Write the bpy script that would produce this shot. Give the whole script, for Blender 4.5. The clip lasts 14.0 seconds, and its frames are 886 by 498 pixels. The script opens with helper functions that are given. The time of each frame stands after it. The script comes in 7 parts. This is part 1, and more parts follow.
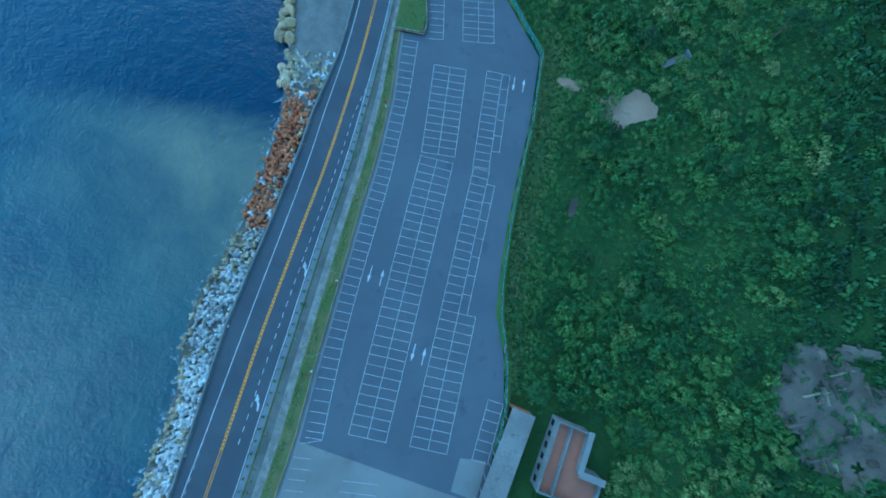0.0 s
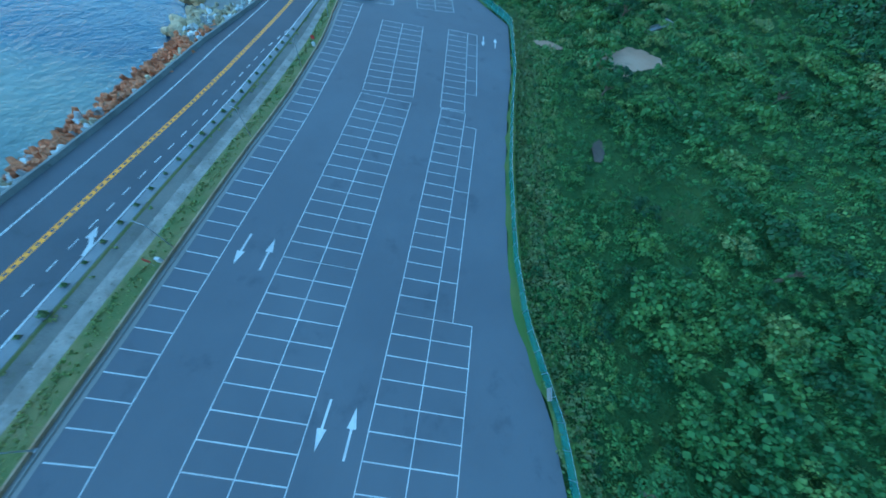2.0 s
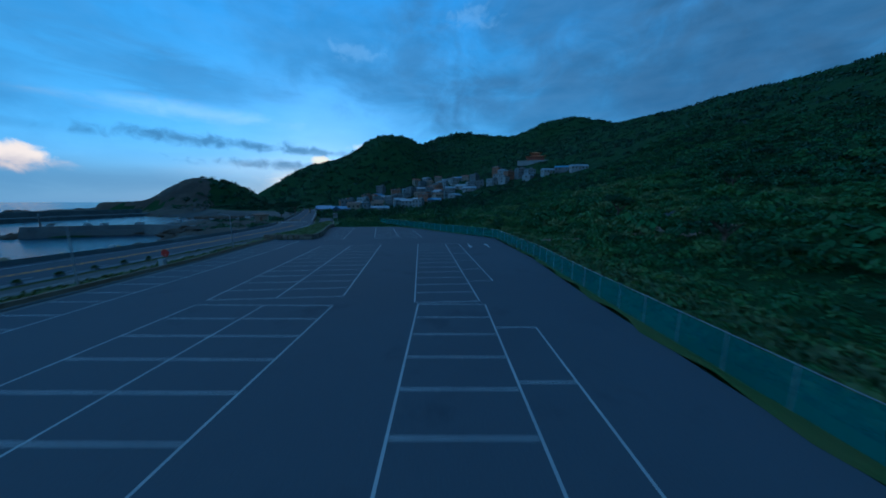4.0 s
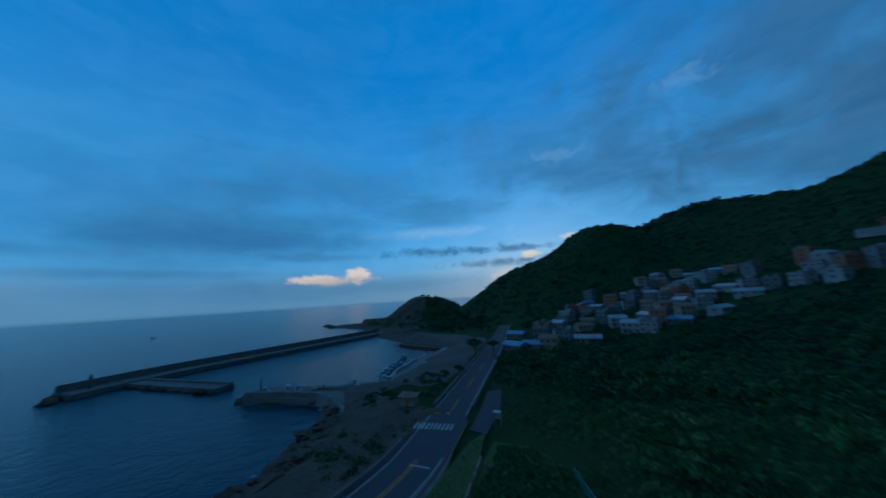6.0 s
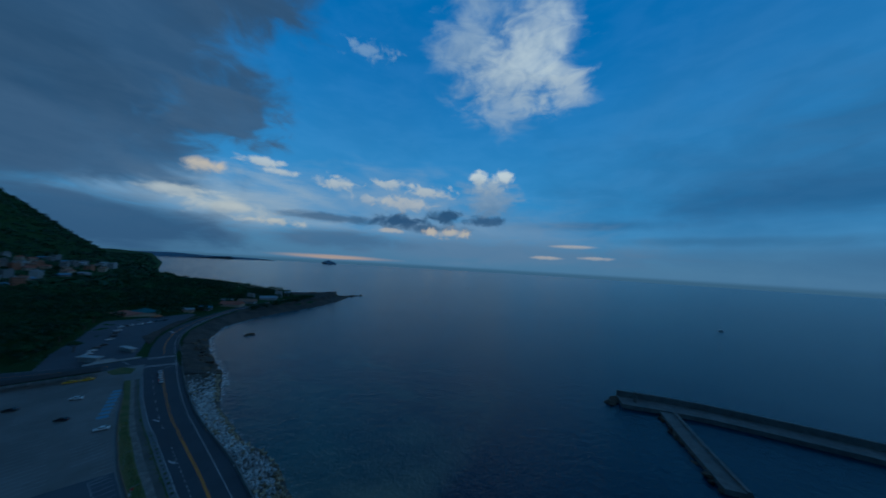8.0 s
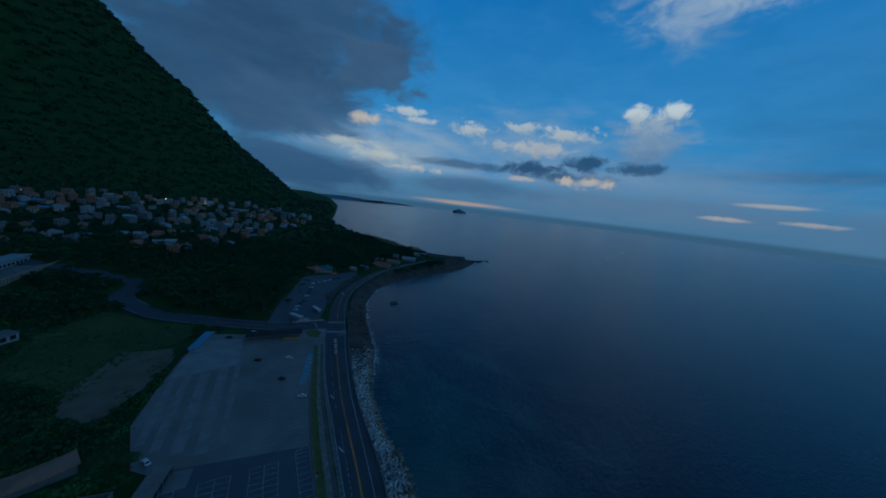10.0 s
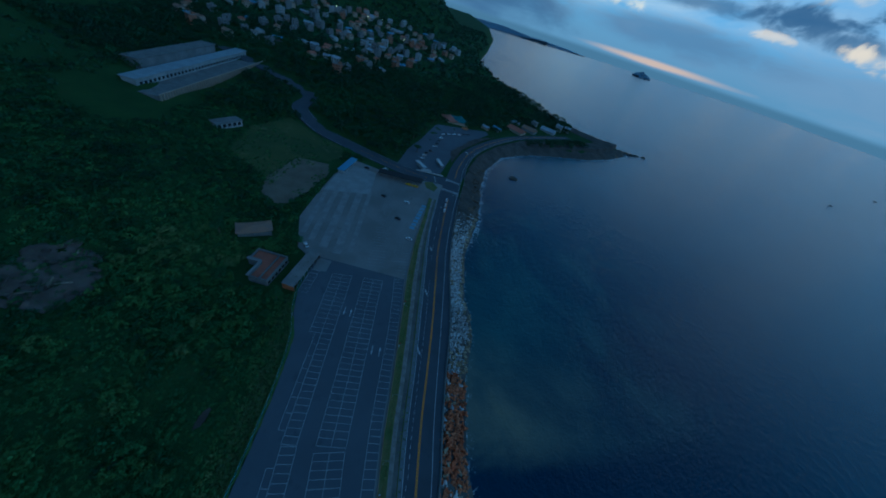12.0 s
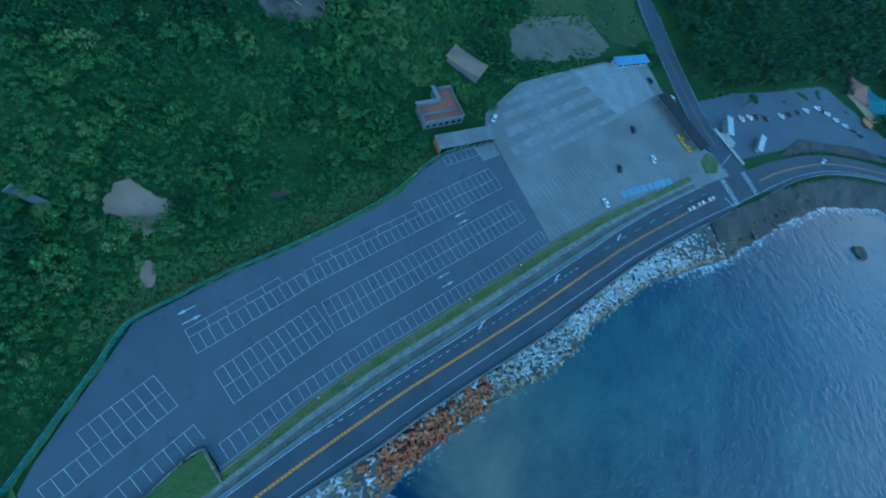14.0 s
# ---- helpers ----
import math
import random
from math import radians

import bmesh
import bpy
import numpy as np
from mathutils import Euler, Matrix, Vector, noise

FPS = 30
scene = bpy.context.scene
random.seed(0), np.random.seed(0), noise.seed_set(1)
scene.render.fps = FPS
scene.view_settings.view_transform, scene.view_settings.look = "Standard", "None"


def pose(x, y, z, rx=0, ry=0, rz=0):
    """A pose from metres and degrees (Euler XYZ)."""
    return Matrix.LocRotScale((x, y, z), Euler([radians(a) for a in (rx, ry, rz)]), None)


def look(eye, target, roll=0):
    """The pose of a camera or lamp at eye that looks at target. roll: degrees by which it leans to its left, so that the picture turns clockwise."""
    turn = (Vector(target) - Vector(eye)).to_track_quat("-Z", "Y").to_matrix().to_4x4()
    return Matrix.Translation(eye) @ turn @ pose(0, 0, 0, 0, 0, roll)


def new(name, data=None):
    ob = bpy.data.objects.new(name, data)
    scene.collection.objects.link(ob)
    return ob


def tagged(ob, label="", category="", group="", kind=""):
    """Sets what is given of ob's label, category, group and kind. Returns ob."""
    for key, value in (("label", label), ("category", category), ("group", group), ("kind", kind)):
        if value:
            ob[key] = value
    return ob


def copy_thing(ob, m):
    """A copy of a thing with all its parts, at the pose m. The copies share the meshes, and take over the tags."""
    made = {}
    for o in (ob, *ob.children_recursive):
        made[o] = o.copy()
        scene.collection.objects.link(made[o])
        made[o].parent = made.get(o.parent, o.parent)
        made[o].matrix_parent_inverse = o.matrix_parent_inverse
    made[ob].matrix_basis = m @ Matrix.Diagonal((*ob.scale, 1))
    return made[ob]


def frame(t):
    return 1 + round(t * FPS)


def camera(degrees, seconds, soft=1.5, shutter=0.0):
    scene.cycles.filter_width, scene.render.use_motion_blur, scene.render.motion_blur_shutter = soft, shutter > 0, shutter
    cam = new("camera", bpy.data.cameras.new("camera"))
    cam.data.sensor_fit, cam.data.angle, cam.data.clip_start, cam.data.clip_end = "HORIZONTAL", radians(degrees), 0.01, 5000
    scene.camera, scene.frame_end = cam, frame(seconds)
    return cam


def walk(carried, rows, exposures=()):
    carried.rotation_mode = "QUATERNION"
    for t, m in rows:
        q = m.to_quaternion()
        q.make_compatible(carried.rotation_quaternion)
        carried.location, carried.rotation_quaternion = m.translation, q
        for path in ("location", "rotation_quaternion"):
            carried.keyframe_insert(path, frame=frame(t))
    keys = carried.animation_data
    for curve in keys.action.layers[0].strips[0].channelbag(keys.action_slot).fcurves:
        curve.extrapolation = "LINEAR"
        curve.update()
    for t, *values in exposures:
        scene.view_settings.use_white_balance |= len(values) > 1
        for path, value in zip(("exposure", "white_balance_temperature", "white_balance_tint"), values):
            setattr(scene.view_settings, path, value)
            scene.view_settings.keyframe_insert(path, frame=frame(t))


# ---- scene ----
cam = camera(112.52, 14.0, soft=1.7, shutter=0.25)
PATH = (
    (0, pose(9.96, -38.53, 84.17, 7.34, -3.79, 13.20)),
    (0.25, pose(11.51, -41.84, 79.49, 10.36, -4.23, 13.25)),
    (0.5, pose(13.04, -44.83, 74.54, 13.44, -4.65, 13.20)),
    (0.75, pose(14.52, -47.26, 69.12, 16.62, -5.04, 12.96)),
    (1, pose(15.83, -49.30, 63.25, 19.82, -5.48, 12.47)),
    (1.25, pose(16.88, -51.17, 57.02, 22.89, -6.03, 11.67)),
    (1.5, pose(17.74, -52.73, 50.55, 25.45, -6.57, 10.59)),
    (1.75, pose(18.51, -53.88, 43.96, 27.39, -7.04, 9.32)),
    (2, pose(19.08, -54.80, 37.32, 29.81, -7.54, 7.95)),
    (2.25, pose(19.40, -55.47, 30.76, 34.03, -8.10, 6.60)),
    (2.5, pose(19.60, -54.52, 24.66, 41.20, -8.38, 5.39)),
    (2.75, pose(19.78, -50.89, 19.38, 51.54, -7.99, 4.41)),
    (3, pose(19.69, -45.87, 14.99, 61.50, -6.70, 3.34)),
    (3.2, pose(19.29, -41.82, 12.15, 66.97, -5.07, 2.24)),
    (3.5, pose(18.72, -34.95, 9.15, 73.30, -2.85, 0.88)),
    (3.8, pose(18.26, -27.13, 7.61, 78.32, -1.13, 0.12)),
    (4.1, pose(17.87, -18.66, 7.42, 82.33, 0.19, 0.09)),
    (4.4, pose(17.49, -9.88, 8.47, 85.60, 1.25, 1.01)),
    (4.7, pose(17.07, -1.11, 10.65, 88.41, 2.16, 3.11)),
    (5, pose(16.56, 7.34, 13.85, 91.05, 3.03, 6.70)),
    (5.3, pose(15.90, 15.13, 17.96, 93.80, 3.92, 12.09)),
    (5.5, pose(15.30, 19.93, 21.12, 95.77, 4.42, 17.16)),
    (5.75, pose(14.20, 25.92, 25.36, 97.92, 4.28, 26.82)),
    (6, pose(13.44, 31.54, 30.33, 99.36, 3.43, 38.70)),
    (6.25, pose(13.74, 36.32, 36.30, 99.92, 2.34, 50.93)),
    (6.5, pose(14.78, 40.52, 42.53, 99.79, 1.26, 63.24)),
    (6.75, pose(15.88, 44.45, 48.20, 99.19, 0.25, 75.63)),
    (7, pose(15.95, 48.11, 53.33, 98.24, -0.69, 87.76)),
    (7.25, pose(14.16, 51.39, 58.17, 97.05, -1.58, 99.23)),
    (7.5, pose(11.17, 54.29, 63.00, 95.72, -2.32, 109.79)),
    (7.75, pose(7.85, 56.82, 68.10, 94.40, -2.87, 119.25)),
    (8, pose(4.43, 58.99, 73.47, 93.14, -3.31, 127.74)),
    (8.2, pose(1.85, 60.29, 77.94, 92.17, -3.63, 133.81)),
    (8.5, pose(-0.50, 60.35, 84.96, 90.78, -3.99, 140.68)),
    (8.8, pose(-1.27, 58.36, 92.17, 89.36, -4.32, 145.16)),
    (9.1, pose(-0.93, 54.97, 99.15, 87.81, -4.70, 147.90)),
    (9.4, pose(0.04, 50.77, 105.53, 86.02, -5.23, 149.53)),
    (9.7, pose(1.16, 46.41, 110.91, 83.83, -5.95, 150.68)),
    (10, pose(1.97, 42.48, 114.89, 81.13, -6.87, 151.98)),
    (10.3, pose(2.00, 39.63, 117.07, 77.76, -7.92, 154.07)),
    (10.5, pose(1.43, 38.51, 117.58, 75.05, -8.60, 156.15)),
    (10.75, pose(0.52, 37.56, 118.72, 71.21, -9.45, 159.11)),
    (11, pose(-0.31, 36.96, 120.18, 67.08, -10.34, 162.47)),
    (11.25, pose(-0.85, 36.62, 121.44, 62.89, -11.30, 166.27)),
    (11.5, pose(-1.35, 36.00, 122.37, 58.60, -12.36, 170.53)),
    (11.75, pose(-2.32, 34.56, 122.99, 54.11, -13.37, 175.27)),
    (12, pose(-3.57, 32.26, 123.29, 49.58, -14.21, -179.76)),
    (12.25, pose(-5.15, 29.10, 123.09, 45.18, -14.84, -174.72)),
    (12.5, pose(-6.61, 25.05, 122.12, 40.79, -15.50, -169.13)),
    (12.75, pose(-7.26, 20.03, 119.96, 36.17, -16.35, -162.45)),
    (13, pose(-7.60, 14.56, 116.69, 31.51, -16.98, -154.67)),
    (13.25, pose(-7.57, 9.46, 112.96, 27.04, -17.18, -146.25)),
    (13.5, pose(-7.58, 4.46, 108.48, 23.19, -16.64, -137.86)),
    (13.75, pose(-8.29, -0.59, 102.94, 20.49, -15.33, -130.08)),
    (14, pose(-8.99, -5.87, 96.89, 18.47, -13.75, -122.79)),
)
# (seconds, stops, kelvin, tint): the picture opens up while it looks down and closes when the sky comes in
EXPOSURES = (
    (0.0, 1.97, 6350, -11), (2.2, 2.10, 6400, -11), (2.8, 1.45, 5700, -10), (3.2, 0.58, 5150, -8), (5.3, -0.86, 5350, -5), (6.5, -1.13, 5350, -5), (8.2, -1.43, 5300, -5),
    (10.3, -1.48, 5300, -4), (11.5, -1.08, 5400, -6), (12.5, -0.20, 5350, -9), (13.3, 0.80, 5700, -11), (14.0, 1.44, 5850, -11),
)
walk(cam, PATH, EXPOSURES)

# ------------------------------------------------------------------ node helpers


class Nodes:
    """A small writer for node trees."""

    def __init__(self, tree):
        self.t = tree

    def add(self, kind, **values):
        n = self.t.nodes.new(kind)
        for key, v in values.items():
            if key == "op":
                n.operation = v
            elif key == "blend":
                n.blend_type = v
            elif key == "dtype":
                n.data_type = v
        return n

    def put(self, socket, v):
        if isinstance(v, bpy.types.NodeSocket):
            self.t.links.new(v, socket)
        else:
            socket.default_value = v

    def math(self, op, a, b=0.0, c=0.0, clamp=False):
        n = self.t.nodes.new("ShaderNodeMath")
        n.operation, n.use_clamp = op, clamp
        for s, v in zip(n.inputs, (a, b, c)):
            self.put(s, v)
        return n.outputs[0]

    def mix(self, fac, a, b, blend="MIX"):
        n = self.t.nodes.new("ShaderNodeMix")
        n.data_type, n.blend_type = "RGBA", blend
        self.put(n.inputs[0], fac)
        self.put(n.inputs[6], a if isinstance(a, bpy.types.NodeSocket) else (*a, 1))
        self.put(n.inputs[7], b if isinstance(b, bpy.types.NodeSocket) else (*b, 1))
        return n.outputs[2]

    def noise(self, vector, scale, detail=4.0, rough=0.55, distort=0.0):
        n = self.t.nodes.new("ShaderNodeTexNoise")
        if vector is not None:
            self.put(n.inputs["Vector"], vector)
        n.inputs["Scale"].default_value = scale
        n.inputs["Detail"].default_value = detail
        n.inputs["Roughness"].default_value = rough
        n.inputs["Distortion"].default_value = distort
        return n.outputs[0]

    def ramp(self, fac, lo, hi):
        n = self.t.nodes.new("ShaderNodeMapRange")
        n.interpolation_type = "SMOOTHSTEP"
        self.put(n.inputs[0], fac)
        self.put(n.inputs[1], lo)
        self.put(n.inputs[2], hi)
        return n.outputs[0]

    def xyz(self, x, y, z):
        n = self.t.nodes.new("ShaderNodeCombineXYZ")
        for s, v in zip(n.inputs, (x, y, z)):
            self.put(s, v)
        return n.outputs[0]

    def split(self, v):
        n = self.t.nodes.new("ShaderNodeSeparateXYZ")
        self.put(n.inputs[0], v)
        return n.outputs


# ------------------------------------------------------------------ world and sun
# dusk: the sun has gone behind thick cloud, low over the hills ahead; the clear sky lights everything blue
SUN_AZ, SUN_EL = -20.0, 4.0          # degrees from +y towards +x, and up
world = bpy.data.worlds.new("dusk_sky")
scene.world = world
world.use_nodes = True
world.node_tree.nodes.clear()
w = Nodes(world.node_tree)
coord = w.add("ShaderNodeTexCoord").outputs["Generated"]
dx, dy, dz = w.split(coord)
el = w.math("MULTIPLY", w.math("ARCSINE", dz), 57.2958)
az = w.math("MULTIPLY", w.math("ARCTAN2", dx, dy), 57.2958)
sky = w.add("ShaderNodeTexSky")
sky.sky_type, sky.sun_disc = "NISHITA", False
sky.sun_elevation, sky.sun_rotation = radians(SUN_EL), radians(SUN_AZ)
sky.air_density, sky.dust_density, sky.ozone_density = 1.0, 0.6, 3.0
# clear dusk air: deep blue, paler to the horizon
up = w.math("MAXIMUM", el, 0.0)
high = w.ramp(up, 6.0, 42.0)
low = w.ramp(up, -1.0, 11.0)
air = w.mix(low, (0.25, 0.50, 0.82), (0.17, 0.60, 1.17))
air = w.mix(high, air, (0.040, 0.34, 0.95))
air = w.mix(0.04, air, sky.outputs[0])
flat = w.math("ADD", w.math("MAXIMUM", dz, 0.0), 0.10)
plane = w.xyz(w.math("DIVIDE", dx, flat), w.math("DIVIDE", dy, flat), 0.0)
az_back = w.math("MODULO", w.math("ADD", az, 360.0), 360.0)


def torn(scale, stretch, drift):
    """Noise over bearing and height, centred on zero, that frays the clouds' edges."""
    pos = w.xyz(dx, w.math("ADD", dy, drift), w.math("MULTIPLY", dz, stretch))
    return w.math("SUBTRACT", w.noise(pos, scale, 9.0, 0.56, 0.5), 0.5)


FRAY_LONG, FRAY_WIDE, FRAY_ROUND, FRAY_FINE = torn(6.0, 3.6, 1.7), torn(6.0, 1.5, 5.3), torn(12.0, 2.2, 9.1), torn(26.0, 1.3, 3.4)


def patch(az0, el0, wide, tall, amount, soft, fray, edge):
    """A cloud's mask round one direction of the sky, its edge torn by noise."""
    behind = abs(az0) > 150.0
    u = w.math("MULTIPLY_ADD", az_back if behind else az, 1.0 / wide, -(az0 % 360.0 if behind else az0) / wide)
    v = w.math("MULTIPLY_ADD", el, 1.0 / tall, -el0 / tall)
    r = w.math("SQRT", w.math("MULTIPLY_ADD", u, u, w.math("MULTIPLY", v, v)))
    r = w.math("MULTIPLY_ADD", fray, -2.6 * edge, r)
    n = w.add("ShaderNodeMapRange")
    n.interpolation_type = "SMOOTHSTEP"
    for socket, value in zip(n.inputs, (r, 1.0, 1.0 - soft, 0.0, amount)):
        w.put(socket, value)
    return n.outputs[0]


# thin high cloud sheets, streaked
streak = w.noise(plane, 0.55, 7.0, 0.5, 0.6)
sheet = w.math("MULTIPLY", w.ramp(streak, 0.42, 0.78), w.ramp(el, 1.0, 14.0))
c = w.mix(w.math("MULTIPLY", sheet, 0.24), air, (0.17, 0.36, 0.62))
# dark grey cloud cap added overhead, out of view, to dim the ground
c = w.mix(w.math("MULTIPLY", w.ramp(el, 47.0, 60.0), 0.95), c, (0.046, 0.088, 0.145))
# haze along the horizon, greyer and lower in the south
c = w.mix(w.math("MULTIPLY", w.math("SUBTRACT", 1.0, w.ramp(el, 0.0, 6.5)), 0.62), c, (0.20, 0.385, 0.60))
# grey-blue banks: bearing, height, half width, half height, amount, tone, fray, raggedness, softness
for a, e, wd, tl, amount, tone, fray, ed, soft in (
    (-74, 11.2, 27, 2.8, 0.72, (0.062, 0.215, 0.48), FRAY_LONG, 0.45, 0.9), (-66, 14.4, 22, 2.2, 0.45, (0.075, 0.25, 0.53), FRAY_LONG, 0.6, 0.95), (-55, 21, 24, 5.0, 0.48, (0.09, 0.28, 0.57), FRAY_LONG, 0.6, 0.95), (-40, 16.5, 15, 3.4, 0.55, (0.085, 0.265, 0.54), FRAY_LONG, 0.6, 0.9),
    (-80, 13, 34, 14, 0.5, (0.075, 0.25, 0.55), FRAY_WIDE, 0.4, 1.0), (-62, 3.0, 40, 2.4, 0.5, (0.15, 0.30, 0.52), FRAY_LONG, 0.4, 0.9), (-74, 18.5, 10, 3.0, 0.4, (0.075, 0.26, 0.56), FRAY_LONG, 0.6, 0.95), (-100, 8.2, 15, 1.1, 0.55, (0.085, 0.25, 0.52), FRAY_LONG, 0.5, 0.9), (-62, 8.4, 12, 0.9, 0.5, (0.09, 0.26, 0.52), FRAY_LONG, 0.5, 0.9), (-84, 5.6, 18, 0.9, 0.5, (0.11, 0.28, 0.52), FRAY_LONG, 0.5, 0.9),
    (-38, 8.8, 13, 0.95, 0.8, (0.09, 0.24, 0.46), FRAY_FINE, 0.8, 0.95), (-27, 6.0, 11, 0.95, 0.85, (0.085, 0.215, 0.41), FRAY_FINE, 0.8, 0.95), (-22, 8.4, 8, 0.7, 0.7, (0.10, 0.24, 0.44), FRAY_FINE, 0.8, 0.95),
    (-20, 25, 26, 9.0, 0.55, (0.10, 0.29, 0.57), FRAY_WIDE, 0.7, 0.95), (-6, 20, 17, 6.0, 0.5, (0.09, 0.255, 0.52), FRAY_WIDE, 0.7, 0.95), (26, 31, 36, 19, 0.86, (0.085, 0.225, 0.455), FRAY_WIDE, 0.5, 0.9), (24, 15, 34, 10, 0.85, (0.085, 0.225, 0.45), FRAY_WIDE, 0.4, 0.8), (45, 20, 22, 15, 0.88, (0.068, 0.175, 0.35), FRAY_WIDE, 0.4, 0.8),
    (-120, 6.5, 24, 6.5, 0.65, (0.46, 0.60, 0.82), FRAY_LONG, 0.5, 0.95), (-141, 10.5, 22, 7.0, 0.6, (0.62, 0.76, 0.98), FRAY_LONG, 0.6, 0.95), (-163, 8.0, 18, 5.5, 0.85, (0.86, 0.94, 1.06), FRAY_LONG, 0.5, 0.9),
    (-122, 3.0, 34, 2.6, 0.72, (0.28, 0.43, 0.66), FRAY_LONG, 0.45, 0.8), (-148, 3.6, 15, 1.9, 0.8, (0.18, 0.32, 0.54), FRAY_LONG, 0.5, 0.7), (-177, 3.0, 18, 4.0, 0.9, (0.10, 0.205, 0.39), FRAY_LONG, 0.4, 0.6), (-150, 7.4, 10, 0.9, 0.8, (0.12, 0.235, 0.43), FRAY_ROUND, 0.5, 0.7),
    (-136.5, 7.9, 6.0, 1.5, 0.95, (0.075, 0.175, 0.36), FRAY_FINE, 0.7, 0.7), (-127.5, 9.4, 4.4, 1.4, 0.95, (0.08, 0.185, 0.37), FRAY_FINE, 0.7, 0.7), (-120.0, 8.8, 4.0, 1.1, 0.9, (0.10, 0.21, 0.41), FRAY_FINE, 0.7, 0.7), (-131.0, 6.8, 9.0, 1.0, 0.8, (0.12, 0.23, 0.42), FRAY_FINE, 0.6, 0.8),
    # unseen dark bank in the east, added to hold light off the land
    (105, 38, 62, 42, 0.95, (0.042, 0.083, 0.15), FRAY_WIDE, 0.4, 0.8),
    (180, 30, 20, 17, 0.97, (0.105, 0.21, 0.39), FRAY_WIDE, 0.55, 0.45), (172, 17, 16, 12, 0.95, (0.09, 0.185, 0.345), FRAY_WIDE, 0.4, 0.6), (-170, 40, 17, 12, 0.95, (0.105, 0.20, 0.365), FRAY_WIDE, 0.6, 0.5), (-166, 20.5, 8.5, 4.5, 0.92, (0.135, 0.235, 0.405), FRAY_ROUND, 0.7, 0.6), (-178, 12, 13, 5.0, 0.9, (0.135, 0.245, 0.43), FRAY_WIDE, 0.5, 0.6),
):
    c = w.mix(patch(a, e, wd * 1.2, tl * 1.2, amount, soft, fray, ed), c, tone)
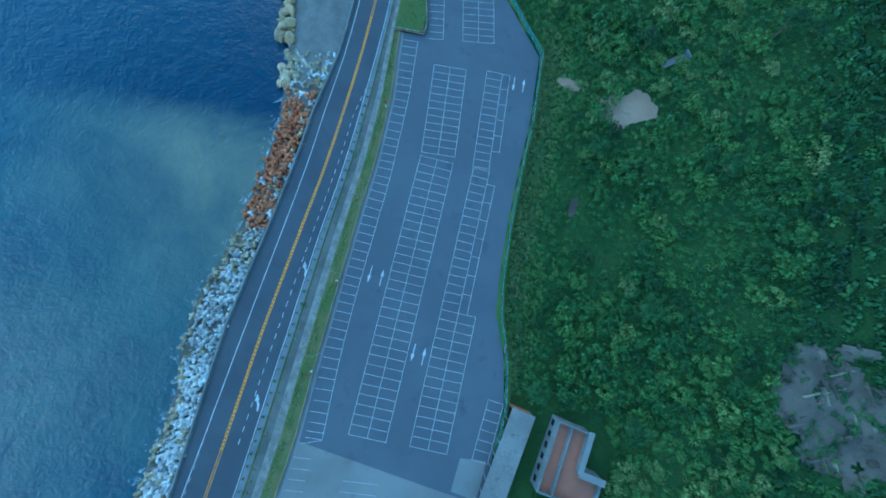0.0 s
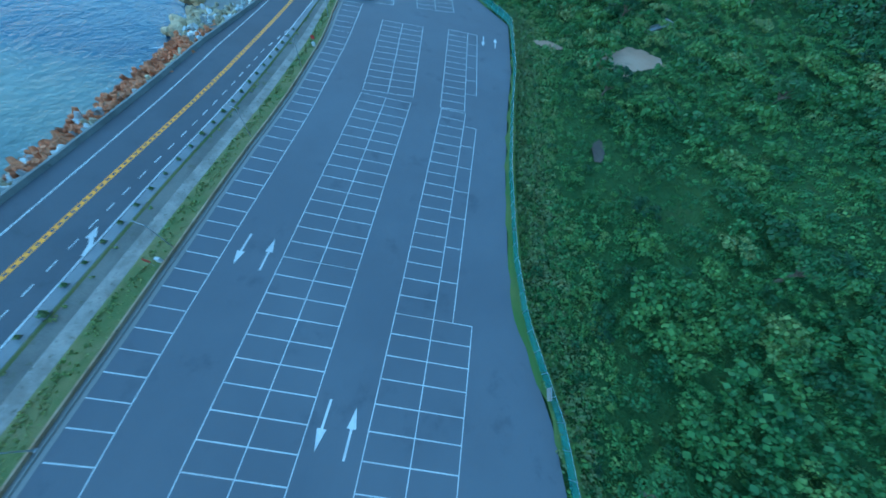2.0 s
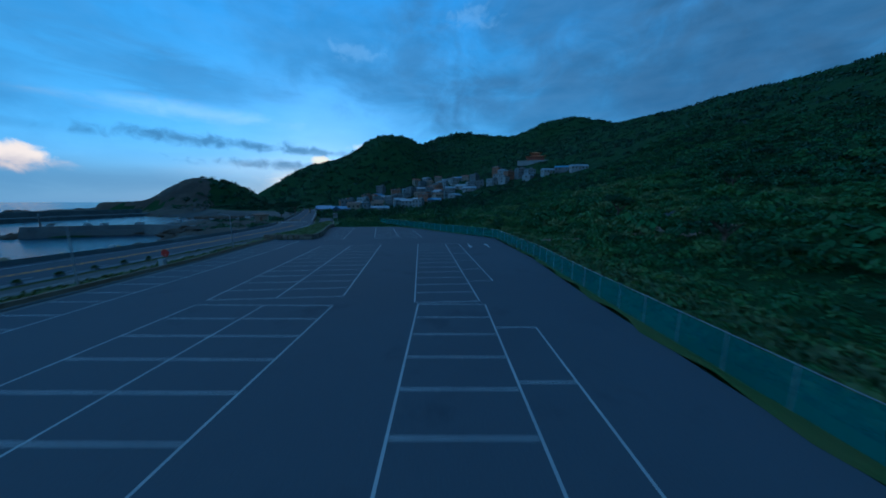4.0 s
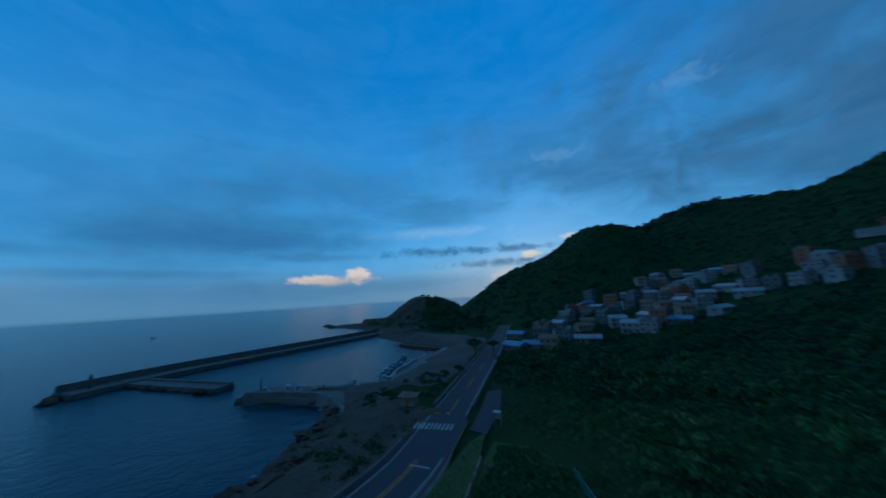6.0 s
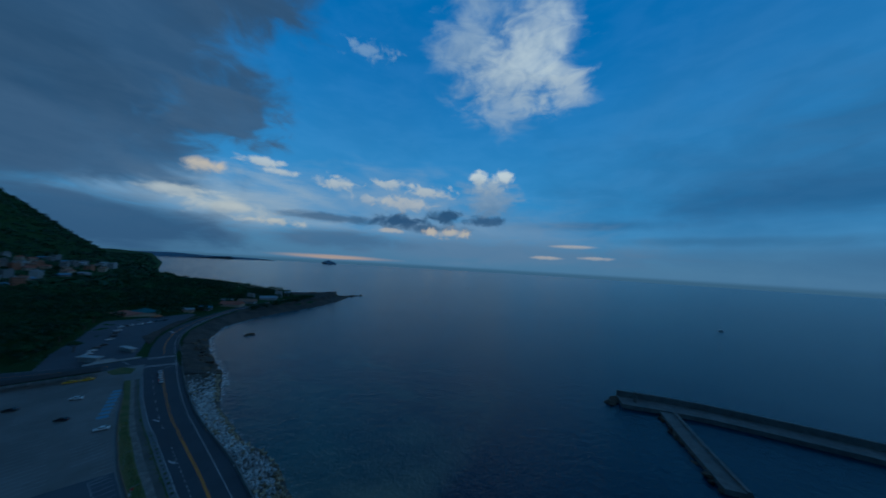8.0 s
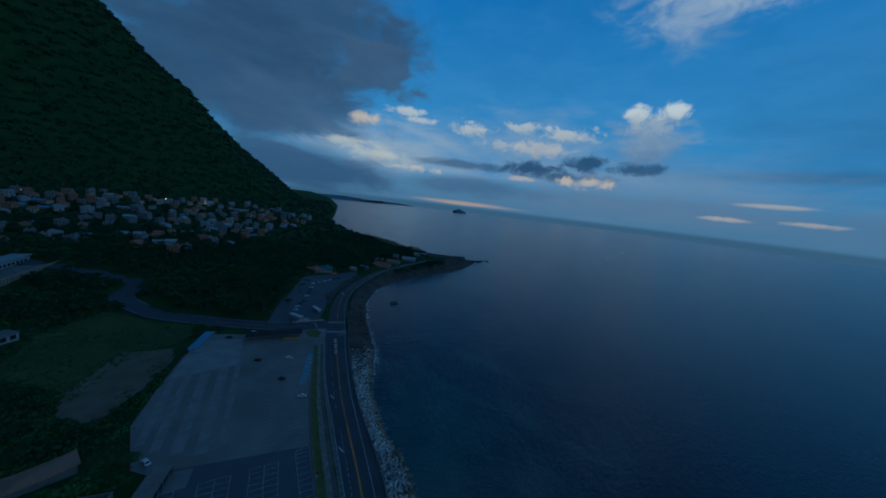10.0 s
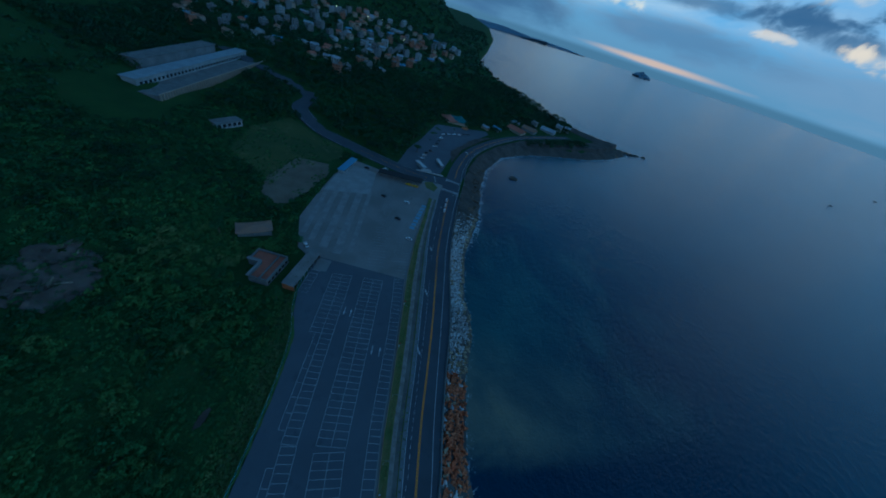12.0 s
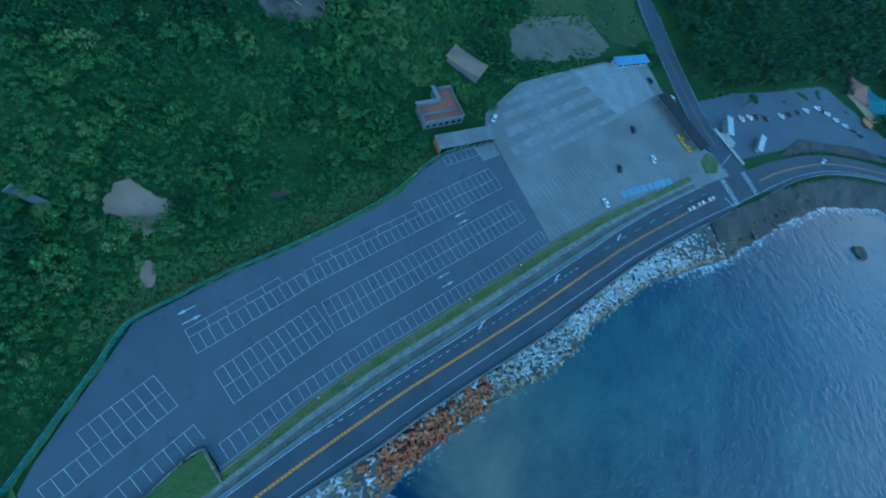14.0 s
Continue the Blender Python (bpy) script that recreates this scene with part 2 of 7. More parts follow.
# clouds that still catch the sun: lit from above, blue-grey at their feet
for a, e, wd, tl, amount, lit, foot, fray, ed, soft in (
    (-124.5, 38, 10.0, 10.5, 0.66, (0.98, 1.06, 1.18), (0.55, 0.72, 1.0), FRAY_ROUND, 0.6, 1.0), (-111.0, 38, 9.5, 11.0, 0.80, (1.30, 1.32, 1.36), (0.86, 0.97, 1.14), FRAY_ROUND, 0.5, 1.0), (-116.0, 33.5, 12.0, 7.5, 0.74, (1.28, 1.28, 1.30), (0.76, 0.87, 1.06), FRAY_ROUND, 0.5, 1.0),
    (-118, 28.0, 8.5, 4.8, 0.5, (1.1, 1.12, 1.18), (0.66, 0.79, 1.02), FRAY_ROUND, 0.7, 1.0), (-106.5, 30.5, 7.0, 4.4, 0.72, (1.30, 1.28, 1.28), (0.86, 0.94, 1.10), FRAY_ROUND, 0.7, 0.95), (-112.5, 35.5, 7.0, 7.0, 0.45, (1.46, 1.44, 1.42), (1.2, 1.2, 1.24), FRAY_FINE, 0.5, 1.0),
    (-119.5, 12.6, 6.5, 4.4, 0.72, (0.66, 0.74, 0.90), (0.36, 0.48, 0.68), FRAY_ROUND, 0.7, 0.8), (-119.2, 15.0, 4.6, 2.0, 0.75, (0.98, 0.99, 1.06), (0.6, 0.7, 0.88), FRAY_FINE, 0.7, 0.8), (-121.8, 16.9, 2.0, 1.5, 0.95, (1.52, 1.42, 1.34), (0.95, 0.97, 1.04), FRAY_FINE, 0.55, 0.6), (-117.0, 17.0, 2.3, 1.5, 0.95, (1.58, 1.48, 1.40), (0.98, 0.99, 1.05), FRAY_FINE, 0.55, 0.6),
    (-62.0, 4.5, 4.8, 1.15, 0.95, (1.45, 1.02, 0.86), (0.78, 0.62, 0.66), FRAY_FINE, 0.6, 0.6), (-54.4, 4.9, 3.0, 1.7, 0.95, (1.50, 1.08, 0.90), (0.80, 0.64, 0.68), FRAY_FINE, 0.6, 0.6), (-58.2, 4.0, 7.5, 1.2, 0.85, (1.10, 0.80, 0.74), (0.55, 0.54, 0.62), FRAY_ROUND, 0.6, 0.8),
    (-148.3, 13.7, 4.0, 1.6, 0.85, (1.34, 1.24, 1.18), (0.9, 0.92, 1.0), FRAY_FINE, 0.9, 0.8), (-138.5, 14.6, 5.0, 1.3, 0.8, (1.32, 1.22, 1.16), (0.9, 0.92, 1.0), FRAY_FINE, 0.9, 0.8), (-131.0, 13.8, 5.2, 1.4, 0.82, (1.36, 1.22, 1.12), (0.92, 0.9, 0.96), FRAY_FINE, 0.9, 0.8), (-135.5, 11.2, 5.4, 1.9, 0.75, (1.30, 1.12, 1.02), (0.8, 0.8, 0.88), FRAY_FINE, 0.9, 0.8),
    (-142.5, 11.5, 4.0, 1.0, 0.6, (1.25, 1.12, 1.06), (0.8, 0.82, 0.92), FRAY_FINE, 0.9, 0.8), (-160.5, 15.1, 4.4, 0.9, 0.9, (1.34, 1.26, 1.22), (1.0, 1.0, 1.05), FRAY_FINE, 0.7, 0.7), (-157.5, 13.9, 2.8, 0.8, 0.85, (1.34, 1.24, 1.18), (1.0, 1.0, 1.05), FRAY_FINE, 0.7, 0.7),
    (-167.6, 12.8, 3.4, 1.3, 0.92, (1.48, 1.12, 0.86), (1.0, 0.86, 0.8), FRAY_FINE, 0.6, 0.7), (-171.0, 8.6, 5.5, 1.1, 0.75, (1.36, 1.24, 1.12), (0.9, 0.9, 0.94), FRAY_ROUND, 0.8, 0.8), (-164.0, 7.2, 8.0, 1.6, 0.85, (1.40, 1.26, 1.12), (0.95, 0.92, 0.92), FRAY_ROUND, 0.8, 0.8), (-158.0, 5.7, 6.5, 0.8, 0.8, (1.42, 1.20, 1.0), (0.95, 0.88, 0.86), FRAY_FINE, 0.8, 0.8),
    (-127.0, 6.2, 5.0, 1.2, 0.88, (1.46, 1.10, 0.86), (0.95, 0.82, 0.78), FRAY_FINE, 0.8, 0.7), (-138.0, 6.0, 3.4, 0.6, 0.7, (1.36, 1.05, 0.88), (0.9, 0.8, 0.78), FRAY_FINE, 0.8, 0.7), (-103.6, 4.5, 5.0, 0.45, 0.6, (1.36, 1.02, 0.84), (0.9, 0.8, 0.78), FRAY_LONG, 0.6, 0.8), (-108.5, 2.4, 3.6, 0.42, 0.6, (1.36, 1.0, 0.82), (0.9, 0.8, 0.78), FRAY_FINE, 0.5, 0.7), (-100.4, 2.6, 3.6, 0.42, 0.55, (1.34, 1.0, 0.84), (0.9, 0.8, 0.78), FRAY_FINE, 0.5, 0.7),
    (-144.5, 35.0, 5.0, 1.6, 0.45, (0.9, 1.05, 1.25), (0.6, 0.8, 1.1), FRAY_FINE, 1.2, 0.9), (-25.4, 3.6, 6.0, 2.0, 0.75, (1.36, 1.06, 0.86), (1.1, 0.86, 0.74), FRAY_ROUND, 0.5, 0.9), (-22.0, 7.1, 2.6, 0.8, 0.9, (1.5, 1.18, 0.86), (1.2, 0.95, 0.8), FRAY_FINE, 0.7, 0.7), (-13.0, 9.4, 4.4, 0.9, 0.8, (1.45, 1.24, 1.0), (1.0, 0.95, 0.95), FRAY_FINE, 0.7, 0.7),
    (-38.0, 12.2, 16, 1.6, 0.4, (0.70, 0.92, 1.22), (0.4, 0.7, 1.1), FRAY_LONG, 0.7, 0.9), (-30.0, 5.0, 16, 2.4, 0.4, (0.72, 0.86, 1.06), (0.6, 0.72, 0.92), FRAY_LONG, 0.5, 0.95), (-15.0, 23.8, 5.0, 1.6, 0.3, (0.4, 0.68, 1.1), (0.3, 0.6, 1.05), FRAY_FINE, 1.0, 0.9), (5.0, 28.8, 6.0, 1.8, 0.3, (0.4, 0.66, 1.05), (0.3, 0.55, 0.95), FRAY_FINE, 1.0, 0.9),
):
    rise = w.math("MULTIPLY_ADD", el, 1.0 / tl, -e / tl)
    c = w.mix(patch(a, e, wd, tl, amount, soft, fray, ed * 1.2), c, w.mix(w.ramp(w.math("MULTIPLY_ADD", FRAY_FINE, 1.6, rise), -0.9, 0.35), foot, lit))
# faint unevenness everywhere
c = w.mix(w.ramp(el, 1.0, 9.0), c, w.mix(w.ramp(w.math("MULTIPLY_ADD", FRAY_ROUND, 0.6, FRAY_LONG), -0.20, 0.22), w.mix(0.06, c, (0.03, 0.10, 0.22)), w.mix(0.03, c, (0.7, 0.9, 1.2))))
# a warm line on the sea's horizon to the south-west
c = w.mix(patch(-147.5, 0.35, 13.5, 0.55, 0.85, 0.8, FRAY_LONG, 0.25), c, (1.15, 0.72, 0.56))
# below the horizon the open sea goes on
c = w.mix(w.ramp(w.math("MULTIPLY", el, -1.0), -0.1, 0.6), c, (0.135, 0.27, 0.43))
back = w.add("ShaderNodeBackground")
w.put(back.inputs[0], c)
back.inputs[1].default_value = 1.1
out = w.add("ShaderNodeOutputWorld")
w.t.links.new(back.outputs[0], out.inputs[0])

sun = new("sun", bpy.data.lights.new("sun", "SUN"))
sun.data.energy, sun.data.angle, sun.data.color = 0.18, radians(40), (1.0, 0.88, 0.72)
a, e = radians(SUN_AZ), radians(28)
sun.matrix_world = look((0, 0, 0), (-math.sin(a) * math.cos(e), -math.cos(a) * math.cos(e), -math.sin(e)))

# ------------------------------------------------------------------ materials


def material(name, base, second, scale=1.0, rough=0.8, bump=0.3, fine=12.0, metal=0.0, third=None, spots=0.25, islands=0.0, per_object=0.0, dist=0.05, spec=0.3):
    """Base colour mottled at two scales in metres, with fine relief."""
    m = bpy.data.materials.new(name)
    m.use_nodes = True
    n = Nodes(m.node_tree)
    bsdf = m.node_tree.nodes["Principled BSDF"]
    place = n.add("ShaderNodeNewGeometry")
    pos = place.outputs["Position"]
    big = n.noise(pos, scale * 0.35, 5.0, 0.6)
    small = n.noise(pos, fine, 4.0, 0.6)
    col = n.mix(n.ramp(big, 0.35, 0.65), base, second)
    if third:
        col = n.mix(n.math("MULTIPLY", n.ramp(n.noise(pos, scale * 1.3, 6.0, 0.65), 0.55, 0.72), spots * 2), col, third)
    value = n.math("MULTIPLY_ADD", n.math("SUBTRACT", small, 0.5), 0.55, 1.0)
    if islands:
        value = n.math("MULTIPLY", value, n.math("MULTIPLY_ADD", n.math("SUBTRACT", place.outputs["Random Per Island"], 0.5), islands * 2, 1.0))
    if per_object:
        info = n.add("ShaderNodeObjectInfo")
        value = n.math("MULTIPLY", value, n.math("MULTIPLY_ADD", n.math("SUBTRACT", info.outputs["Random"], 0.5), per_object * 2, 1.0))
    hsv = n.add("ShaderNodeHueSaturation")
    n.put(hsv.inputs["Color"], col)
    n.put(hsv.inputs["Value"], value)
    n.put(bsdf.inputs["Base Color"], hsv.outputs[0])
    n.put(bsdf.inputs["Roughness"], n.math("MULTIPLY_ADD", n.math("SUBTRACT", big, 0.5), 0.3, rough, clamp=True))
    bsdf.inputs["Metallic"].default_value = metal
    bsdf.inputs["Specular IOR Level"].default_value = spec
    if bump:
        b = n.add("ShaderNodeBump")
        b.inputs["Strength"].default_value = bump
        b.inputs["Distance"].default_value = dist
        n.put(b.inputs["Height"], small)
        n.put(bsdf.inputs["Normal"], b.outputs[0])
    return m


ASPHALT_ROAD = material("road_asphalt", (0.060, 0.066, 0.078), (0.075, 0.082, 0.095), 0.25, 0.85, 0.25, 18, third=(0.045, 0.05, 0.058), spots=0.2)
ASPHALT_LOT = material("car_park_asphalt", (0.088, 0.096, 0.112), (0.105, 0.115, 0.132), 0.12, 0.85, 0.25, 14, third=(0.066, 0.073, 0.086), spots=0.4)
CONCRETE = material("weathered_concrete", (0.185, 0.18, 0.172), (0.235, 0.23, 0.22), 0.12, 0.85, 0.3, 10, third=(0.135, 0.13, 0.12), spots=0.3)
CONCRETE_DARK = material("stained_concrete", (0.14, 0.14, 0.135), (0.20, 0.20, 0.19), 0.5, 0.9, 0.4, 8, third=(0.08, 0.085, 0.075), spots=0.4)
PAINT_WHITE = material("road_paint_white", (0.52, 0.52, 0.51), (0.40, 0.40, 0.40), 0.8, 0.7, 0.2, 20, third=(0.30, 0.31, 0.33), spots=0.25)
PAINT_YELLOW = material("road_paint_yellow", (0.84, 0.29, 0.02), (0.74, 0.27, 0.03), 0.8, 0.7, 0.2, 20, third=(0.30, 0.22, 0.09), spots=0.25)
PAINT_BLUE = material("bay_paint_blue", (0.14, 0.28, 0.40), (0.17, 0.31, 0.42), 0.8, 0.7, 0.2, 20)
GRASS = material("verge_grass", (0.085, 0.115, 0.035), (0.155, 0.145, 0.06), 0.5, 0.95, 0.8, 9, third=(0.18, 0.15, 0.08), spots=0.3, dist=0.12)
LAWN = material("lawn_grass", (0.062, 0.120, 0.028), (0.105, 0.135, 0.042), 0.4, 0.95, 0.8, 9, dist=0.12)
GRAVEL = material("roadside_gravel", (0.17, 0.152, 0.135), (0.27, 0.242, 0.215), 1.2, 0.95, 0.8, 5, third=(0.085, 0.08, 0.062), spots=0.5)
SOIL = material("bare_soil", (0.28, 0.165, 0.11), (0.34, 0.215, 0.15), 0.3, 0.95, 0.8, 5, third=(0.20, 0.14, 0.09), spots=0.35)
SCRUB = material("scrub_ground", (0.026, 0.064, 0.020), (0.042, 0.086, 0.026), 0.12, 0.95, 1.0, 1.3, third=(0.055, 0.07, 0.026), spots=0.35, dist=0.8, spec=0.1)


def leaf_material():
    """Leaves whose green differs from bush to bush and from leaf to leaf."""
    m = bpy.data.materials.new("scrub_leaves")
    m.use_nodes = True
    n = Nodes(m.node_tree)
    bsdf = m.node_tree.nodes["Principled BSDF"]
    place = n.add("ShaderNodeNewGeometry")
    clump = n.add("ShaderNodeAttribute")
    clump.attribute_name = "clump"
    key = n.math("MULTIPLY_ADD", n.math("SUBTRACT", n.noise(place.outputs["Position"], 0.9, 4.0, 0.6), 0.5), 0.45, clump.outputs["Fac"])
    ramp = n.add("ShaderNodeValToRGB")
    n.put(ramp.inputs[0], key)
    stops = ((0.0, (0.014, 0.046, 0.018)), (0.3, (0.030, 0.094, 0.029)), (0.55, (0.056, 0.146, 0.038)), (0.8, (0.098, 0.188, 0.046)), (1.0, (0.160, 0.205, 0.070)))
    while len(ramp.color_ramp.elements) < len(stops):
        ramp.color_ramp.elements.new(0.5)
    for stop, (at, colour) in zip(ramp.color_ramp.elements, stops):
        stop.position, stop.color = at, (*colour, 1)
    hsv = n.add("ShaderNodeHueSaturation")
    n.put(hsv.inputs["Color"], ramp.outputs[0])
    n.put(hsv.inputs["Value"], n.math("MULTIPLY_ADD", place.outputs["Random Per Island"], 0.46, 0.75))
    n.put(bsdf.inputs["Base Color"], hsv.outputs[0])
    bsdf.inputs["Roughness"].default_value = 0.6
    bsdf.inputs["Specular IOR Level"].default_value = 0.25
    return m


LEAF = leaf_material()
LEAF_DRY = material("dry_grass_leaves", (0.095, 0.15, 0.055), (0.135, 0.165, 0.07), 0.2, 0.8, 0.0, 1.5, islands=0.25)
BARK = material("bark", (0.10, 0.075, 0.055), (0.14, 0.11, 0.08), 2.0, 0.95, 0.8, 14)
ROCK = material("armour_rock", (0.34, 0.335, 0.325), (0.44, 0.435, 0.42), 0.25, 0.9, 0.7, 2.5, third=(0.16, 0.15, 0.13), spots=0.35, islands=0.35, per_object=0.3, dist=0.2)
ROCK_RUST = material("rusty_armour_rock", (0.37, 0.10, 0.042), (0.45, 0.165, 0.08), 0.25, 0.9, 0.7, 2.5, third=(0.14, 0.08, 0.05), spots=0.35, islands=0.35, per_object=0.3, dist=0.2)
CLIFF = material("shore_rock", (0.095, 0.074, 0.056), (0.155, 0.115, 0.082), 0.15, 0.95, 1.0, 1.2, third=(0.06, 0.06, 0.045), spots=0.45, dist=0.8)
FENCE_GREEN = material("green_fence_net", (0.02, 0.16, 0.14), (0.03, 0.20, 0.17), 0.6, 0.7, 0.3, 30)
STEEL = material("galvanised_steel", (0.42, 0.43, 0.44), (0.34, 0.35, 0.36), 2.0, 0.5, 0.1, 20, metal=0.7)


def water_material():
    m = bpy.data.materials.new("sea_water")
    m.use_nodes = True
    n = Nodes(m.node_tree)
    bsdf = m.node_tree.nodes["Principled BSDF"]
    pos = n.add("ShaderNodeNewGeometry").outputs["Position"]
    x, y, _ = n.split(pos)
    # silt hangs in the water along the armoured shore and ends in a clear line
    wob = n.noise(pos, 0.016, 6.0, 0.62, 1.2)
    drift = n.math("MULTIPLY", n.math("SUBTRACT", wob, 0.5), 240.0)
    near = n.ramp(n.math("ADD", x, drift), -210.0, -60.0)
    front = n.math("SUBTRACT", 1.0, n.ramp(n.math("ADD", n.math("MULTIPLY_ADD", x, -0.12, y), n.math("MULTIPLY", wob, 26.0)), 9.0, 26.0))
    band = n.math("MULTIPLY", n.math("MULTIPLY", near, front), n.ramp(n.math("ADD", y, drift), -210.0, -50.0))
    close = n.math("MULTIPLY", n.ramp(n.math("MULTIPLY_ADD", drift, 0.35, x), -130.0, -54.0), n.math("MULTIPLY", front, n.ramp(n.math("MULTIPLY_ADD", drift, 0.15, y), -62.0, -20.0)))
    swirl = n.ramp(n.noise(pos, 0.035, 6.0, 0.6, 0.9), 0.25, 0.75)
    col = n.mix(n.ramp(n.noise(pos, 0.01, 4.0), 0.3, 0.7), (0.002, 0.024, 0.054), (0.003, 0.033, 0.066))
    col = n.mix(n.math("MULTIPLY", band, n.math("MULTIPLY_ADD", swirl, 0.3, 0.5)), col, (0.066, 0.130, 0.125))
    col = n.mix(n.math("MULTIPLY", close, n.math("MULTIPLY_ADD", swirl, 0.5, 0.3)), col, (0.22, 0.20, 0.135))
    # broken water against the rocks
    shore = n.add("ShaderNodeAttribute")
    shore.attribute_name = "shore"
    torn = n.noise(pos, 0.45, 8.0, 0.7, 0.8)
    reach = n.math("MULTIPLY_ADD", n.ramp(n.math("MULTIPLY", y, -1.0), 110.0, 150.0), -3.5, n.math("ADD", shore.outputs["Fac"], 1.6))
    foam = n.ramp(n.math("SUBTRACT", torn, n.math("MULTIPLY", reach, 0.034)), 0.42, 0.62)
    col = n.mix(n.math("MULTIPLY", foam, 0.65), col, (0.62, 0.66, 0.68))
    n.put(bsdf.inputs["Base Color"], col)
    bsdf.inputs["Roughness"].default_value = 0.17
    bsdf.inputs["IOR"].default_value = 1.33
    bsdf.inputs["Specular IOR Level"].default_value = 0.34
    wave = n.math("ADD", n.noise(pos, 0.22, 6.0, 0.62, 0.4), n.math("MULTIPLY", n.noise(pos, 1.1, 3.0, 0.5), 0.35))
    b = n.add("ShaderNodeBump")
    b.inputs["Strength"].default_value, b.inputs["Distance"].default_value = 0.55, 0.9
    n.put(b.inputs["Height"], wave)
    n.put(bsdf.inputs["Normal"], b.outputs[0])
    return m


WATER = water_material()

# ------------------------------------------------------------------ mesh helpers


def mesh_from(name, verts, faces, mat, smooth=False):
    """A mesh from arrays of vertices and faces (all quads or all triangles)."""
    me = bpy.data.meshes.new(name)
    v = np.asarray(verts, np.float32)
    q = np.asarray(faces, np.int32)
    k = q.shape[1]
    me.vertices.add(len(v))
    me.vertices.foreach_set("co", v.ravel())
    me.loops.add(q.size)
    me.loops.foreach_set("vertex_index", q.ravel())
    me.polygons.add(len(q))
    me.polygons.foreach_set("loop_start", np.arange(0, q.size, k, dtype=np.int32))
    me.polygons.foreach_set("loop_total", np.full(len(q), k, np.int32))
    me.polygons.foreach_set("use_smooth", np.full(len(q), smooth))
    me.update(calc_edges=True)
    me.validate()
    if mat:
        me.materials.append(mat)
    return me


def put(ob, parent=None):
    if parent is not None:
        ob.parent = parent
    return ob


def part(name, bm, mat, parent=None, label=""):
    me = bpy.data.meshes.new(name)
    bm.to_mesh(me)
    bm.free()
    me.materials.append(mat)
    ob = put(new(name, me), parent)
    return tagged(ob, label) if label else ob


def thing(name, label, category, m=None, group="", kind=""):
    ob = new(name)
    ob.empty_display_size = 0.2
    if m is not None:
        ob.matrix_world = m
    return tagged(ob, label, category, group, kind)


def add_box(bm, x0, x1, y0, y1, z0, z1, bevel=0.0, turn=None):
    made = bmesh.ops.create_cube(bm, size=1.0)["verts"]
    for v in made:
        v.co = Vector(((x0 + x1) / 2 + v.co.x * (x1 - x0), (y0 + y1) / 2 + v.co.y * (y1 - y0), (z0 + z1) / 2 + v.co.z * (z1 - z0)))
    if bevel:
        edges = {e for v in made for e in v.link_edges}
        made = bmesh.ops.bevel(bm, geom=list(edges), offset=bevel, segments=1, affect="EDGES")["verts"]
    if turn is not None:
        for v in made:
            v.co = turn @ v.co
    return made


def box(x0, x1, y0, y1, z0, z1, bevel=0.0, turn=None):
    bm = bmesh.new()
    add_box(bm, x0, x1, y0, y1, z0, z1, bevel, turn)
    return bm


def rod(p, q, r0, r1=None, sides=8):
    """A tapered round bar from p to q."""
    bm = bmesh.new()
    add_rod(bm, p, q, r0, r1, sides)
    return bm


def add_rod(bm, p, q, r0, r1=None, sides=8):
    p, q = Vector(p), Vector(q)
    made = bmesh.ops.create_cone(bm, cap_ends=True, segments=sides, radius1=r0, radius2=r0 if r1 is None else r1, depth=(q - p).length)["verts"]
    m = Matrix.Translation((p + q) / 2) @ (q - p).to_track_quat("Z", "Y").to_matrix().to_4x4()
    for v in made:
        v.co = m @ v.co


def resample(points, step):
    """A smooth line through the given points, at even steps."""
    p = np.array(points, float)
    s = np.r_[0, np.cumsum(np.linalg.norm(np.diff(p, axis=0), axis=1))]
    out = []
    for u in np.arange(0, s[-1] + step * 0.5, step):
        u = min(u, s[-1])
        i = min(max(int(np.searchsorted(s, u)) - 1, 0), len(p) - 2)
        a, b, c, d = p[max(i - 1, 0)], p[i], p[i + 1], p[min(i + 2, len(p) - 1)]
        k = (u - s[i]) / (s[i + 1] - s[i])
        ta, tb = (c - a) / 2, (d - b) / 2
        k2, k3 = k * k, k * k * k
        out.append((2 * k3 - 3 * k2 + 1) * b + (k3 - 2 * k2 + k) * ta + (3 * k2 - 2 * k3) * c + (k3 - k2) * tb)
    return np.array(out)


def sideways(line):
    d = np.gradient(line[:, :2], axis=0)
    d /= np.linalg.norm(d, axis=1)[:, None] + 1e-9
    return np.stack([d[:, 1], -d[:, 0]], 1)      # to the right of the way


def ribbon(line, profile):
    """A strip along a line: profile gives (offset to the right, height) pairs; offsets may be arrays."""
    side, n, k = sideways(line), len(line), len(profile)
    z = line[:, 2] if line.shape[1] > 2 else np.zeros(n)
    v = np.zeros((n, k, 3))
    for j, (off, h) in enumerate(profile):
        v[:, j, :2] = line[:, :2] + side * np.reshape(off, (-1, 1))
        v[:, j, 2] = z + h
    i = np.arange(n - 1)[:, None] * k + np.arange(k - 1)[None]
    q = np.stack([i, i + 1, i + k + 1, i + k], -1).reshape(-1, 4)
    return v.reshape(-1, 3), q[:, ::-1]


def inside(poly, x, y):
    """Which points lie inside a polygon."""
    px, py = np.array(poly, float).T
    hit = np.zeros(np.shape(x), bool)
    for x0, y0, x1, y1 in zip(px, py, np.roll(px, -1), np.roll(py, -1)):
        if y0 != y1:
            hit ^= ((y0 > y) != (y1 > y)) & (x < (x1 - x0) * (y - y0) / (y1 - y0) + x0)
    return hit


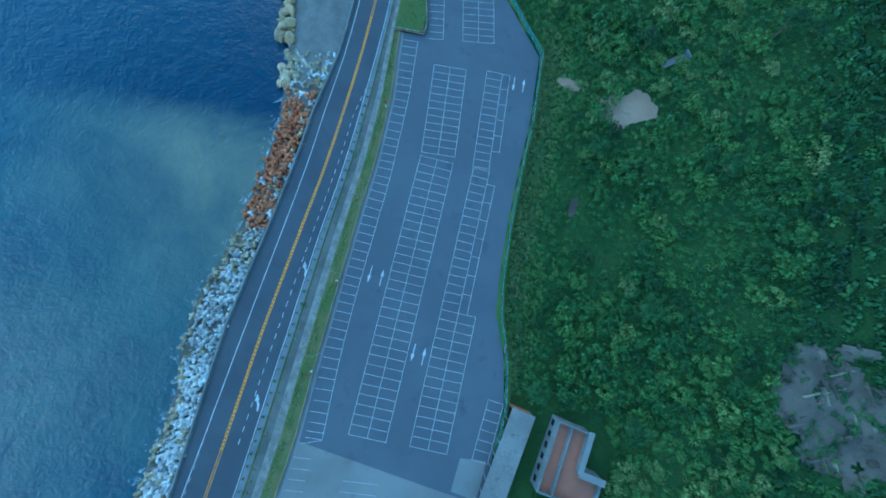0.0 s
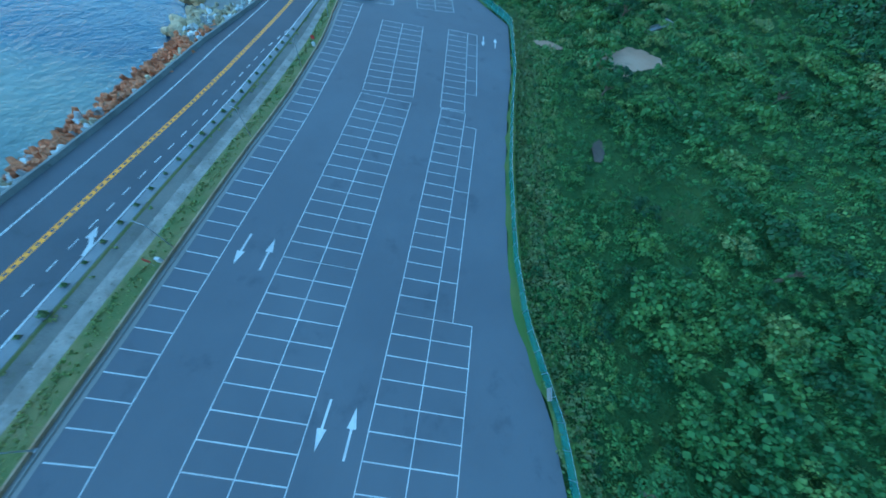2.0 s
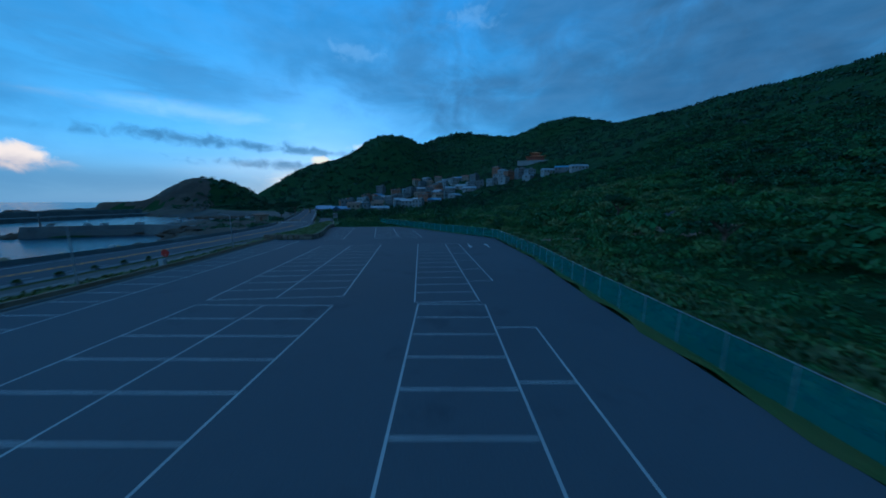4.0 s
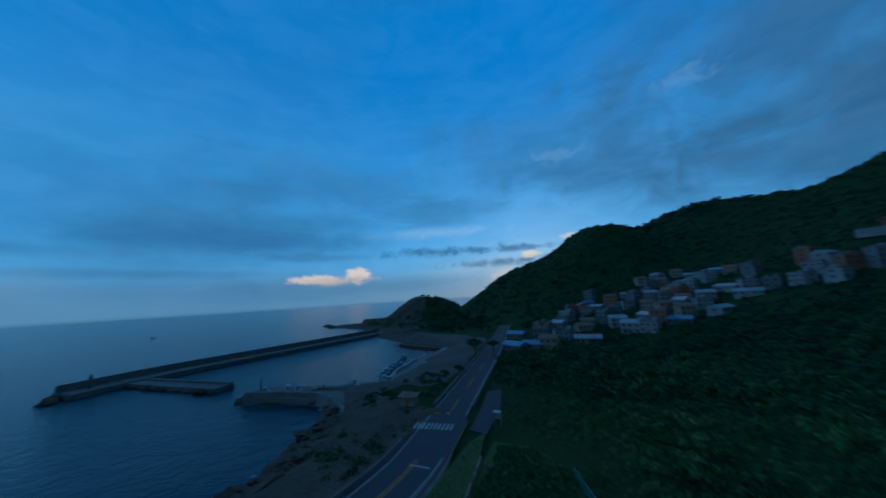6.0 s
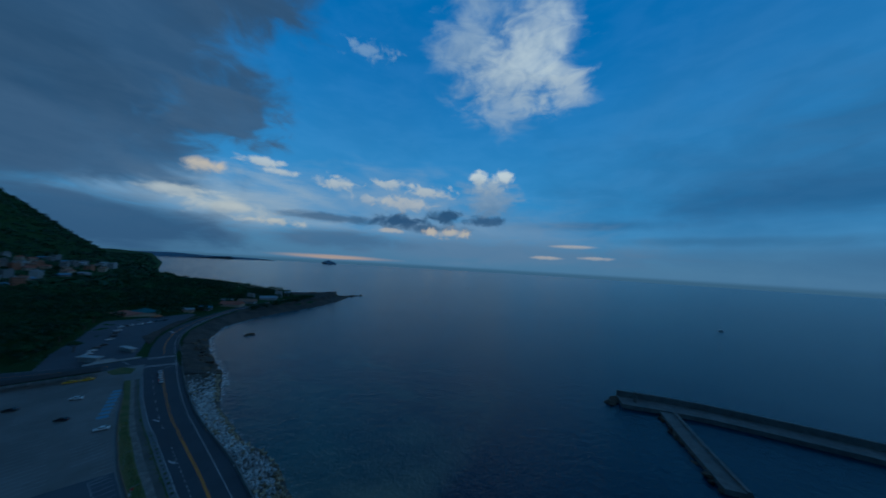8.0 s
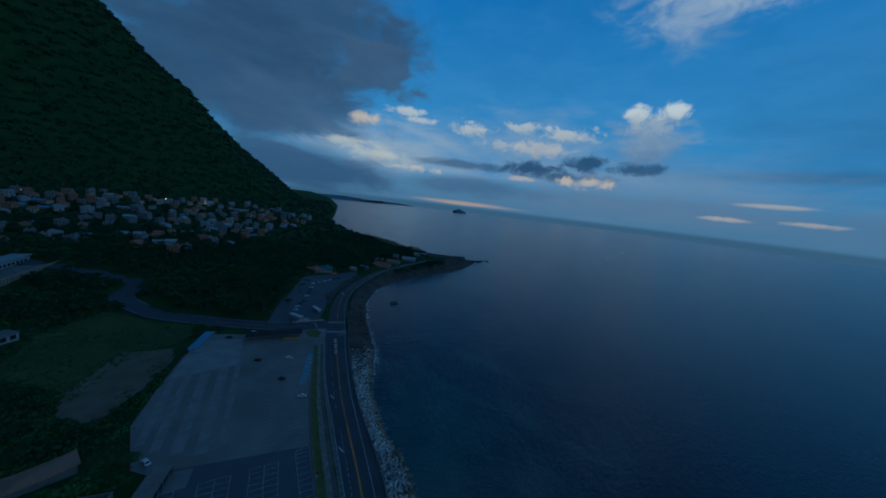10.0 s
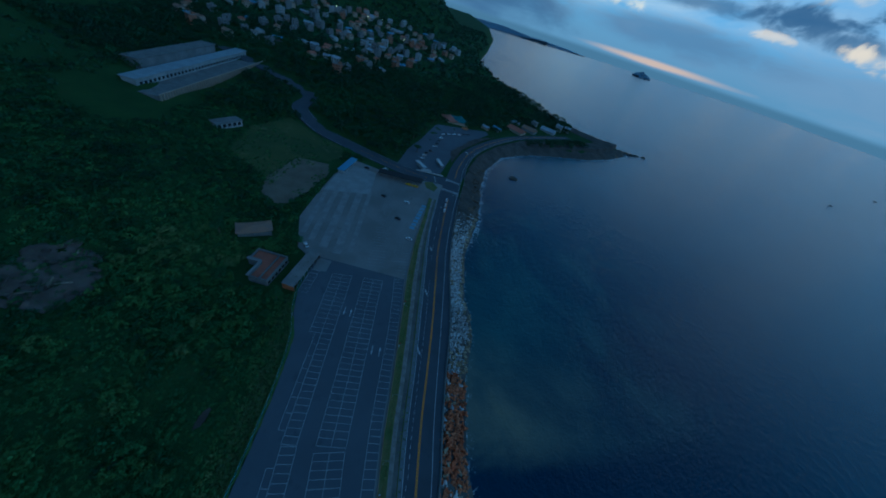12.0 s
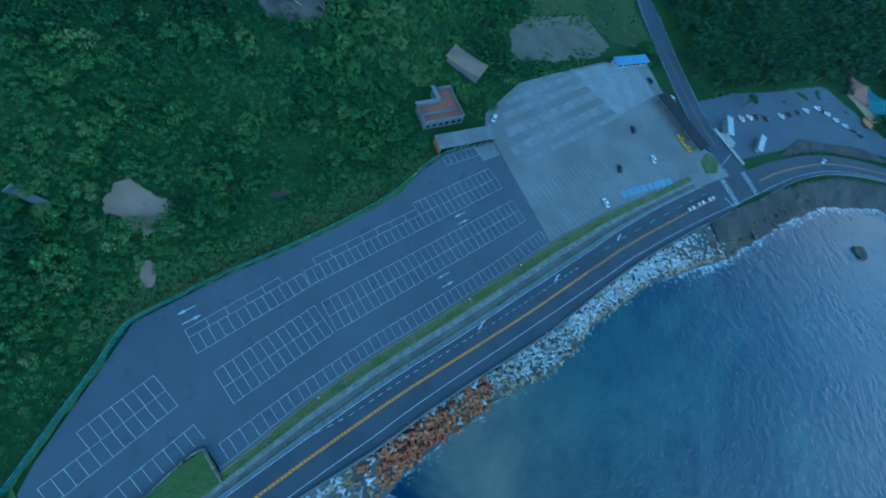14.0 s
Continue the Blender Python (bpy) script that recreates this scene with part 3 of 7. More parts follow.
def away(line, x, y, closed=False):
    """The distance of points from a polyline."""
    p = np.array(line, float)[:, :2]
    if closed:
        p = np.r_[p, p[:1]]
    best = np.full(np.shape(x), 1e9)
    for (x0, y0), (x1, y1) in zip(p[:-1], p[1:]):
        ex, ey = x1 - x0, y1 - y0
        k = np.clip(((x - x0) * ex + (y - y0) * ey) / (ex * ex + ey * ey + 1e-9), 0, 1)
        best = np.minimum(best, np.hypot(x - x0 - k * ex, y - y0 - k * ey))
    return best


def step01(v, lo, hi):
    k = np.clip((v - lo) / (hi - lo), 0, 1)
    return k * k * (3 - 2 * k)


LATTICE = np.random.RandomState(7).rand(256, 256)


def value_noise(x, y, size):
    u, v = np.asarray(x) / size, np.asarray(y) / size
    i, j = np.floor(u).astype(int), np.floor(v).astype(int)
    a, b = u - i, v - j
    a, b = a * a * (3 - 2 * a), b * b * (3 - 2 * b)
    g = lambda p, q: LATTICE[p % 256, q % 256]
    return (g(i, j) * (1 - a) + g(i + 1, j) * a) * (1 - b) + (g(i, j + 1) * (1 - a) + g(i + 1, j + 1) * a) * b


def fractal(x, y, size, octaves=4):
    total, amp, whole = 0, 1.0, 0.0
    for k in range(octaves):
        total = total + amp * (value_noise(x + 37.1 * k, y - 19.7 * k, size / 2**k) - 0.5)
        whole += amp
        amp *= 0.5
    return total / whole


# ------------------------------------------------------------------ the plan
SEA = -5.0
# the coast from south to north, land to the east
COAST = [(-420, -4900), (-390, -2470), (-230, -1500), (-165, -1150), (-140, -880), (-170, -700), (-235, -600), (-285, -545), (-322, -505), (-370, -478), (-316, -432), (-262, -398), (-228, -384), (-185, -368),
         (-145, -347), (-107, -317), (-82, -270), (-71, -222), (-64, -166), (-59, -149), (-50, -119), (-48, -82), (-51, -68), (-51, -55), (-46, -33), (-46, -20),
         (-45, 0), (-49, 22), (-54, 38), (-56, 50), (-66, 68), (-80, 84), (-94, 92), (-119, 76), (-128, 84), (-103, 108), (-94, 118), (-100, 140), (-110, 160), (-119, 190),
         (-160, 206), (-205, 220), (-236, 232), (-280, 272), (-340, 285), (-428, 296), (-424, 306), (-340, 325), (-300, 375), (-285, 470), (-280, 620), (-230, 1000), (-180, 2000), (-150, 4900)]
LAND = COAST + [(4900, 4900), (4900, -4900)]
ROAD_LINE = [(-250, -468), (-200, -436), (-142, -394), (-97, -345), (-66, -296), (-51, -252), (-44, -214), (-38.6, -185), (-34.5, -152), (-31.0, -117), (-30.2, -99), (-29.6, -80), (-29.0, -60), (-27.4, -33),
             (-26.0, -12), (-25.5, 6), (-25.4, 26), (-26.0, 45), (-27.2, 57), (-30.0, 73), (-35.2, 87), (-40.5, 100), (-49.5, 122), (-69, 170), (-98, 238), (-124, 296), (-137, 335), (-140, 360)]
LOT = [(-12.9, -84), (-13.6, -52), (-13.4, -35), (-12.9, -19), (-12.4, -5), (-13.2, 15), (-14.8, 28), (-15.4, 37.0), (-8.3, 38.0), (-8.7, 44), (-14.2, 62), (-15.5, 68), (4.0, 70),
       (8.5, 66), (15.4, 57.6), (22.0, 49.4), (28.9, 41), (30.2, 18), (29.7, 2.6), (29.8, -15), (30.7, -32), (32.2, -41.6), (36.5, -53), (38.9, -65), (38.4, -80), (37.0, -90)]
SLAB = [(-12.9, -84), (37.0, -90), (44, -90.5), (50, -95), (58.5, -122), (57, -150), (54, -182), (45, -213), (25, -207), (-15, -203), (-24, -196), (-21, -168), (-17.5, -146), (-14.5, -118), (-13.2, -95)]
SIDE_ROAD = [(-42, -214), (-26, -212), (0, -216), (36, -231), (60, -243), (90, -258), (116, -285), (118, -320), (160, -345), (230, -370)]
FLAT = [(-60, -260), (-45, -215), (-36, -100), (-34, 0), (-33, 60), (-60, 70), (-100, 90), (-110, 170), (-170, 200), (-130, 300), (-112, 300), (-74, 275), (-42, 236), (-8, 188), (12, 130), (10, 92), (14, 66), (30, 42), (31, 0), (32, -40), (40, -60),
        (60, -88), (72, -120), (70, -150), (100, -170), (95, -235), (60, -250), (20, -250), (-10, -262), (-40, -290), (-90, -380), (-250, -490), (-260, -460), (-100, -330)]


def height(x, y):
    """The lie of the land."""
    land = inside(LAND, x, y)
    shore = away(COAST, x, y) * np.where(land, 1, -1)
    d = np.where(inside(FLAT, x, y), 0.0, away(FLAT, x, y, True))
    big, mid, fine = fractal(x, y, 160, 4), fractal(x + 300, y, 45, 3), fractal(x, y + 200, 9, 3)
    # the hillside above the car park
    rise = 0.07 * d + 0.0010 * np.minimum(d, 420) ** 2
    hill = (128 + 10 * step01(x, 150, 400)) * np.tanh(rise / 132) * (1 + 0.22 * big)
    hill = hill * np.maximum(step01(x, -225, -150), step01(y, 380, 520))
    south = step01(y, -330, -180)
    valley = 46 * np.tanh(0.0021 * d) + 0.02 * d * step01(x, -100, 300)
    z = valley * (1 - south) + hill * south
    z = z + 66 * np.exp(-((x + 84) / 76) ** 2 - ((y - 515) / 90) ** 2) * (1 + 0.3 * big)
    z = z + 26 * np.exp(-((x - 60) / 150) ** 2 - ((y - 740) / 120) ** 2) + 40 * np.exp(-((x - 255) / 90) ** 2 - ((y - 575) / 90) ** 2)
    # the headland by the harbour
    z = z + 33 * np.exp(-np.abs((x + 246) / 42) ** 3 - np.abs((y - 327) / 40) ** 3) * (1 + 0.3 * big) + 9 * np.exp(-((x + 330) / 60) ** 2 - ((y - 303) / 22) ** 2)
    z = z + 28 * np.exp(-((x + 196) / 46) ** 2 - ((y - 462) / 58) ** 2) + 14 * np.exp(-((x - 62) / 62) ** 2 - ((y - 690) / 70) ** 2)
    # the great southern mountain
    face = np.clip((x + 60 * big + 92) / 720, 0, 1) ** 1.13
    z = z + 600 * face * np.exp(-np.abs((y + 1330) / 330) ** 2.5) * (1 + 0.15 * big)
    rough_amount = step01(d, 2, 30)
    z = z + rough_amount * (3.0 * mid + 1.6 * fine) + step01(d, 60, 260) * 20 * big * south
    low = -0.35 + 0 * x
    z = np.maximum(z, 0) + low
    z = np.where(shore > 8, np.minimum(z, 1.15 * (shore - 8) + 3 * mid + 0.5), z)
    # down to the water, and on below it
    slope = np.interp(shore, [-40, -6, 0, 4, 9, 16], [-14, -8.5, -5.2, -3.6, -1.8, 0.0])
    z = np.where(shore < 16, np.minimum(z, slope + 0.7 * fine * (shore > -6)) , z)
    return z


def ground_at(x, y):
    return float(height(np.array([float(x)]), np.array([float(y)]))[0])


def axis(parts):
    return np.unique(np.concatenate(parts).round(2))


gx = axis([np.linspace(-4900, -600, 8), np.arange(-600, -140, 12), np.arange(-140, -64, 6), np.arange(-64, 190, 2.5), np.arange(190, 620, 9), np.geomspace(620, 4900, 30)])
gy = axis([-np.geomspace(1700, 4900, 14), np.arange(-1700, -620, 24), np.arange(-620, -260, 9), np.arange(-260, 240, 2.5), np.arange(240, 820, 10), np.geomspace(820, 4900, 24)])
mx, my = np.meshgrid(gx, gy)
mz = height(mx.ravel(), my.ravel())
nx, ny = len(gx), len(gy)
cell = (np.arange(ny - 1)[:, None] * nx + np.arange(nx - 1)[None]).ravel()
quads = np.stack([cell, cell + 1, cell + nx + 1, cell + nx], 1)
ground = new("ground", mesh_from("ground", np.stack([mx.ravel(), my.ravel(), mz], 1), quads, SCRUB, True))
tagged(ground, "scrub-covered hillside and coastal ground running to the sea", "ground", kind="structure")

wx = axis([-np.geomspace(480, 4950, 16), np.arange(-480, -150, 15), np.arange(-150, 0, 3), np.geomspace(30, 4950, 12)])
wy = axis([-np.geomspace(560, 4950, 16), np.arange(-560, -260, 8), np.arange(-260, 120, 3), np.arange(120, 400, 10), np.geomspace(400, 4950, 16)])
qx, qy = np.meshgrid(wx, wy)
nw = len(wx)
cell = (np.arange(len(wy) - 1)[:, None] * nw + np.arange(nw - 1)[None]).ravel()
me = mesh_from("water", np.stack([qx.ravel(), qy.ravel(), np.full(qx.size, SEA)], 1), np.stack([cell, cell + 1, cell + nw + 1, cell + nw], 1), WATER, True)
me.attributes.new("shore", "FLOAT", "POINT").data.foreach_set("value", (away(COAST, qx.ravel(), qy.ravel()) * np.where(inside(LAND, qx.ravel(), qy.ravel()), -1, 1)).astype(np.float32))
sea = new("water", me)
tagged(sea, "dark blue rippled sea, silty green along the rocks", "water", kind="structure")


def sheet_of(name, poly, z, mat, label, category, thick=0.3):
    """A flat slab with the given outline."""
    bm = bmesh.new()
    f = bm.faces.new([bm.verts.new((x, y, z)) for x, y in poly])
    if f.normal.z < 0 or f.calc_area() and (f.normal_update() or f.normal.z < 0):
        f.normal_flip()
    low = bmesh.ops.extrude_face_region(bm, geom=[f])
    for v in low["geom"]:
        if isinstance(v, bmesh.types.BMVert):
            v.co.z -= thick
    bmesh.ops.recalc_face_normals(bm, faces=bm.faces)
    bmesh.ops.triangulate(bm, faces=bm.faces)
    ob = part(name, bm, mat)
    return tagged(ob, label, category, kind="structure")


car_park = sheet_of("car_park", LOT, 0.0, ASPHALT_LOT, "grey-blue asphalt car park with white painted bays", "car park")
YARD_CONCRETE = material("yard_concrete", (0.175, 0.162, 0.150), (0.23, 0.215, 0.202), 0.12, 0.85, 0.3, 10, third=(0.14, 0.125, 0.11), spots=0.35)
slab = sheet_of("concrete_yard", SLAB, -0.004, YARD_CONCRETE, "pale weathered concrete coach park beside the asphalt", "car park")

road_line = resample(ROAD_LINE, 4.0)
RY = [-470, -260, -215, -185, -145, -100, -60, -30, 4, 25, 45, 60, 85, 120, 360]
ROAD_L = [4.5, 6.5, 8.5, 8.4, 7.4, 7.4, 8.6, 7.6, 7.6, 5.6, 5.6, 5.6, 5.6, 5.2, 4.8]   # to the parapet
ROAD_R = [4.5, 7.0, 8.0, 8.2, 8.3, 6.9, 6.7, 5.7, 5.1, 4.7, 4.7, 4.8, 5.2, 5.0, 4.8]   # to the kerb
road_w, road_r = np.interp(road_line[:, 1], RY, ROAD_L), np.interp(road_line[:, 1], RY, ROAD_R)
v, q = ribbon(road_line, [(-road_w - 0.4, -0.6), (-road_w - 0.4, 0.0), (0, 0.05), (road_r, 0.0), (road_r, -0.6)])
road = tagged(new("road", mesh_from("road", v, q, ASPHALT_ROAD)), "dark asphalt coast road with yellow centre line", "road", kind="structure")
side_line = resample(SIDE_ROAD, 4.0)
sz = np.maximum(height(side_line[:, 0], side_line[:, 1]) + 0.4, 0.0)
side_line = np.c_[side_line, np.convolve(np.pad(sz, 3, "edge"), np.ones(7) / 7, "valid")]
v, q = ribbon(side_line, [(-7.6, -1.5), (-7.6, 0.0), (7.6, 0.0), (7.6, -1.5)])
side_road = tagged(new("side_road", mesh_from("side_road", v, q, ASPHALT_ROAD)), "asphalt side road climbing inland", "road", kind="structure")

# ------------------------------------------------------------------ car park markings
LINE_W = 0.11


def line_mesh(length, width=LINE_W):
    return mesh_from("bay_line", [(0, -width / 2, 0), (length, -width / 2, 0), (length, width / 2, 0), (0, width / 2, 0)], [(0, 1, 2, 3)], PAINT_WHITE)


LINES = {}


def paint(p, q, parent=None, name="bay_line", width=LINE_W, z=0.006, mat=None):
    """A painted stroke on the ground from p to q."""
    p, q = Vector((*p, 0)), Vector((*q, 0))
    key = (round((q - p).length, 1), width, mat.name if mat else "")
    if key not in LINES:
        LINES[key] = line_mesh(key[0], width)
        if mat:
            LINES[key].materials[0] = mat
    ob = put(new(name, LINES[key]), parent)
    ob.matrix_world = Matrix.Translation((p.x, p.y, z)) @ Matrix.Rotation(math.atan2(q.y - p.y, q.x - p.x), 4, "Z")
    return ob


def bays(origin, along, count, pitch, cols, parent, open_left=False, skip_end=False):
    """Rows of parking bays: origin, direction in degrees from +y towards -x, and the columns' offsets to the right."""
    a = radians(along)
    u, v = Vector((math.cos(a), math.sin(a))), Vector((-math.sin(a), math.cos(a)))
    o = Vector(origin)
    for c in (cols[1:] if open_left else cols):
        paint(o + u * c, o + u * c + v * (count * pitch), parent, z=0.005)
    for k in range(count + 1):
        s = o + v * (k * pitch)
        paint(s + u * (cols[0] + 0.07), s + u * (cols[-1] - 0.07), parent, z=0.007)


bays((0, -80), 0.0, 16, 2.594, (0, 5, 10), car_park)
bays((0, -38.49), 0.0, 15, 2.507, (0, 5, 10), car_park)
bays((0, 0.25), 5.85, 12, 2.42, (0, 5, 10.1), car_park)
bays((16.3, -79.7), 0.0, 14, 2.593, (0, 4.95, 10.0), car_park)
bays((16.3, -43.4), 0.15, 17, 2.52, (0, 4.95), car_park)
bays((21.25, -43.4), 0.15, 7, 5.54, (0, 2.5), car_park, open_left=True)
bays((15.9, -0.2), 4.3, 13, 2.46, (0, 4.95), car_park)
bays((20.4, 6.0), 4.3, 5, 5.2, (0, 2.45), car_park, open_left=True)
bays((3.9, 39.6), 12.4, 11, 2.44, (0, 5.0), car_park)
bays((8.8, 40.6), 12.4, 7, 2.42, (0, 5.0), car_park)
bays((-6.8, 37.4), 11.5, 11, 2.43, (0, 4.6), car_park, open_left=True)
bays((33.2, -79.6), -4.5, 6, 2.6, (0, 4.3), car_park)
KERB_BAYS = resample([(-6.2, -82.6), (-7.2, -64), (-7.5, -50), (-7.4, -38), (-7.2, -24), (-7.0, -10), (-7.3, 0), (-7.9, 15), (-8.7, 25), (-9.8, 36)], 2.5)
side = sideways(KERB_BAYS)
for k, (p, s) in enumerate(zip(KERB_BAYS, side)):
    paint(p - s * 0.07, p - s * 4.5, car_park, z=0.007)
    if k:
        paint(KERB_BAYS[k - 1], p, car_park, z=0.005)
paint((-11.2, -84.6), (-6.2, -82.7), car_park, z=0.007)


def arrow_mesh(length, name):
    """A straight lane arrow, tail at the origin, pointing along +y."""
    h = length * 0.42
    v = [(-0.13, 0, 0), (0.13, 0, 0), (0.13, length - h, 0), (-0.13, length - h, 0), (0.5, length - h, 0), (0, length, 0), (-0.5, length - h, 0)]
    me = bpy.data.meshes.new(name)
    me.from_pydata(v, [], [(0, 1, 2, 3), (6, 3, 2, 4, 5)])
    me.materials.append(PAINT_WHITE)
    return me


ARROW = arrow_mesh(4.8, "lane_arrow")
for x, y, turn in ((-5.3, -36.0, 178), (-2.0, -41.0, 0), (11.6, -54.0, 178), (14.5, -59.2, 0), (22.6, 32.0, 182), (25.9, 27.6, 3)):
    ob = put(new("lane_arrow", ARROW), car_park)
    ob.matrix_world = pose(x, y, 0.007, 0, 0, turn)

# faint older bays on the concrete
FADED = material("faded_paint", (0.42, 0.43, 0.44), (0.36, 0.365, 0.37), 0.8, 0.8, 0.2, 20, third=(0.30, 0.305, 0.31), spots=0.5)
for k in range(9):
    paint((-12.0, -88 - 2.6 * k), (-7.4, -87.6 - 2.6 * k), slab, "faded_line", 0.10, 0.003, FADED)
for k in range(26):
    paint((1.5, -91 - 2.6 * k), (11.0, -90.2 - 2.6 * k), slab, "faded_line", 0.10, 0.003, FADED)
    if k < 18:
        paint((-3 + 0.0 * k, -97 - 2.6 * k), (-10.5, -97.6 - 2.6 * k), slab, "faded_line", 0.10, 0.003, FADED)
# pale resurfaced lanes and patch
PALE = material("pale_concrete", (0.235, 0.23, 0.225), (0.30, 0.295, 0.285), 0.35, 0.85, 0.3, 9, third=(0.20, 0.20, 0.19), spots=0.45)
PALE_STRIP = material("pale_lane_concrete", (0.205, 0.196, 0.187), (0.262, 0.253, 0.243), 0.5, 0.85, 0.3, 6, third=(0.165, 0.155, 0.145), spots=0.5)
for x0, x1, y0, y1, lean in ((20.5, 23.2, -98, -172, 0.06), (26.5, 31.0, -95, -170, 0.06), (35, 39.5, -98, -165, 0.06), (43.5, 47, -102, -160, 0.06), (50, 53, -108, -158, 0.06)):
    k = lean * (y1 - y0)
    bm = bmesh.new()
    bm.faces.new([bm.verts.new(c) for c in ((x0, y0, 0.004), (x0 + k * -0.3, y1, 0.004), (x1 + k * -0.3, y1, 0.004), (x1, y0, 0.004))][::-1])
    bmesh.ops.recalc_face_normals(bm, faces=bm.faces)
    part("pale_strip", bm, PALE_STRIP, slab)
bm = bmesh.new()
bm.faces.new([bm.verts.new(c) for c in ((23, -164, 0.008), (55, -157, 0.008), (52.5, -184, 0.008), (46, -203, 0.008), (24, -199, 0.008))])
bmesh.ops.recalc_face_normals(bm, faces=bm.faces)
part("pale_patch", bm, PALE, slab, "newer pale concrete patch")
bm = bmesh.new()
bm.faces.new([bm.verts.new(c) for c in ((30.0, -79.9, 0.004), (37.0, -79.3, 0.004), (36.6, -89.2, 0.004), (29.4, -88.2, 0.004))][::-1])
bmesh.ops.recalc_face_normals(bm, faces=bm.faces)
part("concrete_apron", bm, CONCRETE, car_park, "pale concrete apron by the shed")
# blue bays for disabled drivers near the junction
for k in range(8):
    a = Vector((-10.0 - 0.95 * k, -132 - 4.3 * k))
    paint(a, a + Vector((-4.6, 0.9)), slab, "bay_line", 0.16, 0.005, None)
    bm = bmesh.new()
    c = a + Vector((-1.9, -1.5))
    for dxy in ((-1.9, -1.2), (1.4, -1.8), (1.8, 1.1), (-1.5, 1.7)):
        bm.verts.new((c.x + dxy[0], c.y + dxy[1], 0.005))
    bm.faces.new(bm.verts)
    bmesh.ops.recalc_face_normals(bm, faces=bm.faces)
    part("blue_bay", bm, PAINT_BLUE, slab, "blue painted bay")

# ------------------------------------------------------------------ road markings


def off_road(y, table):
    return np.interp(y, RY, table)


def stripe(name, offset, width, mat, y0, y1, parent, z=0.062, dash=None, gap=None, step=1.0):
    """A line along the road at an offset from its centre."""
    fine = resample(ROAD_LINE, step)
    keep = fine[(fine[:, 1] >= y0) & (fine[:, 1] <= y1)]
    off = np.interp(keep[:, 1], *offset) if isinstance(offset, tuple) else np.full(len(keep), offset)
    crown = np.abs(off) / 7.0
    pts = np.c_[keep, 0.045 - 0.045 * np.clip(crown, 0, 1)]
    if dash is None:
        v, q = ribbon(pts, [(off - width / 2, z - 0.05), (off + width / 2, z - 0.05)])
        return put(new(name, mesh_from(name, v, q, mat)), parent)
    n, per = len(pts), int((dash + gap) / step)
    for i in range(0, n - int(dash / step), per):
        sl = slice(i, i + int(dash / step) + 1)
        v, q = ribbon(pts[sl], [(off[sl] - width / 2, z - 0.05), (off[sl] + width / 2, z - 0.05)])
        put(new(name, mesh_from(name, v, q, mat)), parent)


ROAD_LW = ([-470, -260, -185, -145, -100, -60, -30, 4, 25, 45, 85, 120, 360], [-4.0, -5.2, -6.6, -5.6, -5.4, -4.6, -4.7, -5.3, -4.8, -4.8, -4.9, -4.5, -4.2])
ROAD_RW = ([-470, -260, -185, -145, -100, -60, -30, 4, 25, 45, 85, 120, 360], [4.0, 5.6, 8.0, 8.1, 6.5, 6.4, 5.3, 4.8, 4.4, 4.4, 4.6, 4.5, 4.2])
stripe("edge_line", ROAD_LW, 0.2, PAINT_WHITE, -470, 360, road)
stripe("edge_line", ROAD_RW, 0.2, PAINT_WHITE, -180, 78, road)
stripe("edge_line", ROAD_RW, 0.2, PAINT_WHITE, 96, 360, road)
for o in (-0.26, 0.26):
    stripe("centre_line", o, 0.17, PAINT_YELLOW, -183, 76, road)
    stripe("centre_line", o, 0.17, PAINT_YELLOW, -470, -222, road)
stripe("centre_line", 0.0, 0.2, PAINT_YELLOW, 96, 355, road, dash=14.0, gap=10.0)
stripe("centre_hatch", 0.0, 0.42, PAINT_YELLOW, -90, 40, road, z=0.060, dash=0.5, gap=0.5, step=0.5)
stripe("lane_dash", ([-100, -60, -29, 6, 18], [3.4, 3.7, 3.4, 3.1, 4.6]), 0.15, PAINT_WHITE, -88, 19, road, dash=1.5, gap=1.5, step=0.5)
stripe("lane_dash", ([-185, -145, -90], [4.0, 3.9, 3.5]), 0.15, PAINT_WHITE, -180, -100, road, dash=4.0, gap=6.0)
stripe("lane_dash", ([-185, -145, -90], [-5.2, -4.8, -5.0]), 0.12, PAINT_WHITE, -140, -80, road, dash=1.0, gap=2.0)
# merging arrows in the kerbside lane
BEND = [(-0.18, 0.0), (0.18, 0.0), (0.25, 1.6), (-0.35, 2.6), (-0.2, 2.9), (-0.95, 4.3), (-1.25, 2.35), (-0.85, 2.5), (-0.35, 1.5)]


def merge_arrow(x, y, turn):
    bm = bmesh.new()
    bm.faces.new([bm.verts.new((a, b, 0.0)) for a, b in BEND])
    bmesh.ops.triangulate(bm, faces=bm.faces)
    bmesh.ops.recalc_face_normals(bm, faces=bm.faces)
    ob = part("merge_arrow", bm, PAINT_WHITE, road)
    if ob.data.polygons[0].normal.z < 0:
        ob.data.flip_normals()
    ob.matrix_world = pose(x, y, 0.05, 0, 0, turn)


for x, y in ((-22.4, -43.2), (-24.2, -79.2), (-25.6, -117.0)):
    merge_arrow(x, y, 3)


def zebra(cx, cy, turn, count, pitch, length, parent, width=0.45, z=0.055):
    m = Matrix.Translation((cx, cy, 0)) @ Matrix.Rotation(radians(turn), 4, "Z")
    for k in range(count):
        p = m @ Vector(((k - (count - 1) / 2) * pitch, -length / 2, 0))
        q = m @ Vector(((k - (count - 1) / 2) * pitch, length / 2, 0))
        paint((p.x, p.y), (q.x, q.y), parent, "zebra_bar", width, z)


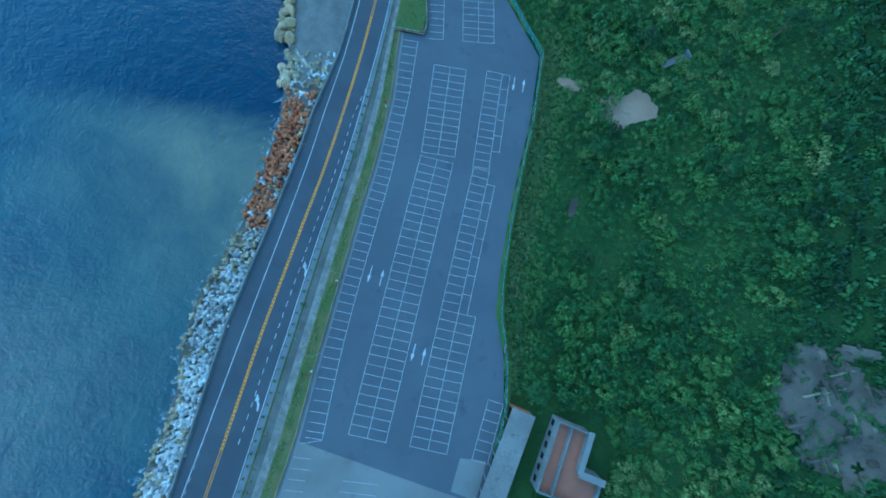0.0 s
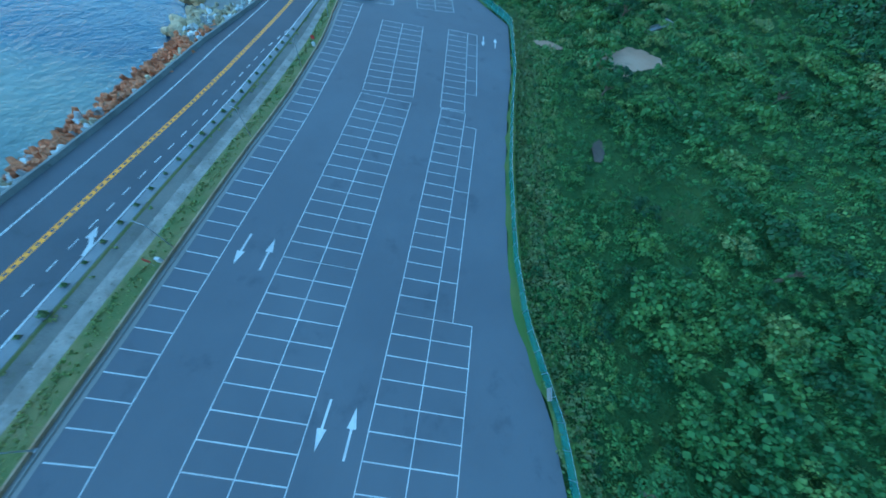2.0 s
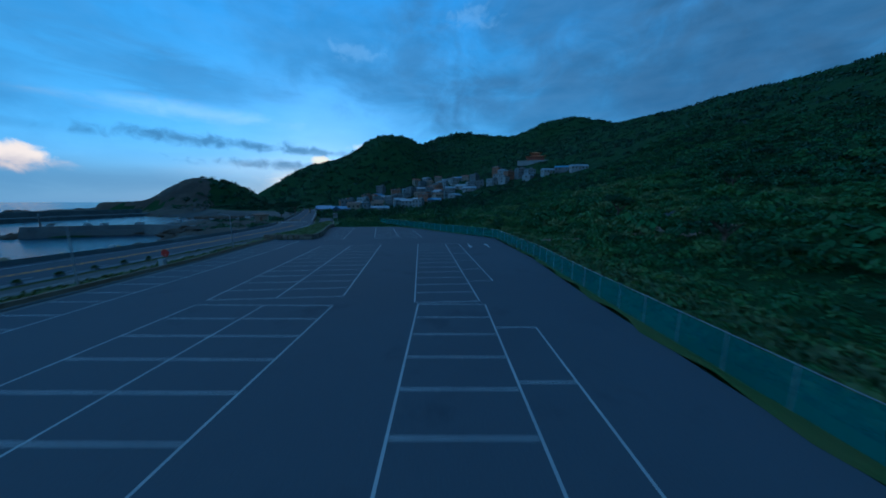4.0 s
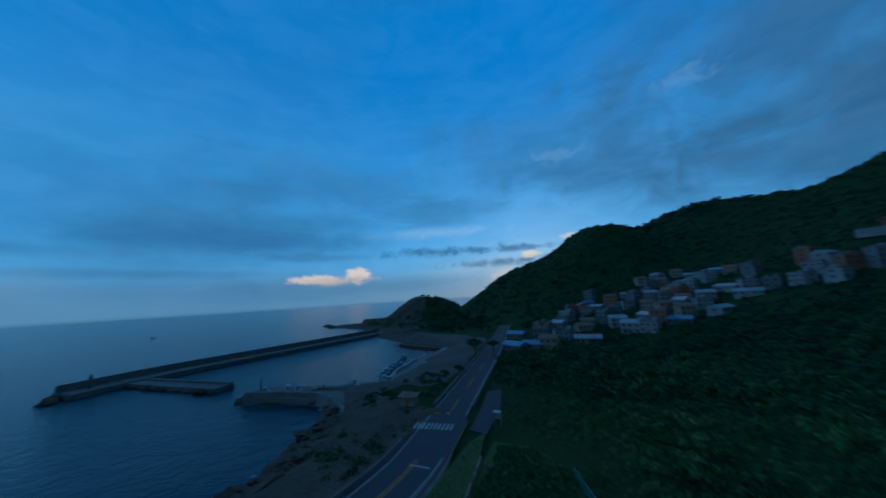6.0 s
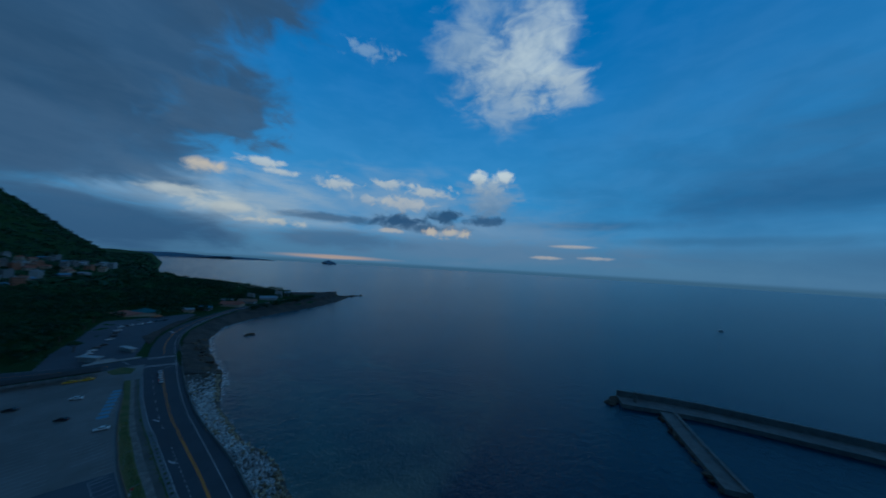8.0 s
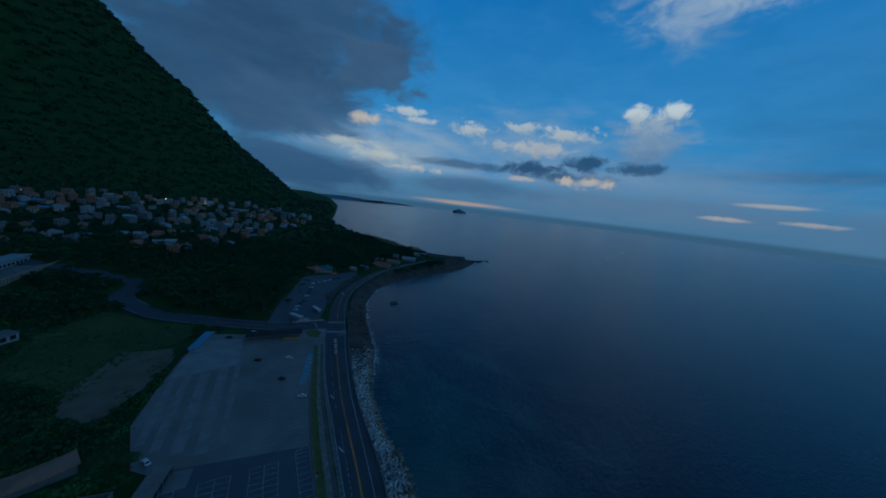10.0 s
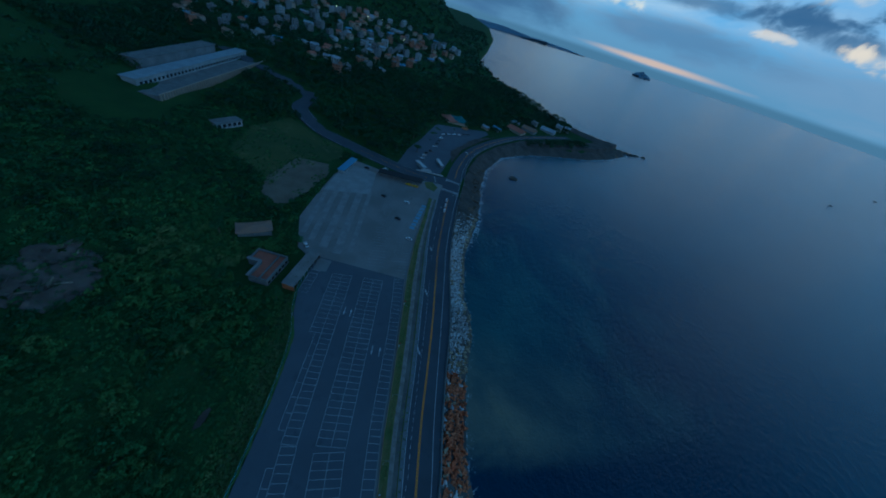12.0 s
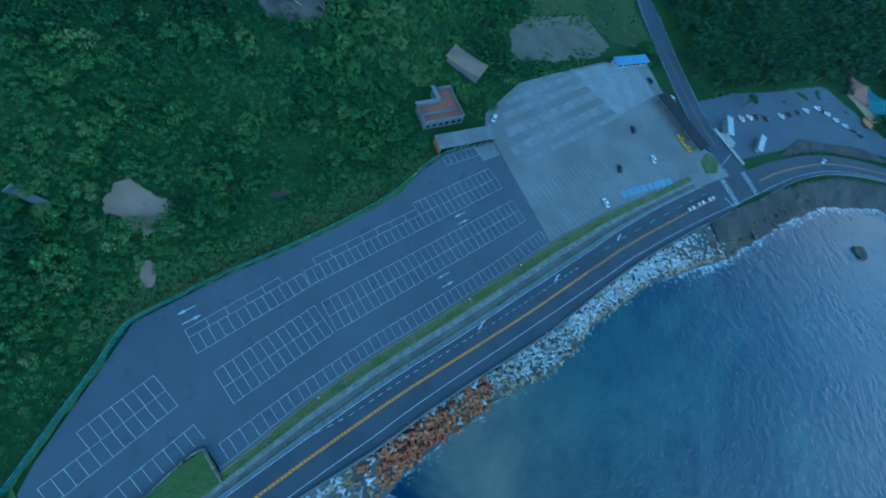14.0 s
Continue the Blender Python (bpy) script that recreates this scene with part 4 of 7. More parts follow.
zebra(-40.3, -196.0, -13, 11, 1.4, 3.8, road, 0.55)
zebra(-44.2, -214.5, -13, 11, 1.45, 3.8, road, 0.55)
zebra(-38.0, 89.2, 24, 10, 1.0, 3.4, road)
paint((-31.0, 74.0), (-27.0, 75.2), road, "stop_line", 0.4, 0.055)
paint((-43.6, 95.4), (-39.4, 97.6), road, "stop_line", 0.4, 0.055)
paint((-47.5, -191.0), (-40.8, -189.6), road, "stop_line", 0.4, 0.055)
paint((-27.0, -206.0), (-25.2, -217.5), side_road, "stop_line", 0.4, 0.42)

for side_off, side_from, side_to in ((-6.9, 3, 46), (6.9, 8, 46), (0.0, 6, 24)):
    v, q = ribbon(side_line[side_from:side_to], [(side_off - 0.09, 0.012), (side_off + 0.09, 0.012)])
    put(new("edge_line" if side_off else "centre_line", mesh_from("edge_line", v, q, PAINT_WHITE if side_off else PAINT_YELLOW)), side_road)
sheet_of("junction_pavement", [(-15, -203), (-24, -196), (-21, -168), (-18, -150), (-24, -150), (-29, -168), (-33, -190), (-36, -204), (-28, -209)], -0.06, CONCRETE, "worn grey pavement at the road junction", "pavement")

# ------------------------------------------------------------------ verge between road and car park
fine = resample(ROAD_LINE, 2.0)
fine = fine[(fine[:, 1] > -176) & (fine[:, 1] < 94)]
kerb_off = off_road(fine[:, 1], ROAD_R)
# where the verge meets the car park, seen as an offset from the road's centre
LOT_EDGE = ([-180, -150, -118, -84, -52, -35, -19, -5, 15, 28, 36, 60, 94], [15.5, 15.0, 16.0, 17.0, 15.8, 14.8, 13.8, 13.5, 12.4, 10.6, 9.8, 9.0, 4.0])
edge_off = np.interp(fine[:, 1], *LOT_EDGE)
room = np.maximum(edge_off - kerb_off, 1.0)
share = lambda f: kerb_off + room * f
PAVING = material("worn_paving", (0.15, 0.155, 0.165), (0.19, 0.195, 0.20), 0.5, 0.9, 0.3, 8, third=(0.11, 0.11, 0.09), spots=0.3)
v, q = ribbon(fine, [(kerb_off, -0.3), (kerb_off, 0.14), (share(0.15), 0.15), (share(0.15), 0.0)])
tagged(new("pavement", mesh_from("pavement", v, q, PAVING)), "pale concrete walkway edging the coast road", "pavement", kind="structure")
v, q = ribbon(fine, [(share(0.15), 0.10), (share(0.17), 0.15), (share(0.195), 0.02)])
tagged(new("grass_strip", mesh_from("grass_strip", v, q, GRASS)), "thin weedy grass line beside the walkway", "grass", kind="stuff")
DIRT = material("dark_dirt", (0.10, 0.095, 0.085), (0.15, 0.14, 0.125), 0.5, 0.95, 0.6, 5, third=(0.07, 0.085, 0.04), spots=0.35)
v, q = ribbon(fine, [(share(0.19), 0.02), (share(0.41), 0.0)])
tagged(new("dirt_path", mesh_from("dirt_path", v, q, DIRT)), "dark packed dirt path along the verge", "path", kind="structure")
v, q = ribbon(fine, [(share(0.40), 0.012), (share(0.5), 0.03), (share(0.61), 0.02)])
tagged(new("gravel_strip", mesh_from("gravel_strip", v, q, GRAVEL)), "pale gravel strip along the verge", "gravel", kind="structure")
v, q = ribbon(fine, [(share(0.60), 0.0), (share(0.64), 0.10), (share(0.8), 0.20), (share(0.94), 0.30), (share(0.965), 0.30)])
grass_verge = tagged(new("grass_verge", mesh_from("grass_verge", v, q, GRASS)), "rough green and dry grass verge above the car park", "grass", kind="structure")
near = fine[(fine[:, 1] > -150) & (fine[:, 1] < 37)]
e = np.interp(near[:, 1], *LOT_EDGE)
k = np.interp(near[:, 1], fine[:, 1], kerb_off)
wall_at = k + (e - k) * 0.965
v, q = ribbon(near, [(wall_at, -0.2), (wall_at, 0.46), (wall_at + 0.22, 0.46), (wall_at + 0.22, 0.0)])
tagged(new("retaining_wall", mesh_from("retaining_wall", v, q, material("brown_stained_wall", (0.28, 0.18, 0.11), (0.34, 0.24, 0.16), 0.6, 0.9, 0.4, 8, third=(0.12, 0.10, 0.07), spots=0.4))), "low brown-stained retaining wall along the car park", "wall", kind="structure")
v, q = ribbon(near, [(wall_at + 0.22, 0.01), (wall_at + 0.6, 0.012), (wall_at + 0.62, 0.16), (wall_at + 0.78, 0.16), (wall_at + 0.8, 0.015), (wall_at + 1.35, 0.012)])
tagged(new("drain_channel", mesh_from("drain_channel", v, q, CONCRETE)), "pale concrete drain channel beside the parking bays", "drain", kind="structure")

# raised lawn by the northern bays, with its corner wall
LAWN_POLY = [(-16.2, 37.6), (-8.9, 38.6), (-9.3, 44), (-14.6, 62), (-15.8, 69), (-20.6, 82), (-25.2, 92), (-25.6, 86), (-22.6, 72), (-19.4, 58), (-18.0, 46), (-17.6, 37.9)]
bm = bmesh.new()
top = [bm.verts.new((x, y, 0.85 - 0.008 * (y - 37))) for x, y in LAWN_POLY]
bm.faces.new(top)
low = [bm.verts.new((x, y, -0.3)) for x, y in LAWN_POLY]
for i in range(len(top)):
    j = (i + 1) % len(top)
    bm.faces.new((top[i], top[j], low[j], low[i]))
bmesh.ops.recalc_face_normals(bm, faces=bm.faces)
bmesh.ops.triangulate(bm, faces=bm.faces)
tagged(part("raised_lawn", bm, LAWN), "bright green raised lawn behind a low stone wall", "lawn", kind="structure")
STONE = material("brown_stone", (0.20, 0.16, 0.12), (0.29, 0.24, 0.18), 0.8, 0.9, 0.6, 6, third=(0.11, 0.09, 0.07), spots=0.4, per_object=0.35)
lawn_wall = thing("stone_wall", "low brown stone wall round the raised lawn", "wall", kind="structure")
for line in ([(-17.7, 37.5), (-8.6, 38.3)], [(-8.55, 38.5), (-9.0, 44), (-14.3, 62), (-15.5, 69), (-20.2, 82)]):
    p = resample(line, 0.9)
    for a, b in zip(p[:-1], p[1:]):
        d = b - a
        m = Matrix.Translation(((a[0] + b[0]) / 2, (a[1] + b[1]) / 2, 0)) @ Matrix.Rotation(math.atan2(d[1], d[0]), 4, "Z")
        for lvl in range(2):
            part("stone", box(-0.44, 0.44, -0.2, 0.2, 0.5 * lvl + 0.02, 0.5 * lvl + 0.49 + random.uniform(-0.02, 0.03), 0.04, m), STONE, lawn_wall)
# flat grass beyond the bays
sheet_of("lawn", [(-15.2, 68.4), (3.6, 70.2), (6.4, 70.4), (-3, 86), (-14, 92), (-22, 90), (-20, 82)], 0.0, LAWN, "mown grass beyond the end of the car park", "lawn")

# ------------------------------------------------------------------ seaward parapet
fine = resample(ROAD_LINE, 3.0)
fine = fine[(fine[:, 1] > -380) & (fine[:, 1] < 84)]
o = -off_road(fine[:, 1], ROAD_L) - 0.4
v, q = ribbon(fine, [(o - 0.9, -4.0), (o - 0.7, 0.55), (o - 0.25, 0.6), (o, 0.0)])
tagged(new("sea_wall", mesh_from("sea_wall", v, q, CONCRETE_DARK)), "low stained concrete sea wall along the coast road", "wall", kind="structure")

# ------------------------------------------------------------------ tetrapods
def tetrapod_mesh(name, mat, seed):
    rng = random.Random(seed)
    bm = bmesh.new()
    for d in ((0, 0, 1), (0.943, 0, -0.333), (-0.471, 0.816, -0.333), (-0.471, -0.816, -0.333)):
        d = Vector(d)
        add_rod(bm, -0.12 * d, d * (1.25 + rng.uniform(-0.1, 0.1)), 0.62, 0.36, 7)
    me = bpy.data.meshes.new(name)
    bm.to_mesh(me)
    bm.free()
    me.materials.append(mat)
    return me


ROCK_BROWN = material("algae_brown_concrete", (0.24, 0.19, 0.12), (0.34, 0.28, 0.19), 0.3, 0.9, 0.6, 3, third=(0.12, 0.10, 0.06), spots=0.4, islands=0.3, per_object=0.3)
TETRA = {m.name: [tetrapod_mesh("tetrapod", m, i) for i in range(3)] for m in (ROCK, ROCK_RUST, ROCK_BROWN)}
armour = thing("sea_defence", "heaped grey and rust-stained concrete tetrapods along the sea", "sea defence")
rest = {ROCK.name: [], ROCK_RUST.name: [], ROCK_BROWN.name: []}
rng = np.random.RandomState(11)
spine = resample(ROAD_LINE, 1.0)
spine = spine[(spine[:, 1] > -172) & (spine[:, 1] < 24)]
wall_x = -off_road(spine[:, 1], ROAD_L) - 1.6
count = 0
for (sx_, sy_), (ux, uy), wo in zip(spine[:, :2], sideways(spine), wall_x):
    here = np.array([sx_, sy_]) + np.array([ux, uy]) * wo
    reach = float(away(COAST, here[:1], here[1:])[0]) - 0.9
    for d in np.arange(0.6, reach, 1.6):
        if rng.rand() > 0.9:
            continue
        p = here - np.array([ux, uy]) * (d + rng.uniform(-0.7, 0.7)) + rng.uniform(-0.7, 0.7, 2)
        f = d / reach
        z = -0.7 - 4.0 * f + rng.uniform(-0.35, 0.5)
        rusty = -34 < p[1] < 14 and rng.rand() < (0.95 if f > 0.15 else 0.6) * (1 - 0.5 * step01(p[1], 2, 14))
        m = ROCK_RUST if rusty else ROCK_BROWN if f > 0.82 or (p[1] > -42 and rng.rand() < 0.5) or rng.rand() < 0.08 else ROCK
        spin = Euler((rng.uniform(0, 6.28), rng.uniform(0, 6.28), rng.uniform(0, 6.28))).to_matrix().to_4x4()
        mat4 = Matrix.Translation((p[0], p[1], z)) @ spin @ Matrix.Scale(rng.uniform(0.85, 1.12), 4)
        if -75 < p[1] < 14 and count < 300 and rng.rand() < 0.75:
            ob = put(new("tetrapod", TETRA[m.name][rng.randint(3)]), armour)
            ob.matrix_world = mat4
            count += 1
        else:
            rest[m.name].append(mat4)
for mat in (ROCK, ROCK_RUST, ROCK_BROWN):
    src = TETRA[mat.name][0]
    sv = np.array([v.co[:] for v in src.vertices])
    tri = []
    for p in src.polygons:
        ids = list(p.vertices)
        tri += [(ids[0], ids[i], ids[i + 1]) for i in range(1, len(ids) - 1)]
    tri = np.array(tri)
    vs = np.concatenate([sv @ np.array(m.to_3x3()).T + np.array(m.translation) for m in rest[mat.name]])
    fs = np.concatenate([tri + i * len(sv) for i in range(len(rest[mat.name]))])
    ob = put(new("tetrapod_heap", mesh_from("tetrapod_heap", vs, fs, mat)), armour)
    tagged(ob, kind="stuff")

# ------------------------------------------------------------------ boulders, shingle and shore rock


def boulder_mesh(name, mat, seed, squash=0.75, rough_amount=0.28, detail=2):
    bm = bmesh.new()
    bmesh.ops.create_icosphere(bm, subdivisions=detail, radius=1.0)
    off = Vector((seed * 3.7, seed * 1.9, seed * 5.3))
    for v in bm.verts:
        n = noise.noise(v.co * 1.3 + off) + 0.5 * noise.noise(v.co * 2.9 + off)
        v.co *= 1 + rough_amount * n * 1.6
        v.co.z *= squash
    me = bpy.data.meshes.new(name)
    bm.to_mesh(me)
    bm.free()
    me.materials.append(mat)
    return me


ORANGE_ROCK = material("ochre_boulder", (0.36, 0.24, 0.13), (0.44, 0.32, 0.20), 0.3, 0.9, 0.8, 2.0, third=(0.2, 0.16, 0.11), spots=0.35, per_object=0.25, dist=0.2)
BOULDERS = [boulder_mesh("boulder", ORANGE_ROCK, s) for s in range(4)]
DARK_BOULDERS = [boulder_mesh("boulder", CLIFF, s + 9, 0.6, 0.4) for s in range(4)]
rng = np.random.RandomState(5)
for k in range(34):
    y = rng.uniform(12, 46)
    x = np.interp(y, [12, 30, 46], [-46.5, -51.5, -56]) + rng.uniform(-1.8, 2.2)
    ob = new("boulder", BOULDERS[rng.randint(4)])
    s = rng.uniform(0.7, 1.9)
    ob.matrix_world = pose(x, y, SEA + 0.5 * s, *rng.uniform(0, 40, 2), rng.uniform(0, 360)) @ Matrix.Diagonal((s * 1.2, s, s, 1))
    tagged(ob, "ochre-brown boulder at the water's edge", "boulder", "shore boulders")
for k in range(92):
    y = rng.uniform(46, 92)
    x = np.interp(y, [46, 68, 84, 92], [-55, -65, -79, -88]) + rng.uniform(-1, 9)
    ob = new("rock", DARK_BOULDERS[rng.randint(4)])
    s = rng.uniform(0.6, 1.55) ** 2
    z = ground_at(x, y)
    ob.matrix_world = pose(x, y, max(z, SEA) + 0.15 * s, *rng.uniform(0, 25, 2), rng.uniform(0, 360)) @ Matrix.Diagonal((s * 1.6, s, s * 0.8, 1))
    tagged(ob, "dark brown layered shore rock", "rock", "shore rocks")
# shingle bank and rocky shore skins just over the ground
SHORE_BED = material("wet_rubble", (0.07, 0.066, 0.06), (0.115, 0.105, 0.092), 0.5, 0.85, 0.8, 2.5, third=(0.04, 0.04, 0.036), spots=0.4, dist=0.3)
PEBBLES = material("shingle", (0.132, 0.129, 0.121), (0.182, 0.176, 0.165), 0.7, 0.95, 1.0, 3.5, third=(0.12, 0.115, 0.10), spots=0.5, dist=0.3)


def skin(name, x0, x1, y0, y1, step, mat, label, category, keep, lift=0.06, bumpy=0.0):
    """A patch of another surface lying on the ground."""
    xs, ys = np.arange(x0, x1, step), np.arange(y0, y1, step)
    ax, ay = np.meshgrid(xs, ys)
    az_ = height(ax.ravel(), ay.ravel()) + lift
    if bumpy:
        az_ = az_ + bumpy * np.abs(fractal(ax.ravel(), ay.ravel(), 7, 3)) * 2
    n = len(xs)
    cell = (np.arange(len(ys) - 1)[:, None] * n + np.arange(n - 1)[None]).ravel()
    cx, cy = ax.ravel()[cell] + step / 2, ay.ravel()[cell] + step / 2
    cell = cell[keep(cx, cy)]
    q = np.stack([cell, cell + 1, cell + n + 1, cell + n], 1)
    used, inv = np.unique(q, return_inverse=True)
    v = np.stack([ax.ravel(), ay.ravel(), az_], 1)[used]
    return tagged(new(name, mesh_from(name, v, inv.reshape(-1, 4), mat, True)), label, category, kind="structure")


sea_edge = (fine[:, :2] + sideways(fine) * (o - 0.5)[:, None])
left_of_road = lambda x, y: x < np.interp(y, sea_edge[:, 1], sea_edge[:, 0])
skin("rubble_bed", -66, -30, -236, 14, 1.2, SHORE_BED, "dark wet rubble under the tetrapods", "rubble", lambda x, y: left_of_road(x, y) & (away(COAST, x, y) < 22), 0.25, 0.5)
skin("shingle_bank", -62, -30, 8, 50, 1.0, PEBBLES, "grey shingle bank below the sea wall", "shingle", lambda x, y: left_of_road(x, y) & (y + 3 * fractal(x, y, 6) > 11), 0.12, 0.3)
skin("rocky_shore", -104, -30, 44, 100, 1.4, CLIFF, "dark brown layered rock shore below the road", "rock", lambda x, y: left_of_road(x, y), 0.10, 1.3)
SHORE_DARK = material("dark_shore_rock", (0.060, 0.052, 0.045), (0.105, 0.088, 0.072), 0.2, 0.95, 1.0, 1.2, third=(0.05, 0.048, 0.04), spots=0.45, dist=0.6)
skin("rocky_shore", -420, -40, -530, -164, 2.0, SHORE_DARK, "dark brown rocky shore below the southern road", "rock", lambda x, y: (np.where(inside(LAND, x, y), 1, -1) * away(COAST, x, y) < 42) & (away(ROAD_LINE, x, y) > 9.5), 0.35, 1.6)
skin("rocky_shore", -435, -180, 225, 420, 3.0, CLIFF, "brown rocky headland shore beyond the harbour", "rock", lambda x, y: (away(COAST, x, y) < 17 + 22 * fractal(x, y, 30) + 18 * (x < -285) + 34 * ((x > -300) & (x < -196) & (y < 322 + 14 * fractal(x, y, 16)))), 0.15, 2.2)

rng = np.random.RandomState(19)
for k in range(64):
    y = rng.uniform(-262, -160)
    x = np.interp(y, [-262, -222, -166, -160], [-79, -71, -64, -62]) + rng.uniform(0.5, 9)
    ob = new("rock", DARK_BOULDERS[rng.randint(4)])
    s = rng.uniform(0.7, 2.3)
    ob.matrix_world = pose(x, y, max(ground_at(x, y), SEA) + 0.25 * s, *rng.uniform(0, 25, 2), rng.uniform(0, 360)) @ Matrix.Diagonal((s * 1.4, s, s * 0.85, 1))
    tagged(ob, "dark brown layered shore rock", "rock", "shore rocks")

# ------------------------------------------------------------------ fence
FENCE = [(-4.6, 85.6), (6.4, 70.6), (15.9, 58.6), (22.5, 50.0), (29.4, 41.6), (30.8, 18), (30.4, 2.6), (30.5, -15), (31.6, -32), (33.2, -41.6), (37.2, -53), (39.3, -65), (38.8, -79.5)]


def net_material():
    m = material("fence_net", (0.015, 0.15, 0.14), (0.03, 0.20, 0.18), 0.8, 0.8, 0.0, 25)
    n = Nodes(m.node_tree)
    clear = n.add("ShaderNodeBsdfTransparent")
    both = n.add("ShaderNodeMixShader")
    both.inputs[0].default_value = 0.62
    n.t.links.new(clear.outputs[0], both.inputs[1])
    n.t.links.new(m.node_tree.nodes["Principled BSDF"].outputs[0], both.inputs[2])
    n.t.links.new(both.outputs[0], m.node_tree.nodes["Material Output"].inputs[0])
    return m


NET = net_material()
fence = thing("net_fence", "green net fence on thin posts between car park and scrub", "fence")
p = np.array(FENCE, float)
s = np.r_[0, np.cumsum(np.linalg.norm(np.diff(p, axis=0), axis=1))]
posts = [np.array([np.interp(u, s, p[:, 0]), np.interp(u, s, p[:, 1])]) for u in np.arange(0, s[-1], 2.6)]
post_bm = rod((0, 0, 0), (0, 0, 1.9), 0.035, 0.035, 6)
post_mesh = bpy.data.meshes.new("post")
post_bm.to_mesh(post_mesh)
post_mesh.materials.append(STEEL)
for a in posts:
    ob = put(new("post", post_mesh), fence)
    ob.location = (a[0], a[1], 0)
for a, b in zip(posts[:-1], posts[1:]):
    me = bpy.data.meshes.new("net_panel")
    t = np.array([b[1] - a[1], a[0] - b[0]])
    t = t / np.linalg.norm(t) * 0.012
    mid = (a + b) / 2 + np.random.uniform(-0.05, 0.05, 2)
    ring = [(*(a + t), 0.05), (*(mid + t), 0.05), (*(b + t), 0.05), (*(b + t), 1.82), (*(mid + t), 1.78), (*(a + t), 1.82)]
    me.from_pydata(ring, [], [(0, 1, 4, 5), (1, 2, 3, 4)])
    me.materials.append(NET)
    put(new("net_panel", me), fence)
    part("top_wire", rod((*a, 1.84), (*b, 1.84), 0.022, 0.022, 5), STEEL, fence)
# weedy strip between asphalt and fence
p = resample(FENCE[1:], 2.0)
wide = 0.55 * np.interp(p[:, 1], [-90, -60, -48, -40, -30, 0, 70], [0.5, 0.6, 1.5, 2.2, 1.4, 0.9, 1.0]) + 0.25 * np.sin(p[:, 1] * 0.9) + 0.2 * np.sin(p[:, 1] * 2.3)
v, q = ribbon(p, [(wide, 0.012), (wide * 0.5, 0.09), (-0.3, 0.14), (-1.2, 0.05)])
tagged(new("fence_grass", mesh_from("fence_grass", v, q, LAWN)), "overgrown grass edge along the net fence", "grass", kind="structure")
info_board = thing("notice_board", "small white notice panel on the net fence", "sign")
part("panel", box(35.75, 35.83, -50.6, -49.4, 0.6, 1.5), CONCRETE, info_board)
part("frame", box(35.84, 35.9, -50.7, -49.3, 0.5, 1.6), STEEL, info_board)

# ------------------------------------------------------------------ street furniture
lamp = thing("lamp_post", "slim grey lamp post on the grass verge", "lamp post", pose(-12.9, -61.8, 0.2), "verge lamp posts")
part("pole", rod((0, 0, 0), (0, 0, 5.2), 0.07, 0.045, 8), STEEL, lamp)
part("base_plate", box(-0.18, 0.18, -0.18, 0.18, 0, 0.04), STEEL, lamp)
part("arm", rod((0, 0, 5.15), (-1.1, 0.1, 5.35), 0.035, 0.03, 6), STEEL, lamp)
part("lamp_head", box(-1.65, -1.0, 0.0, 0.22, 5.3, 5.42, 0.03), CONCRETE, lamp, "flat pale lamp head")
for y in (-105.0, -83.4, -40.1, -18.5, 3.1, 24.5):
    x = np.interp(y, [-110, -83, -62, -40, -18, 3, 25], [-14.4, -13.6, -13.2, -13.2, -13.4, -13.3, -15.0])
    copy_thing(lamp, pose(x, y, 0.2))
RED = material("sign_red", (0.45, 0.03, 0.02), (0.40, 0.04, 0.03), 1.0, 0.5, 0.0, 10)
sign = thing("round_sign", "red round sign on a short post in the verge", "sign", pose(-13.9, -67.4, 0.2), "verge signs")
part("post", rod((0, 0, 0), (0, 0, 1.3), 0.03, 0.03, 6), STEEL, sign)
bm = bmesh.new()
bmesh.ops.create_cone(bm, cap_ends=True, segments=20, radius1=0.45, radius2=0.45, depth=0.03, matrix=Matrix.Translation((0, 0, 1.4)) @ Matrix.Rotation(radians(90), 4, "X"))
part("disc", bm, RED, sign)
for y in (-42.9, 12.0):
    copy_thing(sign, pose(-13.9, y, 0.2))
for x, y in ((-13.4, -66.6), (-13.5, -42.2), (-13.6, 11.2)):
    cab = thing("utility_box", "small white utility cabinet on the verge", "cabinet", pose(x, y, 0.25))
    part("body", box(-0.3, 0.3, -0.2, 0.2, 0, 0.8, 0.03), PAINT_WHITE, cab)
    part("door", box(-0.26, 0.26, -0.215, -0.2, 0.08, 0.74), PAINT_WHITE, cab)
bollard = thing("planter", "low worn planter box with weeds on the walkway", "planter", pose(-20.8, -50.4, 0.15), "walkway planters")
part("box", box(-0.34, 0.34, -0.5, 0.5, 0, 0.2, 0.05), PAVING, bollard)
bm = bmesh.new()
rngp = random.Random(3)
for _ in range(70):
    a, r, z = rngp.uniform(0, 6.28), rngp.uniform(0, 0.42), rngp.uniform(0.28, 0.6)
    c = Vector((math.cos(a) * r, math.sin(a) * r, z))
    d, e_ = Vector((rngp.uniform(-1, 1), rngp.uniform(-1, 1), rngp.uniform(-0.4, 1))).normalized() * 0.2, Vector((rngp.uniform(-1, 1), rngp.uniform(-1, 1), 0.3)).normalized() * 0.1
    bm.faces.new([bm.verts.new(c - d - e_), bm.verts.new(c + d - e_), bm.verts.new(c + d + e_), bm.verts.new(c - d + e_)])
part("shrub", bm, LEAF_DRY, bollard, "olive weedy shrub")
